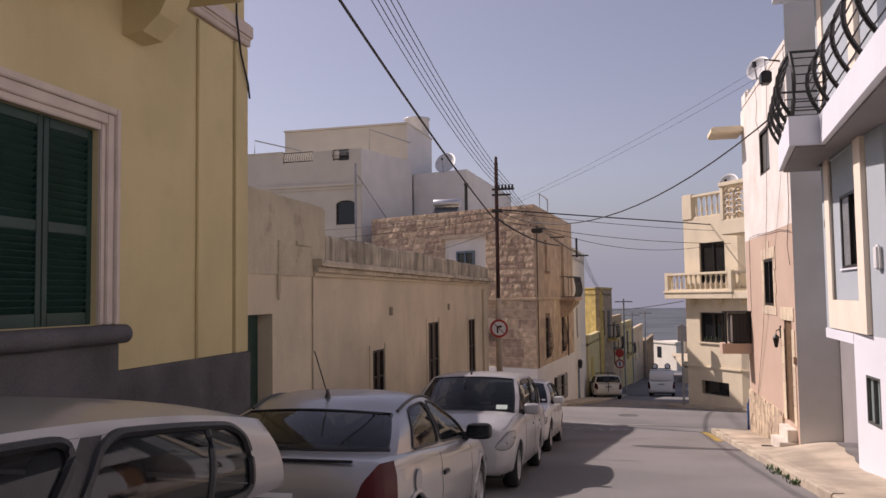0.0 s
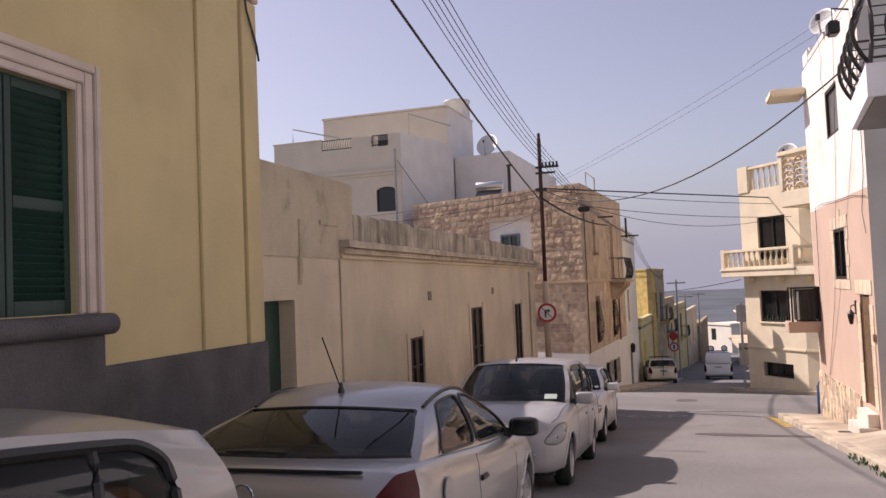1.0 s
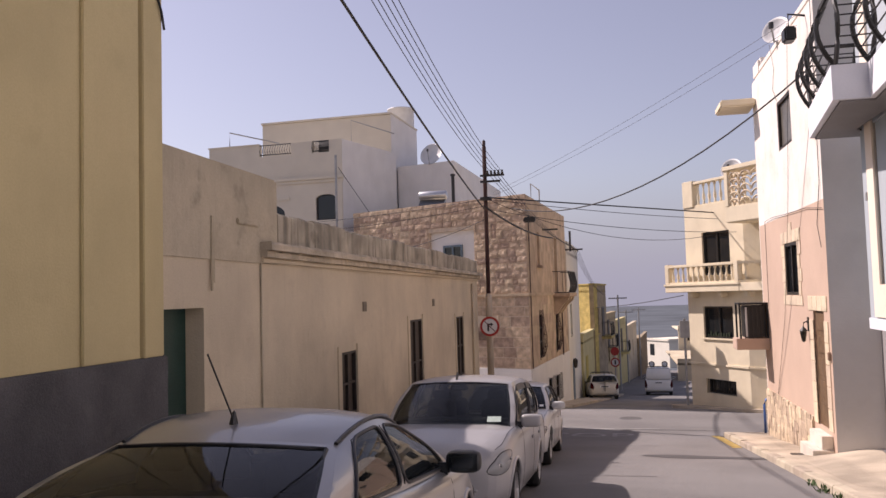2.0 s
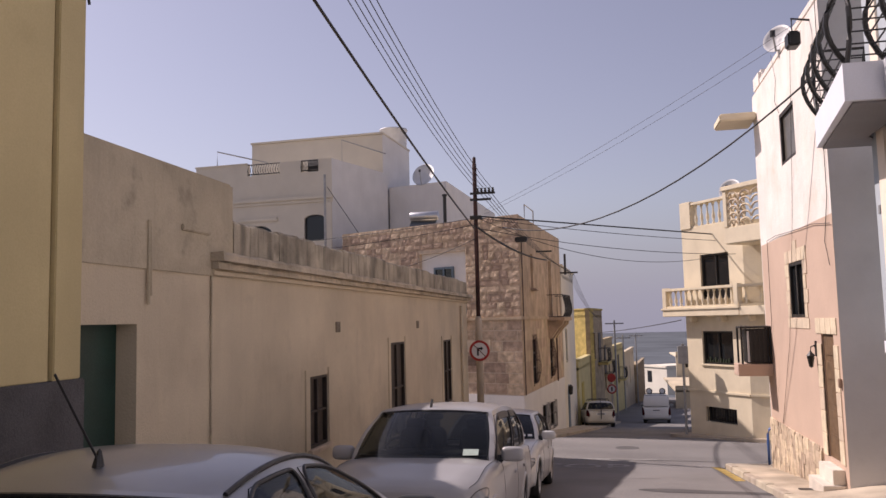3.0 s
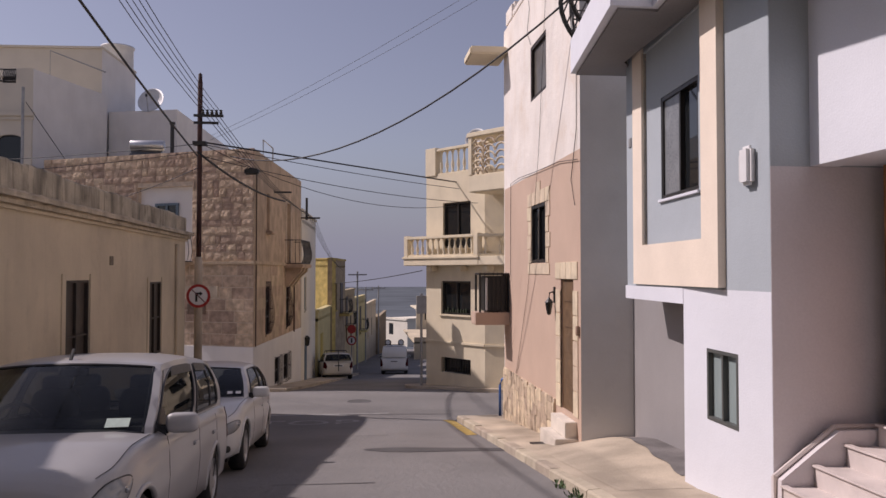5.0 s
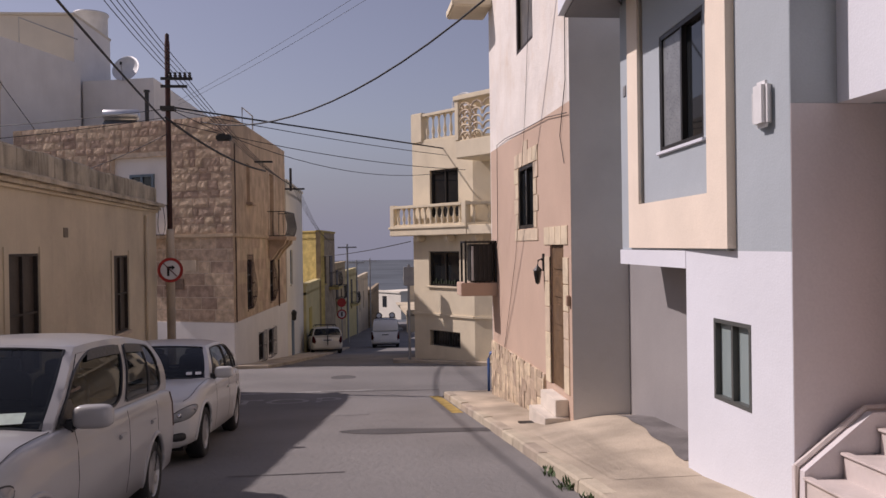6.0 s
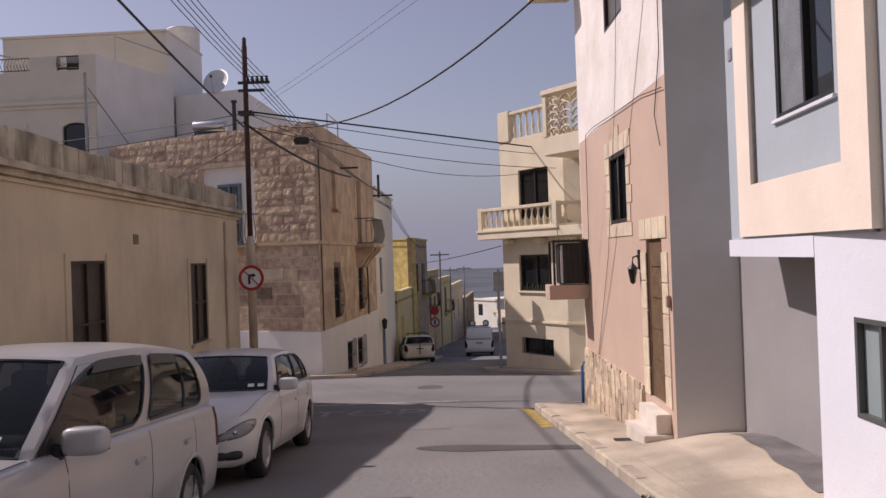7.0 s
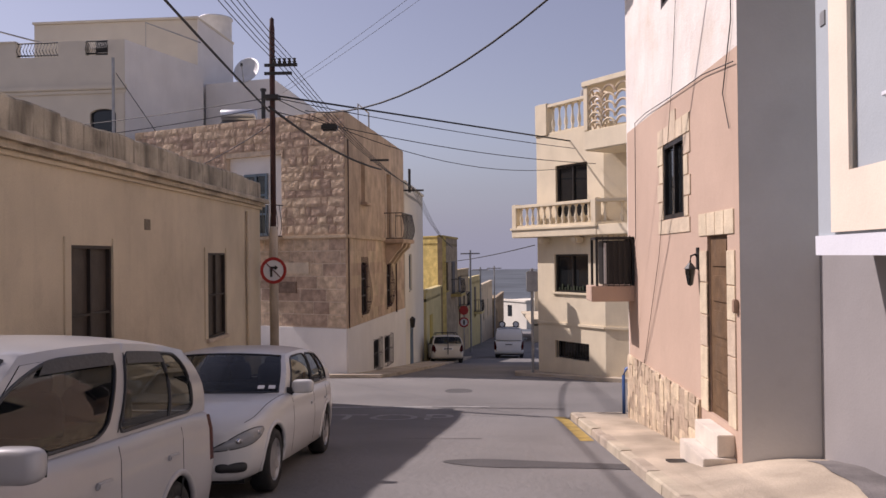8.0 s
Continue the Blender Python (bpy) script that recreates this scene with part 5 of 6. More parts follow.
for (x, y, z) in ((0.4, 66, 1.0), (1.2, 78, -0.4), (2.6, 86, -0.4)):
    e = empty("street_pole", "thin grey utility pole with cross arm", "pole", "street poles")
    part("post", tube([(x, y, road_z(y) - 0.2), (x, y, z)], 0.07), GREY_METAL, e)
    part("cross_arm", box(x - 0.7, x + 0.7, y - 0.05, y + 0.05, z - 0.3, z - 0.2), GREY_METAL, e)
cable((-1.3, 58, 0.2), (3.1, 40, 1.0), 0.1, 0.02, "thin black cable crossing the street")
for z, col, lab in ((-2.85, RED, "red stop sign on a thin post"), (-3.6, SIGN_WHITE, "round red-ringed sign on the post")):
    e = empty("road_sign", lab, "road sign")
    part("plate", lathe([(0.0, 0), (0.3, 0), (0.3, 0.012), (0, 0.012)], 8 if col is RED else 24, at=(0.0, 58.8, z), axis="y"), col, e)
    if col is not RED:
        part("ring", tube([(0.27 * math.cos(a), 58.79, z + 0.27 * math.sin(a)) for a in np.linspace(0, math.tau, 24, endpoint=False).tolist()], 0.05, 5, closed=True), RED, e)
        part("symbol", box(-0.05, 0.05, 58.785, 58.80, z - 0.15, z + 0.15), BLACK, e)
        part("post", tube([(0, 58.85, -6.2), (0, 58.85, -2.6)], 0.03), GREY_METAL, e)

# ---- things on the stone house roof ----
swh = empty("solar_water_heater", "silver solar water heater drum on the stone house roof", "water heater")
part("drum", lathe([(0.0, 0), (0.17, 0), (0.19, 0.03), (0.19, 1.22), (0.17, 1.25), (0, 1.25)], 18, at=(-8.32, 36.6, 5.76), axis="x"), mat("brushed_steel", (0.6, 0.6, 0.61), 0.35, 0.08, 5, 60, 0.0, metal=0.8), swh, smooth=True)
f = bmesh.new()
vs = [f.verts.new(p) for p in ((-8.25, 36.45, 5.55), (-7.12, 36.45, 5.55), (-7.12, 35.6, 4.95), (-8.25, 35.6, 4.95), (-8.25, 36.51, 5.49), (-7.12, 36.51, 5.49), (-7.12, 35.66, 4.89), (-8.25, 35.66, 4.89))]
for q in ((0, 1, 2, 3), (7, 6, 5, 4), (0, 4, 5, 1), (1, 5, 6, 2), (2, 6, 7, 3), (3, 7, 4, 0)):
    f.faces.new([vs[i] for i in q])
part("collector", f, GLASS, swh, "dark glazed collector panel")
for x in (-8.2, -7.15):
    part("leg", tube([(x, 36.62, 4.78), (x, 36.62, 5.62)], 0.025, 6), GREY_METAL, swh)
vp = empty("roof_post", "short black cable post on the stone roof", "post")
part("post", tube([(-6.72, 36.3, 4.79), (-6.72, 36.3, 6.55)], 0.075, 8), IRON, vp)
part("cap", lathe([(0.0, 0), (0.11, 0), (0.11, 0.08), (0, 0.1)], 10, at=(-6.72, 36.3, 6.53)), IRON, vp)
fr = empty("roof_pipe_frame", "thin grey pipe frame at the roof edge", "pipe frame")
part("frame", tube([(-3.3, 36.0, 4.79), (-3.3, 36.0, 5.95), (-2.98, 36.4, 5.7), (-2.98, 36.4, 4.79)], 0.03, 6), GREY_METAL, fr)

# ---- road markings ----
def decal(name, poly, material, lift=0.005):
    bm_ = bmesh.new()
    bm_.faces.new([bm_.verts.new((x, y, road_z(y) + lift)) for x, y in poly])
    return part(name, bm_, material)


def ribbon(name, x0, x1, y0, y1, material, lift=0.005, n=14, wob=0.0):
    """A flat strip lying on the road, cut at each change of its fall; edges may waver."""
    bm_ = bmesh.new()
    ys_ = sorted({y0, y1, *[p[0] for p in PROFILE if y0 < p[0] < y1], *np.linspace(y0, y1, n).tolist()})
    rr = []
    for i, y in enumerate(ys_):
        a, b = (x0(y) if callable(x0) else x0), (x1(y) if callable(x1) else x1)
        rr.append([bm_.verts.new((a + wob * math.sin(i * 1.7), y, road_z(y) + lift)), bm_.verts.new((b + wob * math.sin(i * 2.3 + 1), y, road_z(y) + lift))])
    for p, q in zip(rr, rr[1:]):
        bm_.faces.new((p[0], p[1], q[1], q[0]))
    return part(name, bm_, material)


tagged(ribbon("stop_line", lambda y: -2.9 + 0 * y, lambda y: 1.0, 24.75, 24.92, WHITE_LINE, 0.005, 4, 0.02), "worn white stop line across the junction", "road marking", kind="structure")
tagged(decal("road_joint", [(-0.2, 24.80), (2.5, 24.45), (2.5, 24.52), (-0.2, 24.88)], ASPHALT_DARK, 0.006), "dark tarred joint across the road", "road joint", kind="structure")
# repaired strip with a rounded end
top = lambda x: 17.95 - 0.22 * (x - 0.35) + 0.32 * min(1, ((x - 0.3) / 0.5)) ** 0.5 * (1 - 0.2 * min(1, max(0, x - 1)))
bot = lambda x: 17.95 - 0.22 * (x - 0.35) - 0.32 * min(1, ((x - 0.3) / 0.5)) ** 0.5 * (1 - 0.55 * min(1, max(0, x - 1)))
xs_ = [0.3, 0.34, 0.42, 0.55, 0.75, 1.0, 1.4, 1.8, 2.2, 2.5]
tagged(decal("tar_patch", [(x, top(x)) for x in xs_] + [(x, bot(x)) for x in reversed(xs_)], mat("dark_tar_repair", (0.085, 0.08, 0.08), 0.85, 0.15, 2, 90, 0.3), 0.006), "dark tar repair strip in the asphalt", "road patch", kind="structure")
tagged(ribbon("yellow_line", lambda y: 2.22 - 0.05 * max(0, y - 22.5) ** 2, lambda y: 2.42 - 0.08 * max(0, y - 22.8) ** 2, 19.9, 23.5, YELLOW_LINE, 0.006, 16, 0.0), "worn yellow kerb line at the corner", "road marking", kind="structure")
for y0_, x_ in ((20.2, 0.2), (14.6, -0.2)):
    tagged(decal("road_joint", [(x_ - 0.6, y0_), (x_ + 0.6, y0_ - 0.02), (x_ + 0.6, y0_ + 0.02), (x_ - 0.6, y0_ + 0.03)], ASPHALT_DARK, 0.006), "thin dark crack in the asphalt", "crack", kind="structure")
cover = empty("manhole_cover", "flat dark iron cover in the junction", "manhole cover")
part("lid", lathe([(0.0, 0), (0.33, 0), (0.33, 0.012), (0, 0.012)], 20, at=(0.3, 27.4, road_z(27.4) + 0.0)), ASPHALT_DARK, cover)
drain = empty("drain_cover", "small dark square drain cover in pavement", "drain cover")
part("lid", box(2.82, 3.02, 17.0, 17.25, road_z(17.1) + 0.09, road_z(17.1) + 0.126), BLACK, drain)
# lettering on the road
tc = bpy.data.curves.new("stop_text", "FONT")
tc.body, tc.size, tc.align_x = "STOP", 1.0, "CENTER"
to = bpy.data.objects.new("stop_text", tc)
scene.collection.objects.link(to)
bpy.context.view_layer.update()
me = bpy.data.meshes.new_from_object(to.evaluated_get(bpy.context.evaluated_depsgraph_get()))
bpy.data.objects.remove(to)
me.materials.clear()
me.materials.append(WHITE_LINE)
for v in me.vertices:
    x, y = -1.2 + v.co.x * 1.25, 23.0 + v.co.y * 1.25
    v.co = (x, y, road_z(y) + 0.006)
tagged(new("road_lettering", me), "worn white word STOP painted on asphalt", "road marking", kind="structure")

# ---- kerb, stone by stone ----
kerb = empty("kerb", "worn ochre kerb stones edging the pavement", "kerb", kind="structure")
random.seed(7)
y = 4.0
while y < 23.0:
    l = random.uniform(0.6, 0.95)
    y1 = min(y + l, 23.15)
    bm = bmesh.new()
    top_ = 0.125 + random.uniform(-0.012, 0.006)
    vs = []
    for yy in (y + 0.006, y1 - 0.006):
        for x, zz in ((2.45 - 0.0, -0.1), (2.46, top_ - 0.02), (2.48, top_), (2.60, top_ + 0.004), (2.60, -0.1)):
            vs.append(bm.verts.new((x + random.uniform(-0.006, 0.006), yy, road_z(yy) + zz)))
    for k in range(5):
        bm.faces.new((vs[k], vs[(k + 1) % 5], vs[5 + (k + 1) % 5], vs[5 + k]))
    bm.faces.new(vs[:5]), bm.faces.new(vs[5:])
    part("kerb_stone", bm, KERB, kerb)
    y = y1 if y1 < 23.1 else 99
# weeds in the gutter
random.seed(9)
for (wx, wy) in ((2.42, 13.2), (2.44, 12.6), (2.43, 13.9), (2.42, 11.9)):
    e = empty("gutter_weed", "small green weed tuft in the gutter", "weed", "gutter weeds")
    bm = bmesh.new()
    for k in range(46):
        a, l = random.uniform(0, math.tau), random.uniform(0.04, 0.12)
        p = Vector((wx + random.gauss(0, 0.04), wy + random.gauss(0, 0.06), road_z(wy)))
        d = Vector((math.cos(a) * 0.6, math.sin(a) * 0.6, 1)).normalized() * l
        s = Vector((-math.sin(a), math.cos(a), 0)) * 0.012
        bm.faces.new([bm.verts.new(q) for q in (p - s * 0.3, p + d * 0.6 - s, p + d, p + d * 0.6 + s)])
    part("leaves", bm, LEAF, e)

# the pavement rises to a ramp before the garage
def ramp_z(x, y):
    rise = float(np.interp(y, (12.9, 14.2, 15.4, 16.3, 17.1), (0.0, 0.12, 0.22, 0.17, 0.0)))
    return road_z(y) + 0.123 + rise * min(1, max(0, (x - 2.75) / 0.95))


def ramp_patch(name, x0, x1, y0, y1, material, lift):
    bm_ = bmesh.new()
    nx, ny = 9, 22
    g_ = []
    for j in range(ny + 1):
        y = y0 + (y1 - y0) * j / ny
        a, b = (x0(y) if callable(x0) else x0), x1
        g_.append([bm_.verts.new((a + (b - a) * i / nx, y, ramp_z(a + (b - a) * i / nx, y) + lift)) for i in range(nx + 1)])
    for p, q in zip(g_, g_[1:]):
        for i in range(nx):
            bm_.faces.new((p[i], p[i + 1], q[i + 1], q[i]))
    return part(name, bm_, material, smooth=True)


tagged(ramp_patch("floor", 2.75, 4.3, 12.9, 17.1, CONCRETE, 0.0), "ochre concrete ramp rising to the garage", "floor", kind="structure")
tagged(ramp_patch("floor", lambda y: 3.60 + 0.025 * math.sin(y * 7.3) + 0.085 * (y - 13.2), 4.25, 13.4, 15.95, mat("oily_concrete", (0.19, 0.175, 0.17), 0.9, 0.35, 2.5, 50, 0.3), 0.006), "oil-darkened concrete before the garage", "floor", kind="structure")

# ---- parked vehicles ----
SILVER = mat("silver_car_paint", (0.35, 0.345, 0.345), 0.38, 0.06, 2, 300, 0.0, metal=0.55, coat=0.6)
GREY_SILVER = mat("warm_silver_car_paint", (0.36, 0.352, 0.346), 0.38, 0.06, 2, 300, 0.0, metal=0.55, coat=0.6)
WHITE_PAINT = mat("white_car_paint", (0.58, 0.575, 0.565), 0.4, 0.04, 2, 300, 0.0, coat=0.5)
PEARL = mat("pearl_white_car_paint", (0.36, 0.35, 0.35), 0.4, 0.05, 2, 300, 0.0, coat=0.5)
TYRE = mat("tyre_rubber", (0.02, 0.02, 0.02), 0.85, 0.2, 8, 60, 0.2)
RIM = mat("alloy_rim", (0.38, 0.38, 0.39), 0.4, 0.1, 6, 60, 0.0, metal=0.7)
CAR_GLASS = glass_mat("car_glass", (0.012, 0.014, 0.016), 0.02, 0.42)
CABIN = mat("dark_cabin_fabric", (0.035, 0.035, 0.037), 0.85, 0.2, 8, 60, 0.1)
LAMP = glass_mat("headlight_lens", (0.26, 0.265, 0.27), 0.05)
TAIL = glass_mat("tail_lamp_red", (0.055, 0.003, 0.005), 0.25)
TAIL.node_tree.nodes["Principled BSDF"].inputs["Specular IOR Level"].default_value = 0.08
CHROME = mat("bright_metal", (0.55, 0.55, 0.56), 0.2, 0.05, 6, 60, 0.0, metal=0.9)
STICKER = mat("green_white_sticker", (0.62, 0.74, 0.66), 0.6, 0.1, 30, 60, 0.0)
SEAM = mat("door_seam", (0.05, 0.05, 0.05), 0.7, 0.1, 5, 60, 0.0)


def smooth_table(rows, n, extra=()):
    """Rows (y, ...) glided through at n even-ish stations and at those named besides."""
    rows = np.array(rows, float)
    ys = rows[:, 0]
    d = np.zeros_like(rows)
    h = np.diff(ys)[:, None]
    sl = np.diff(rows, axis=0) / h
    d[1:-1] = np.where(sl[1:] * sl[:-1] > 0, 2 * sl[1:] * sl[:-1] / np.where(abs(sl[1:] + sl[:-1]) < 1e-9, 1e-9, sl[1:] + sl[:-1]), 0)
    d[0], d[-1] = sl[0], sl[-1]
    out = []
    for y in sorted({*np.linspace(ys[0], ys[-1], n).tolist(), *ys.tolist(), *extra}):
        i = min(max(int(np.searchsorted(ys, y)) - 1, 0), len(ys) - 2)
        t = (y - ys[i]) / h[i, 0]
        p = (2 * t**3 - 3 * t**2 + 1) * rows[i] + (t**3 - 2 * t**2 + t) * h[i] * d[i] + (-2 * t**3 + 3 * t**2) * rows[i + 1] + (t**3 - t**2) * h[i] * d[i + 1]
        p[0] = y
        out.append(p.tolist())
    return out


def quads(cells, name, material, parent, label="", smooth=True):
    bm = bmesh.new()
    seen = {}
    for cell in cells:
        vs = []
        for p in cell:
            key = (round(p[0], 4), round(p[1], 4), round(p[2], 4))
            if key not in seen:
                seen[key] = bm.verts.new(key)
            if seen[key] not in vs:
                vs.append(seen[key])
        if len(vs) > 2:
            try:
                bm.faces.new(vs)
            except ValueError:
                pass
    return part(name, bm, material, parent, label, smooth)


def make_wheel(car, x, y, r, side):
    wh_ = new("wheel")
    wh_.parent = car
    wh_.location = (x, y, r)
    s = side
    part("tyre", lathe([(r * 0.62, -0.09 * s), (r * 0.9, -0.10 * s), (r * 0.985, -0.07 * s), (r, 0), (r * 0.985, 0.07 * s), (r * 0.9, 0.10 * s), (r * 0.66, 0.095 * s), (r * 0.62, 0.05 * s)], 28, axis="x"), TYRE, wh_, smooth=True)
    part("hub", lathe([(0.0, 0.03 * s), (r * 0.64, 0.03 * s), (r * 0.64, 0.0), (0, 0)], 24, axis="x"), BLACK, wh_)
    f = bmesh.new()
    for k in range(7):
        a = k * math.tau / 7
        c, q = math.cos(a), math.sin(a)
        vs = []
        for rr, ww, dx in ((0.05, 0.03, 0.06), (r * 0.64, 0.035, 0.085)):
            for sg in (-1, 1):
                vs.append(f.verts.new((dx * s, rr * c - sg * ww * q, rr * q + sg * ww * c)))
        f.faces.new((vs[0], vs[1], vs[3], vs[2]))
    lathe([(r * 0.6, 0.07 * s), (r * 0.66, 0.095 * s), (r * 0.67, 0.07 * s), (r * 0.61, 0.05 * s)], 24, f, axis="x")
    lathe([(0.0, 0.075 * s), (0.055, 0.07 * s), (0.06, 0.04 * s), (0, 0.04 * s)], 12, f, axis="x")
    part("rim", f, RIM, wh_)


def vehicle(name, label, paint, spec, at_x, at_y, heading, group="parked cars", category="car"):
    """A vehicle from its length, width, side profile and window columns; its front points to +y before the turn."""
    L, W, H = spec["size"]
    w = W / 2
    car = empty(name, label, category, group)
    r = spec.get("wheel", 0.30)
    yf, yr = L / 2 - spec["over"][0], -L / 2 + spec["over"][1]
    R_ = r + 0.045
    st = smooth_table(spec["body"], 90, [yw + R_ * math.cos(t) for yw in (yf, yr) for t in np.linspace(0, math.pi, 19).tolist()])
    ring = []
    for y, zb, zs, zt, k in st:
        hw = w * k
        half = [(0, zb), (hw * 0.84, zb), (hw * 0.955, zb + 0.05), (hw * 0.985, zb + 0.3 * (zs - zb)), (hw, zb + 0.55 * (zs - zb)), (hw * 0.985, zs - 0.12 * (zs - zb) - 0.02), (hw * 0.955, zs - 0.01), (hw * 0.90, zs + 0.35 * (zt - zs) + 0.004), (hw * 0.62, zs + 0.85 * (zt - zs) + 0.004), (0, zt + 0.006)]
        full = [(x, y, z) for x, z in half] + [(-x, y, z) for x, z in half[-2:0:-1]]
        ring.append(full)
    tab = np.array(st)

    def skin(y, z):
        """Half width of the body at a place along it and a height."""
        zb, zs, zt, k = [np.interp(y, tab[:, 0], tab[:, i]) for i in (1, 2, 3, 4)]
        hw = w * k
        return float(np.interp(z, [zb, zb + 0.05, zb + 0.3 * (zs - zb), zb + 0.55 * (zs - zb), zs - 0.12 * (zs - zb) - 0.02, zs - 0.01, zs + 0.05], [hw * 0.84, hw * 0.955, hw * 0.985, hw, hw * 0.985, hw * 0.955, hw * 0.90]))

    m = len(ring[0])
    groups = {"body": [], "headlight": [], "headlight2": [], "tail_light": [], "tail_light2": []}
    inside = []
    for full in ring:
        flags = []
        for k, (x, y, z) in enumerate(full):
            kk = k if k < 10 else m - k
            top = max([r + math.sqrt(R_ * R_ - (y - yw) ** 2) for yw in (yf, yr) if abs(y - yw) < R_ - 1e-4] or [0])
            hit = 0 < kk <= 6 and z < top
            flags.append(hit)
            if hit:
                full[k] = (math.copysign(skin(y, top), x), y, top)
        inside.append(flags)
    for (a, fa), (b, fb) in zip(zip(ring, inside), zip(ring[1:], inside[1:])):
        for k in range(m):
            k2 = (k + 1) % m
            cell = (a[k], a[k2], b[k2], b[k])
            c = np.mean(cell, axis=0)
            kk = k if k < 9 else m - 1 - k
            hits = fa[k] + fa[k2] + fb[k2] + fb[k]
            if hits == 4 or (kk == 0 and hits):
                continue
            tgt = "body"
            h0, h1 = spec.get("head", (-9, 9))
            t0, t1 = spec.get("tail", (9, 9))
            sfx = "" if c[0] > 0 else "2"
            if kk in spec.get("head_rows", (4, 5)) and c[1] > L / 2 - h0 + 0.16 * (5 - kk) and c[1] < L / 2 - h1 and abs(c[0]) > 0.42 * w:
                tgt = "headlight" + sfx
            if kk in spec.get("tail_rows", (4, 5)) and c[1] < -L / 2 + t0 and c[1] > -L / 2 + t1:
                tgt = "tail_light" + sfx
            groups[tgt].append(cell)
    groups["body"] += [tuple(ring[0]), tuple(ring[-1])]
    body = quads(groups["body"], "body", paint, car)
    for g, mt in (("headlight", LAMP), ("headlight2", LAMP), ("tail_light", TAIL), ("tail_light2", TAIL)):
        if groups[g]:
            quads(groups[g], g.rstrip("2"), mt, car, "clear headlight with bright reflectors" if g[0] == "h" else "dark red tail light")
    zs_mid = spec["belt"]
    part("underbody", box(-w * 0.78, w * 0.78, -L / 2 + 0.25, L / 2 - 0.25, 0.16, 0.52), BLACK, car)
    # greenhouse
    yc, yrb, ytf, ytr = spec["cowl"], spec["rear_base"], spec["roof_front"], spec["roof_rear"]
    wb, wt = w * 0.895, w * spec.get("roof_width", 0.70)
    zr = H - 0.055
    bf, br = spec.get("bulge", (0.16, 0.10))

    def side_pt(a, v, s):
        e = v**1.15
        yl = yc + (yrb - yc) * a
        yt = ytf + (ytr - ytf) * a
        x = wb + (wt - wb) * e + 0.035 * math.sin(math.pi * min(1, v * 0.9)) + 0.02 * math.sin(math.pi * a)
        zb_ = zs_mid - 0.02 + spec.get("rise", 0.03) * a
        arch_ = spec.get("arch", 0.05) * (1 - (2 * a - 1) ** 2)
        bow_ = spec.get("bow", (0.06, 0.07))
        yb = (bow_[0] * (1 - a) ** 3 - bow_[1] * a**3) * math.sin(math.pi * v)
        return (s * x, yl + (yt - yl) * v + yb, zb_ + (zr - 0.05 + arch_ - zb_) * v)

    def end_pt(a, v, front):
        p, q = side_pt(0 if front else 1, v, -1), side_pt(0 if front else 1, v, 1)
        x = p[0] + (q[0] - p[0]) * a
        bul = (bf if front else -br) * (1 - (2 * a - 1) ** 2)
        crown = spec.get("crown", 0.035) * (1 - (2 * a - 1) ** 2) * v
        return (x, p[1] + bul, p[2] + crown)

    na = 44
    vs = [0, 0.07, 0.13, 0.2, 0.28, 0.35, 0.43, 0.5, 0.58, 0.65, 0.73, 0.8, 0.85, 0.9, 1.0]
    shell = []
    for s in (-1, 1):
        cols = sorted({*np.linspace(0, 1, na).tolist(), *[c for win in spec["windows"] for c in win]})
        panes = [[] for _ in spec["windows"]]
        for a0, a1 in zip(cols, cols[1:]):
            for v0, v1 in zip(vs, vs[1:]):
                cell = (side_pt(a0, v0, s), side_pt(a1, v0, s), side_pt(a1, v1, s), side_pt(a0, v1, s))
                hit = [i for i, (c0, c1) in enumerate(spec["windows"]) if c0 <= a0 + 1e-6 and a1 <= c1 + 1e-6 and v0 >= 0.06 and v1 <= 0.91]
                (panes[hit[0]] if hit else shell).append(cell)
        for cells in panes:
            quads(cells, "side_window", CAR_GLASS, car)
        for i, (c0, c1) in enumerate(spec["windows"]):
            # rounded corners: the body skin closes them, the seal runs round them
            radii = spec.get("round", {}).get(i, ((0.08, 0.15), (0.10, 0.18), (0.16, 0.26), (0.12, 0.2)))
            arcs = []
            for k, (ca, cv, sa, sv) in enumerate(((c0, 0.07, 1, 1), (c1, 0.07, -1, 1), (c1, 0.9, -1, -1), (c0, 0.9, 1, -1))):
                ra, rv = radii[k][0] * (c1 - c0), radii[k][1] * 0.83
                arc = [(ca + sa * ra * (1 - math.cos(q)), cv + sv * rv * (1 - math.sin(q))) for q in np.linspace(0, math.pi / 2, 8).tolist()]
                for p, q in zip(arc, arc[1:]):
                    for f0, f1 in ((0.0, 0.35), (0.35, 0.7), (0.7, 1.0)):
                        cell = [side_pt(ca + (w_[0] - ca) * f_, cv + (w_[1] - cv) * f_, s) for w_, f_ in ((p, f0), (p, f1), (q, f1), (q, f0))]
                        shell.append(tuple((x + s * 0.006, y, z) for x, y, z in cell))
                arcs.append(arc if k in (0, 2) else arc[::-1])
            loop = []
            for k in range(4):
                p, q = arcs[k][-1], arcs[(k + 1) % 4][0]
                loop += arcs[k] + [(p[0] + (q[0] - p[0]) * t, p[1] + (q[1] - p[1]) * t) for t in (0.2, 0.4, 0.6, 0.8)]
            part("window_seal", tube([Vector(side_pt(a, v, s)) + Vector((s * 0.005, 0, 0)) for a, v in loop], spec.get("seal", 0.010), 6, closed=True), BLACK, car)
        for a in spec.get("dividers", ()):
            part("window_divider", tube([side_pt(a, v, s) for v in np.linspace(0.07, 0.9, 8).tolist()], 0.013, 6), BLACK, car)
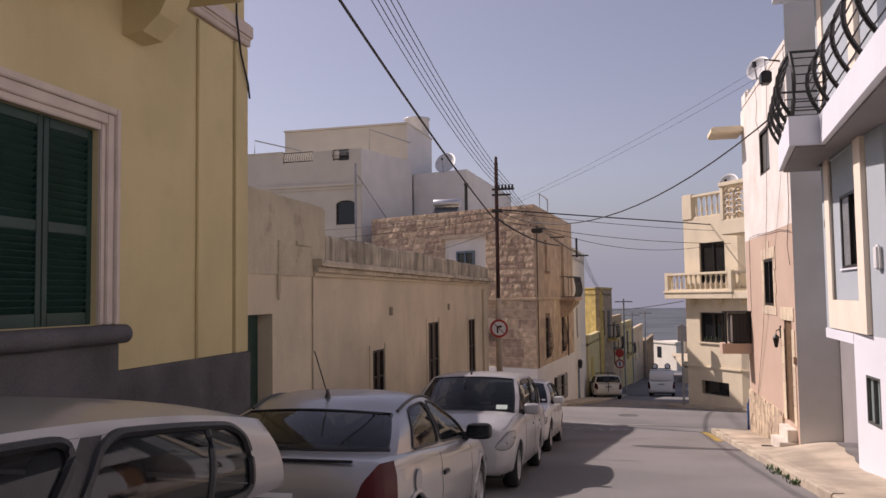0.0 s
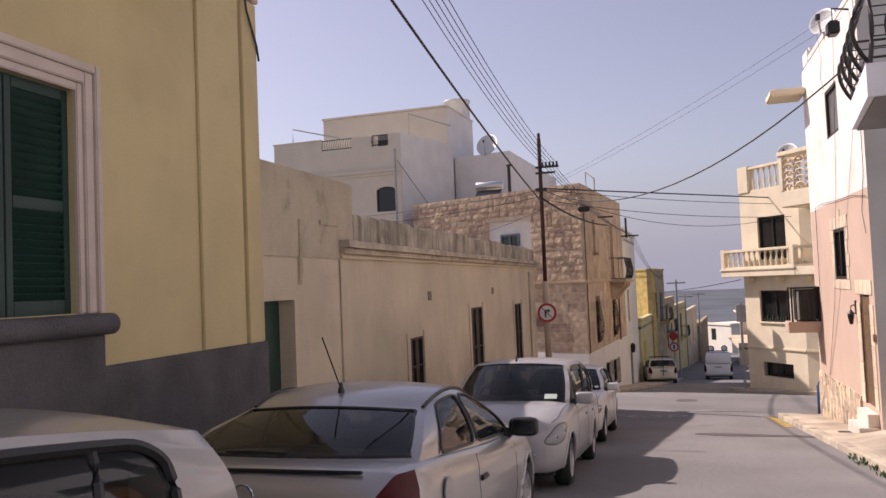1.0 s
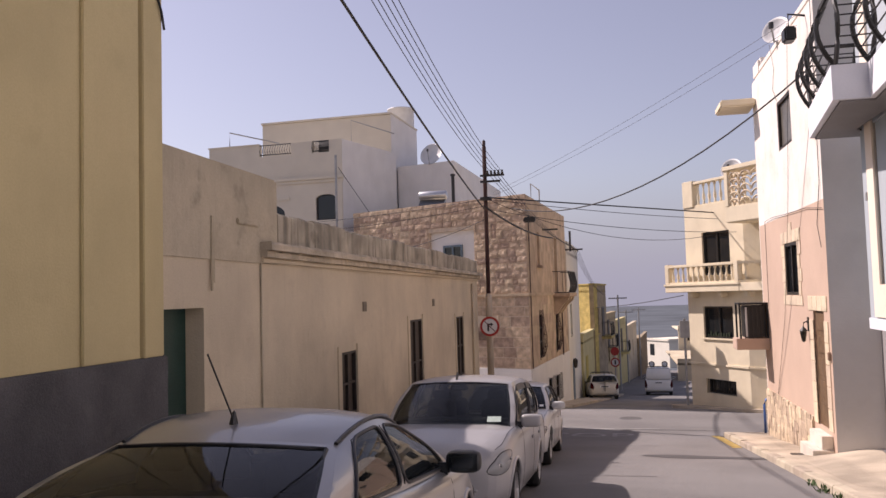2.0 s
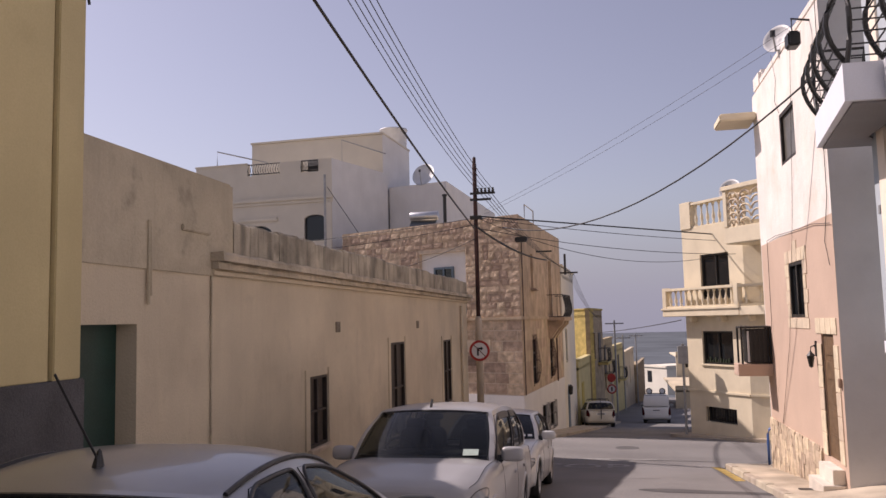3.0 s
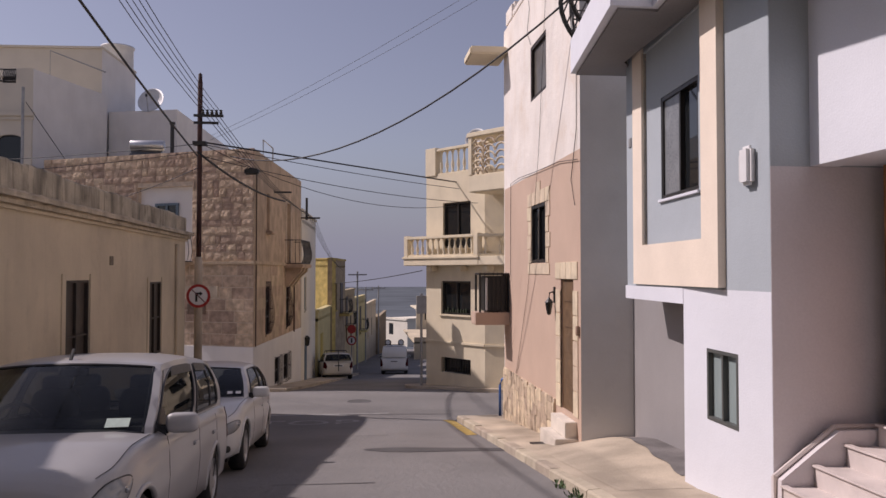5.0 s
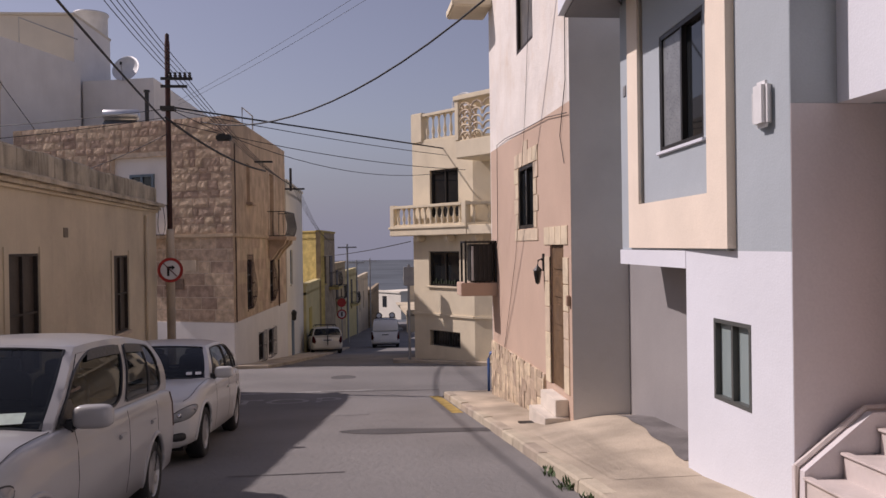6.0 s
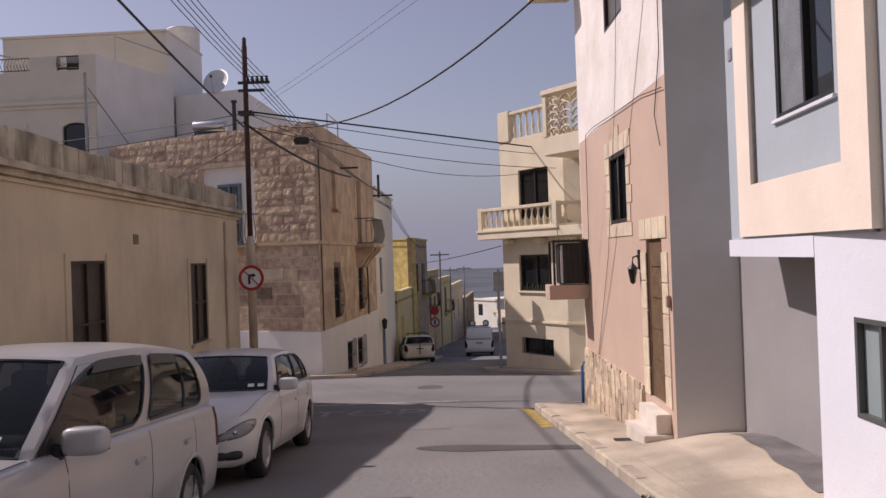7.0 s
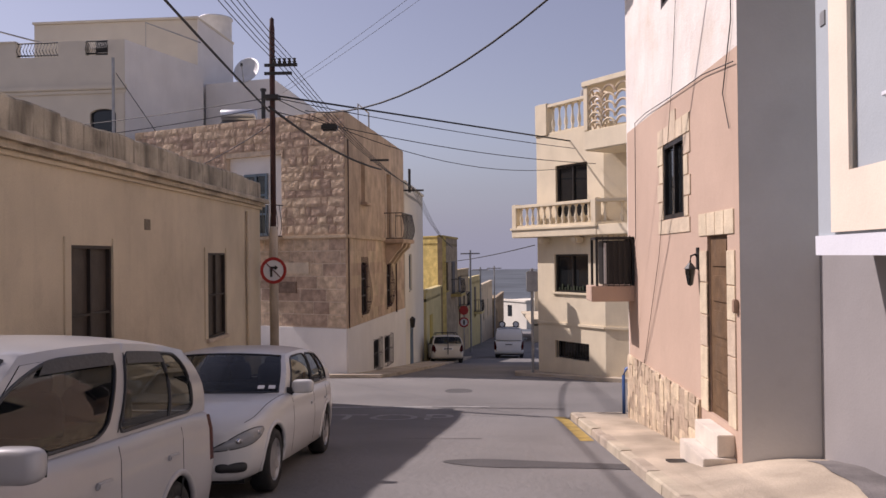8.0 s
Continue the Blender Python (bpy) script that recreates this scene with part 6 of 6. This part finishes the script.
        for a0, a1 in spec.get("pillars", ()):
            cells = [tuple(Vector(side_pt(a, v, s)) + Vector((s * 0.006, 0, 0)) for a, v in ((a0, v0), (a1, v0), (a1, v1), (a0, v1))) for v0, v1 in zip(vs[1:-2], vs[2:-1])]
            quads(cells, "pillar_trim", BLACK, car, "black door pillar trim")
    ecols = [0, 0.035] + np.linspace(0.08, 0.92, 13).tolist() + [0.965, 1]
    for front in (True, False):
        pane = []
        lo, hi = (0.06, 0.95) if front else spec.get("rear_glass", (0.1, 0.9))
        vv = sorted({0, 0.07, lo, hi, *np.linspace(0.15, 0.85, 6).tolist(), 1.0})
        for a0, a1 in zip(ecols, ecols[1:]):
            for v0, v1 in zip(vv, vv[1:]):
                cell = (end_pt(a0, v0, front), end_pt(a1, v0, front), end_pt(a1, v1, front), end_pt(a0, v1, front))
                (pane if a0 > 0.03 and a1 < 0.97 and v0 >= lo - 1e-6 and v1 <= hi + 1e-6 else shell).append(cell)
        quads(pane, "windscreen" if front else "rear_window", CAR_GLASS, car)
        e0 = [end_pt(a, lo, front) for a in np.linspace(0.035, 0.965, 9).tolist()] + [end_pt(0.965, hi, front)] + [end_pt(a, hi, front) for a in np.linspace(0.9, 0.1, 7).tolist()] + [end_pt(0.035, hi, front)]
        part("glass_seal", tube(e0, 0.012, 5, closed=True), BLACK, car)
    n1, n2 = 20, 16
    gridp = []
    for i in range(n1 + 1):
        a = i / n1
        row = []
        for j in range(n2 + 1):
            t = 2 * j / n2 - 1
            p = side_pt(a, 1.0, 1)
            fall = max(0, 1 - a / 0.25) * bf * (1 - t * t) - max(0, (a - 0.75) / 0.25) * br * (1 - t * t)
            z = p[2] + (0.055 * (1 - abs(t) ** 3)) * min(1, a / 0.12, (1 - a) / 0.12) ** 0.6 + spec.get("crown", 0.035) * (1 - t * t) * (1 - min(1, a / 0.12, (1 - a) / 0.12) ** 0.6)
            row.append((p[0] * t, p[1] + fall, z))
        gridp.append(row)
    for p, q in zip(gridp, gridp[1:]):
        for j in range(n2):
            shell.append((p[j], p[j + 1], q[j + 1], q[j]))
    quads(shell, "roof_shell", spec.get("roof_paint", paint), car)
    # wheels, arch lips
    for yw in (yf, yr):
        for s in (-1, 1):
            make_wheel(car, s * (w - 0.125), yw, r, s)
            lip = []
            for t in np.linspace(-0.15, math.pi + 0.15, 26).tolist():
                ly, lz = yw + (r + 0.05) * math.cos(t), r + (r + 0.05) * math.sin(t)
                lip.append((s * (skin(ly, lz) - 0.006), ly, lz))
            part("arch_lip", tube(lip, 0.024, 6), paint, car, smooth=True)
            part("wheel_well", box(s * (w * 0.55), s * (w * 0.85), yw - r * 0.98, yw + r * 0.98, 0.2, r * 2 - 0.04), BLACK, car)
    # doors: seams and handles
    for s in (-1, 1):
        for yd in spec.get("seams", ()):
            part("door_seam", tube([(s * (skin(yd, z_) - 0.002), yd, z_) for z_ in np.linspace(0.30, zs_mid - 0.02, 9).tolist()], 0.005, 5), SEAM, car)
        for yd in spec.get("handles", ()):
            part("door_handle", box(s * (skin(yd, zs_mid - 0.18) - 0.01), s * (skin(yd, zs_mid - 0.18) + 0.022), yd - 0.1, yd + 0.07, zs_mid - 0.20, zs_mid - 0.165, 0.008), spec.get("handle_mat", paint), car)
        my = spec["mirror"]
        mm_ = part("mirror", rounded((s * (w * 0.95 + 0.12), my, zs_mid + 0.06), 0.12, 0.065, 0.075), spec.get("mirror_mat", paint), car, smooth=True)
        part("mirror_foot", box(s * (w * 0.86), s * (w * 0.98), my - 0.02, my + 0.05, zs_mid - 0.03, zs_mid + 0.05, 0.015), BLACK, car)
        part("mirror_glass", box(s * (w * 0.95 + 0.03), s * (w * 0.95 + 0.22), my - 0.067, my - 0.061, zs_mid + 0.005, zs_mid + 0.11), CAR_GLASS, mm_)
    if spec.get("rub"):
        for s in (-1, 1):
            part("rub_strip", box(s * (w * 0.985), s * (w * 1.0 + 0.012), yr + r + 0.12, yf - r - 0.12, 0.5, 0.56, 0.01), BLACK, car)
    # cabin: dark deck, seats, wheel and mirror seen through the glass
    cz = zs_mid + 0.035
    cf, cr = yc - 0.05, yrb + 0.12
    part("cabin_deck", box(-wb + 0.04, wb - 0.04, cr, cf, cz - 0.02, cz + 0.015, 0.01), CABIN, car)
    part("dashboard", rounded((0, cf - 0.28, cz + 0.01), wb - 0.1, 0.26, 0.05), CABIN, car, smooth=True)
    for sy, wide in ((ytf - 0.55, 0.2), (max(ytr + 0.15, ytf - 1.35), 0.22)):
        for sx in (-0.36, 0.36):
            seat = part("seat_back", rounded((sx, sy, min(cz + 0.06, H - 0.36)), wide, 0.07, 0.2), CABIN, car, smooth=True)
            part("headrest", rounded((sx, sy - 0.02, min(cz + 0.29, H - 0.21)), 0.12, 0.05, 0.075), CABIN, seat, smooth=True)
    part("steering_wheel", tube([(0.36 + 0.17 * math.cos(a), cf - 0.52 + 0.06 * math.sin(a), cz + 0.02 + 0.15 * math.sin(a)) for a in np.linspace(0, math.tau, 20, endpoint=False).tolist()], 0.016, 6, closed=True), BLACK, car)
    part("rear_view_mirror", rounded((0, ytf + 0.12, H - 0.16), 0.11, 0.025, 0.035), BLACK, car, smooth=True)
    def lens_pt(s, ang, rho, out):
        q0, qh, y0, yh = spec.get("lens", (0.78, 0.16, 0.19, 0.18))
        y = L / 2 - y0 + yh * rho * math.cos(ang)
        zb_, zs_ = [float(np.interp(y, tab[:, 0], tab[:, i])) for i in (1, 2)]
        q = q0 + (qh + 0.045 * math.cos(ang)) * rho * math.sin(ang) - 0.02 * rho * math.cos(ang)
        z = zb_ + q * (zs_ - zb_)
        return (s * (skin(y, z) + out), y + out * 0.6, z)

    for s in (-1, 1) if spec.get("lamps", True) else ():
        rings_ = [[lens_pt(s, math.tau * i / 24, rho, 0.004 + 0.016 * (1 - rho * rho)) for i in range(24)] for rho in (0.02, 0.35, 0.6, 0.8, 0.93, 1.0)]
        cells = [(p[i], p[(i + 1) % 24], q[(i + 1) % 24], q[i]) for p, q in zip(rings_, rings_[1:]) for i in range(24)]
        lamp = quads(cells, "headlight", LAMP, car, "clear headlight with bright reflectors")
        part("lens_rim", tube([lens_pt(s, math.tau * i / 24, 1.0, 0.0) for i in range(24)], 0.007, 5, closed=True), BLACK, lamp)
        for d, k_ in ((0.0, 0.5), (math.pi, 0.42)):
            c_ = lens_pt(s, d, k_, -0.012)
            part("reflector", rounded(c_, 0.035, 0.045, 0.034, 1.0), CHROME, lamp, "bright round reflector", True)
            part("bulb", rounded(lens_pt(s, d, k_, 0.024), 0.014, 0.016, 0.016, 1.0), LAMP, lamp, smooth=True)
    for s in (-1, 1):
        line = [full[7] if s > 0 else full[m - 7] for full in ring if spec["cowl"] - 0.05 < full[0][1] < L / 2 - 0.16]
        part("bonnet_seam", tube([(x, y, z) for x, y, z in line], 0.003, 5), SEAM, car)
    # front and tail details
    fy, ry = L / 2, -L / 2
    part("grille", box(-w * 0.52, w * 0.52, fy - 0.10, fy + 0.006, 0.27, 0.37, 0.02), BLACK, car)
    part("number_plate", box(-0.26, 0.26, fy - 0.03, fy + 0.02, 0.40, 0.51, 0.004), SIGN_WHITE, car)
    part("number_plate", box(-0.26, 0.26, ry - 0.02, ry, spec.get("plate", 0.55), spec.get("plate", 0.55) + 0.11, 0.004), SIGN_WHITE, car)
    part("plate_bars", box(-0.2, 0.2, ry - 0.024, ry - 0.019, spec.get("plate", 0.55) + 0.03, spec.get("plate", 0.55) + 0.08), BLACK, car)
    part("wiper", tube([end_pt(0.15, 0.05, True), end_pt(0.5, 0.09, True), end_pt(0.85, 0.07, True)], 0.012, 5), BLACK, car)
    if spec.get("antenna"):
        ax, ay, ux, uy, uz = spec["antenna"]
        part("antenna", tube([(ax, ay, H - 0.02), (ax + ux * 0.06, ay + uy * 0.06, H + 0.03), (ax + ux, ay + uy, H + uz)], 0.005, 6), BLACK, car)
        part("antenna_base", lathe([(0.03, -0.03), (0.02, 0.02), (0.009, 0.06), (0, 0.07)], 10, at=(ax, ay, H - 0.01)), BLACK, car)
    if spec.get("sticker"):
        cells = [tuple(Vector(end_pt(a, v, True)) + Vector((0, 0.012, 0.006)) for a, v in ((0.10, 0.14), (0.2, 0.14), (0.2, 0.25), (0.10, 0.25)))]
        quads(cells, "sticker", STICKER, car, "pale green licence sticker", False)
    slope = (road_z(at_y + 1.3) - road_z(at_y - 1.3)) / 2.6
    pitch = math.atan(slope)
    rot = Matrix.Rotation(pitch, 4, "X") @ Matrix.Rotation(radians(heading), 4, "Z")
    car.matrix_basis = Matrix.Translation((at_x, at_y, (road_z(at_y + 1.3) + road_z(at_y - 1.3)) / 2)) @ rot
    return car, side_pt, end_pt


def body_rows(L, belt, hood, nose, deck=None, tail=None, kf=0.80, kr=0.82):
    """Rows of y, bottom, shoulder, top centre, width factor for a usual car body."""
    f, r_ = L / 2, -L / 2
    deck = deck or belt
    tail = tail or belt - 0.1
    return [(r_, 0.36, 0.62, 0.64, kr - 0.06), (r_ + 0.03, 0.30, tail - 0.11, tail - 0.09, kr + 0.02), (r_ + 0.08, 0.27, tail - 0.05, tail - 0.03, kr + 0.07), (r_ + 0.18, 0.24, tail, deck - 0.01, kr + 0.11), (r_ + 0.6, 0.2, deck - 0.02, deck, 0.985), (0, 0.19, belt, belt, 1.0),
            (f - 1.15, 0.19, belt - 0.03, hood, 0.995), (f - 0.7, 0.2, hood - 0.09, hood - 0.03, 0.975), (f - 0.36, 0.2, nose - 0.01, nose + 0.08, 0.94), (f - 0.2, 0.2, nose - 0.05, nose + 0.035, 0.88), (f - 0.10, 0.21, nose - 0.09, nose - 0.01, kf - 0.02), (f - 0.04, 0.22, nose - 0.13, nose - 0.06, kf - 0.12), (f, 0.25, nose - 0.19, nose - 0.15, kf - 0.30)]


# silver hatchback nearest the first steps
vehicle("silver_hatchback", "dusty silver hatchback parked beside the yellow house", SILVER, {
    "size": (3.82, 1.66, 1.37), "over": (0.72, 0.62), "belt": 0.95, "body": body_rows(3.82, 0.95, 0.92, 0.72, 0.98, 0.92), "cowl": 0.92, "rear_base": -1.86, "roof_front": 0.28, "roof_rear": -1.68,
    "windows": [(0.08, 0.42), (0.465, 0.875)], "dividers": (0.755,), "pillars": ((0.415, 0.47),), "seal": 0.016, "tail": (0.2, 0.0), "tail_rows": (5, 6), "seams": (0.75, -0.3, -1.1), "handles": (-0.15, -1.0), "mirror": 0.72, "rub": True, "roof_width": 0.83,
    "antenna": (0.35, -1.0, 0.0, -0.25, 0.3), "rise": 0.05, "plate": 0.6, "bow": (0.07, 0.015), "bulge": (0.16, 0.09), "arch": 0.05, "crown": 0.04}, -2.03, 1.30, 180)
# silver coupe seen from behind
coupe, sp, ep = vehicle("silver_coupe", "dusty silver two-door car with black mirrors", GREY_SILVER, {
    "size": (4.25, 1.70, 1.27), "over": (0.85, 0.8), "belt": 0.87, "body": body_rows(4.25, 0.87, 0.87, 0.69, 0.93, 0.91), "cowl": 0.98, "rear_base": -1.62, "roof_front": 0.22, "roof_rear": -0.95,
    "windows": [(0.075, 0.52), (0.555, 0.86)], "tail": (0.36, 0.0), "tail_rows": (3, 4, 5), "seams": (0.72, -0.55), "handles": (-0.42,), "handle_mat": BLACK, "mirror": 0.62, "mirror_mat": BLACK, "roof_width": 0.67,
    "antenna": (0.0, -0.88, 0.0, -0.30, 0.34), "rise": 0.06, "rear_glass": (0.12, 0.93), "plate": 0.62, "bulge": (0.16, 0.14), "arch": 0.10}, -2.10, 6.68, 0)
part("rear_wiper", tube([Vector(ep(a, v, False)) + Vector((0, -0.012, 0.008)) for a, v in ((0.52, 0.15), (0.4, 0.17), (0.26, 0.16))], 0.011, 5), BLACK, coupe)
# black bar laid on the boot lid as the spoiler's shadow
part("trunk_strip", box(-0.60, 0.60, -2.03, -2.0, 0.905, 0.922, 0.005), BLACK, coupe, "black strip for the shadow under the boot spoiler")
for s in (-1, 1):
    part("roof_trim", tube([Vector(sp(a, 1.0, s)) + Vector((0, 0, 0.006)) for a in np.linspace(0.0, 1.0, 14).tolist()], 0.012, 6), BLACK, coupe, "black roof gutter trim")
part("fuel_flap", lathe([(0.0, 0), (0.085, 0), (0.085, 0.008), (0, 0.008)], 20, at=(0.838, -1.30, 0.72), axis="x"), GREY_SILVER, coupe)
part("badge", tube([(0.055 * math.cos(a), -2.118, 0.80 + 0.055 * math.sin(a)) for a in np.linspace(0, math.tau, 18, endpoint=False).tolist()], 0.007, 5, closed=True), CHROME, coupe)
# white people carrier
mpv, sp, ep = vehicle("white_people_carrier", "white compact people carrier parked by the wall", PEARL, {
    "lens": (0.80, 0.17, 0.27, 0.23), "size": (4.2, 1.65, 1.52), "over": (0.75, 0.78), "belt": 0.93, "body": body_rows(4.2, 0.94, 0.97, 0.78, 0.98, 0.96, 0.84, 0.9), "cowl": 1.02, "rear_base": -1.98, "roof_front": 0.27, "roof_rear": -1.80,
    "windows": [(0.028, 0.445), (0.50, 0.90)], "dividers": (0.755,), "round": {0: ((0.05, 0.1), (0.12, 0.2), (0.14, 0.22), (0.35, 0.4)), 1: ((0.06, 0.1), (0.10, 0.16), (0.14, 0.3), (0.08, 0.14))}, "tail": (0.25, 0.0), "seams": (0.72, -0.45, -1.4), "handles": (-0.22, -1.2), "mirror": 0.74, "roof_width": 0.74,
    "sticker": True, "rise": 0.06, "bulge": (0.2, 0.08), "wheel": 0.29}, -2.02, 11.98, 180)
for s in (-1, 1):
    for (c0, c1) in ((0.11, 0.43), (0.505, 0.74)):
        cells = [tuple(Vector(sp(c0 + (c1 - c0) * t, v, s)) + Vector((s * 0.018, 0, 0)) for t, v in ((t0, 0.78), (t0 + 0.25, 0.78), (t0 + 0.25, 0.905), (t0, 0.905))) for t0 in (0, 0.25, 0.5, 0.75)]
        quads(cells, "wind_deflector", BLACK, mpv, "smoked wind deflector")
for s in (-1, 1):
    quads([tuple(Vector(sp(a, v, s)) + Vector((s * 0.012, 0, 0)) for a, v in ((0.012, 0.05), (0.15, 0.05), (0.05, 0.36), (0.02, 0.36)))], "quarter_trim", BLACK, mpv, "black corner trim before the side window")
part("aerial", tube([Vector(ep(0.52, 1.0, True)) + Vector((0, -0.05, 0.0)), Vector(ep(0.52, 1.0, True)) + Vector((0, -0.12, 0.09))], 0.015, 6), BLACK, mpv)
# white hatchback
wht, sp, ep = vehicle("white_hatchback", "clean white hatchback parked at the junction", WHITE_PAINT, {
    "size": (4.23, 1.75, 1.42), "over": (0.76, 0.8), "belt": 0.92, "body": body_rows(4.23, 0.92, 0.92, 0.74, 0.95, 0.9), "cowl": 0.82, "rear_base": -1.92, "roof_front": 0.12, "roof_rear": -1.55,
    "windows": [(0.085, 0.46), (0.49, 0.72), (0.745, 0.86)], "tail": (0.25, 0.0), "seams": (0.65, -0.45, -1.3), "handles": (-0.3, -1.2), "lens": (0.81, 0.13, 0.20, 0.20), "mirror": 0.62, "roof_width": 0.70, "wheel": 0.31, "rise": 0.05}, -2.12, 17.42, 180)
for s in (-1, 1):
    part("kidney_grille", box(s * 0.03, s * 0.22, 2.0, 2.105, 0.54, 0.645, 0.015), BLACK, wht)
    part("lower_intake", moved(rounded((0, 0, 0), 0.15, 0.05, 0.05, 0.6), Matrix.Translation((s * 0.60, 2.02, 0.33)) @ Matrix.Rotation(radians(-s * 25), 4, "Z")), BLACK, wht, smooth=True)
    a_ = 0.115 + 0.035 * s
    quads([tuple(Vector(ep(a, v, True)) + Vector((0, 0.012, 0.006)) for a, v in ((a_ - 0.022, 0.14), (a_ + 0.022, 0.14), (a_ + 0.022, 0.22), (a_ - 0.022, 0.22)))], "parking_sticker", SIGN_WHITE, wht, "", False)
# far wagon with roof bars
wag, sp, ep = vehicle("beige_estate_car", "pale beige estate car with roof bars", mat("pale_beige_car_paint", (0.66, 0.62, 0.54), 0.4, 0.05, 2, 300, 0.0, coat=0.5), {
    "size": (4.3, 1.68, 1.43), "over": (0.85, 0.85), "belt": 0.92, "body": body_rows(4.3, 0.92, 0.92, 0.72, 0.96, 0.93), "cowl": 0.9, "rear_base": -2.05, "roof_front": 0.25, "roof_rear": -1.8,
    "windows": [(0.13, 0.40), (0.43, 0.66), (0.69, 0.92)], "tail": (0.22, 0.0), "tail_rows": (4, 5, 6), "seams": (0.7, -0.4), "mirror": 0.65, "roof_width": 0.72, "rear_glass": (0.12, 0.9), "plate": 0.66}, -0.92, 50.0, 7)
for y in (-1.2, 0.1):
    part("roof_bar", tube([(-0.55, y, 1.42), (-0.5, y, 1.52), (0.5, y, 1.52), (0.55, y, 1.42)], 0.025, 6), BLACK, wag)
part("bicycle_rack", tube([(0, -2.25, 0.45), (0, -2.25, 1.1), (0, -2.0, 1.55)], 0.025, 6), BLACK, wag)
# far white van
van, sp, ep = vehicle("white_van", "small white panel van with roof ladder rack", mat("bright_white_van_paint", (0.78, 0.77, 0.75), 0.45, 0.04, 2, 300, 0.0, coat=0.3), {
    "size": (4.2, 1.72, 1.84), "over": (0.75, 0.65), "belt": 1.05, "body": body_rows(4.2, 1.05, 1.02, 0.8, 1.07, 1.06, 0.84, 0.93), "cowl": 1.25, "rear_base": -2.08, "roof_front": 0.5, "roof_rear": -1.98,
    "windows": [(0.15, 0.40)], "tail": (0.2, 0.0), "tail_rows": (3, 4, 5), "seams": (0.85, -0.3), "mirror": 0.95, "roof_width": 0.80, "rear_glass": (0.98, 0.99), "plate": 0.75, "bulge": (0.18, 0.03)}, 2.85, 58.3, -4, "parked cars", "van")
for k in range(2):
    part("roof_roll", lathe([(0.0, -0.4), (0.2, -0.4), (0.2, 0.4), (0, 0.4)], 14, at=(-0.42 + 0.84 * k, -0.6, 2.02), axis="y"), BLACK, van)
    part("roll_face", lathe([(0.0, -0.01), (0.14, -0.01), (0.14, 0.0), (0, 0.0)], 14, at=(-0.42 + 0.84 * k, -1.0, 2.02), axis="y"), SIGN_WHITE, van, "pale end of the roof roll")
part("roof_rack", tube([(-0.65, -1.2, 1.86), (0.65, -1.2, 1.86)], 0.03, 6), BLACK, van)

# ---- stones of the corner house front ----
random.seed(11)
ROUGH = []
for k in range(7):
    bm = bmesh.new()
    nx, nz = 4, 3
    g = [[None] * (nz + 1) for _ in range(nx + 1)]
    for i in range(nx + 1):
        for j in range(nz + 1):
            edge = i in (0, nx) or j in (0, nz)
            g[i][j] = bm.verts.new((i / nx - 0.5, -random.uniform(0.45, 0.6) if edge else -random.uniform(0.6, 1.0), j / nz - 0.5))
    for i in range(nx):
        for j in range(nz):
            bm.faces.new((g[i][j], g[i + 1][j], g[i + 1][j + 1], g[i][j + 1]))
    rim = [g[i][0] for i in range(nx)] + [g[nx][j] for j in range(nz)] + [g[i][nz] for i in range(nx, 0, -1)] + [g[0][j] for j in range(nz, 0, -1)]
    back = [bm.verts.new((v.co.x, 0, v.co.z)) for v in rim]
    for i in range(len(rim)):
        bm.faces.new((rim[i], rim[(i + 1) % len(rim)], back[(i + 1) % len(rim)], back[i]))
    ROUGH.append(mesh_of("stone", bm, STONE))
FLAT = mesh_of("stone", add_box(bmesh.new(), -0.5, 0.5, -0.42, 0, -0.5, 0.5), STONE)
holes = [(WF - 4.7, WF - 2.42, 1.16, 3.9), (WF - 3.95, WF - 3.3, -2.4, 0.62), (WF - 2.8, WF - 1.3, 0.08, 0.47)]


def course(z0, z1, lo, hi, meshes, deep, frame_=None, width=None, gaps=None, owner=None, joint=0.012):
    WF_, holes_ = width or WF, gaps or holes
    x = 0.0 - random.uniform(0, 0.4)
    while x < WF_ - 0.02:
        l = random.uniform(lo, hi)
        x0, x1 = max(0.0, x), min(WF_, x + l)
        if WF_ - x1 < 0.15:
            x1 = WF_
        for a, b, c, d in holes_:
            if c < (z0 + z1) / 2 < d:
                if a < x0 < b:
                    x0 = b
                if a < x1 < b:
                    x1 = a
                if x0 <= a and x1 >= b:
                    x1 = a
        if x1 - x0 > 0.06:
            s = new("stone", random.choice(meshes))
            s.parent = owner or front_wall
            s.matrix_basis = (frame_ or MF) @ Matrix.Translation(((x0 + x1) / 2, 0, (z0 + z1) / 2)) @ Matrix.Diagonal((x1 - x0 - joint, deep * random.uniform(0.5, 1.25), z1 - z0 - joint, 1))
        x = x + l


z = -1.54
while z < 1.1:
    course(z, min(z + 0.39, 1.18), 0.55, 1.0, [FLAT, FLAT, ROUGH[0]], 0.022, joint=0.03)
    z += 0.39
z = 1.30
while z < 4.95:
    h_ = random.uniform(0.2, 0.33)
    if 5.06 - z - h_ < 0.15:
        h_ = 5.06 - z
    course(z, z + h_, 0.2, 0.62, ROUGH, 0.032, joint=0.014)
    z += h_

FLAT_SIDE = mesh_of("stone", add_box(bmesh.new(), -0.5, 0.5, -0.42, 0, -0.5, 0.5), STONE_SIDE)
z = -1.54
while z < 1.1:
    course(z, min(z + 0.39, 1.18), 0.6, 1.0, [FLAT_SIDE], 0.022, MS, WS - 0.02, [(s_[0] - 0.02, s_[1] + 0.02, s_[2] - 0.1, s_[3]) for s_ in swin[2:4]], side_wall)
    z += 0.39
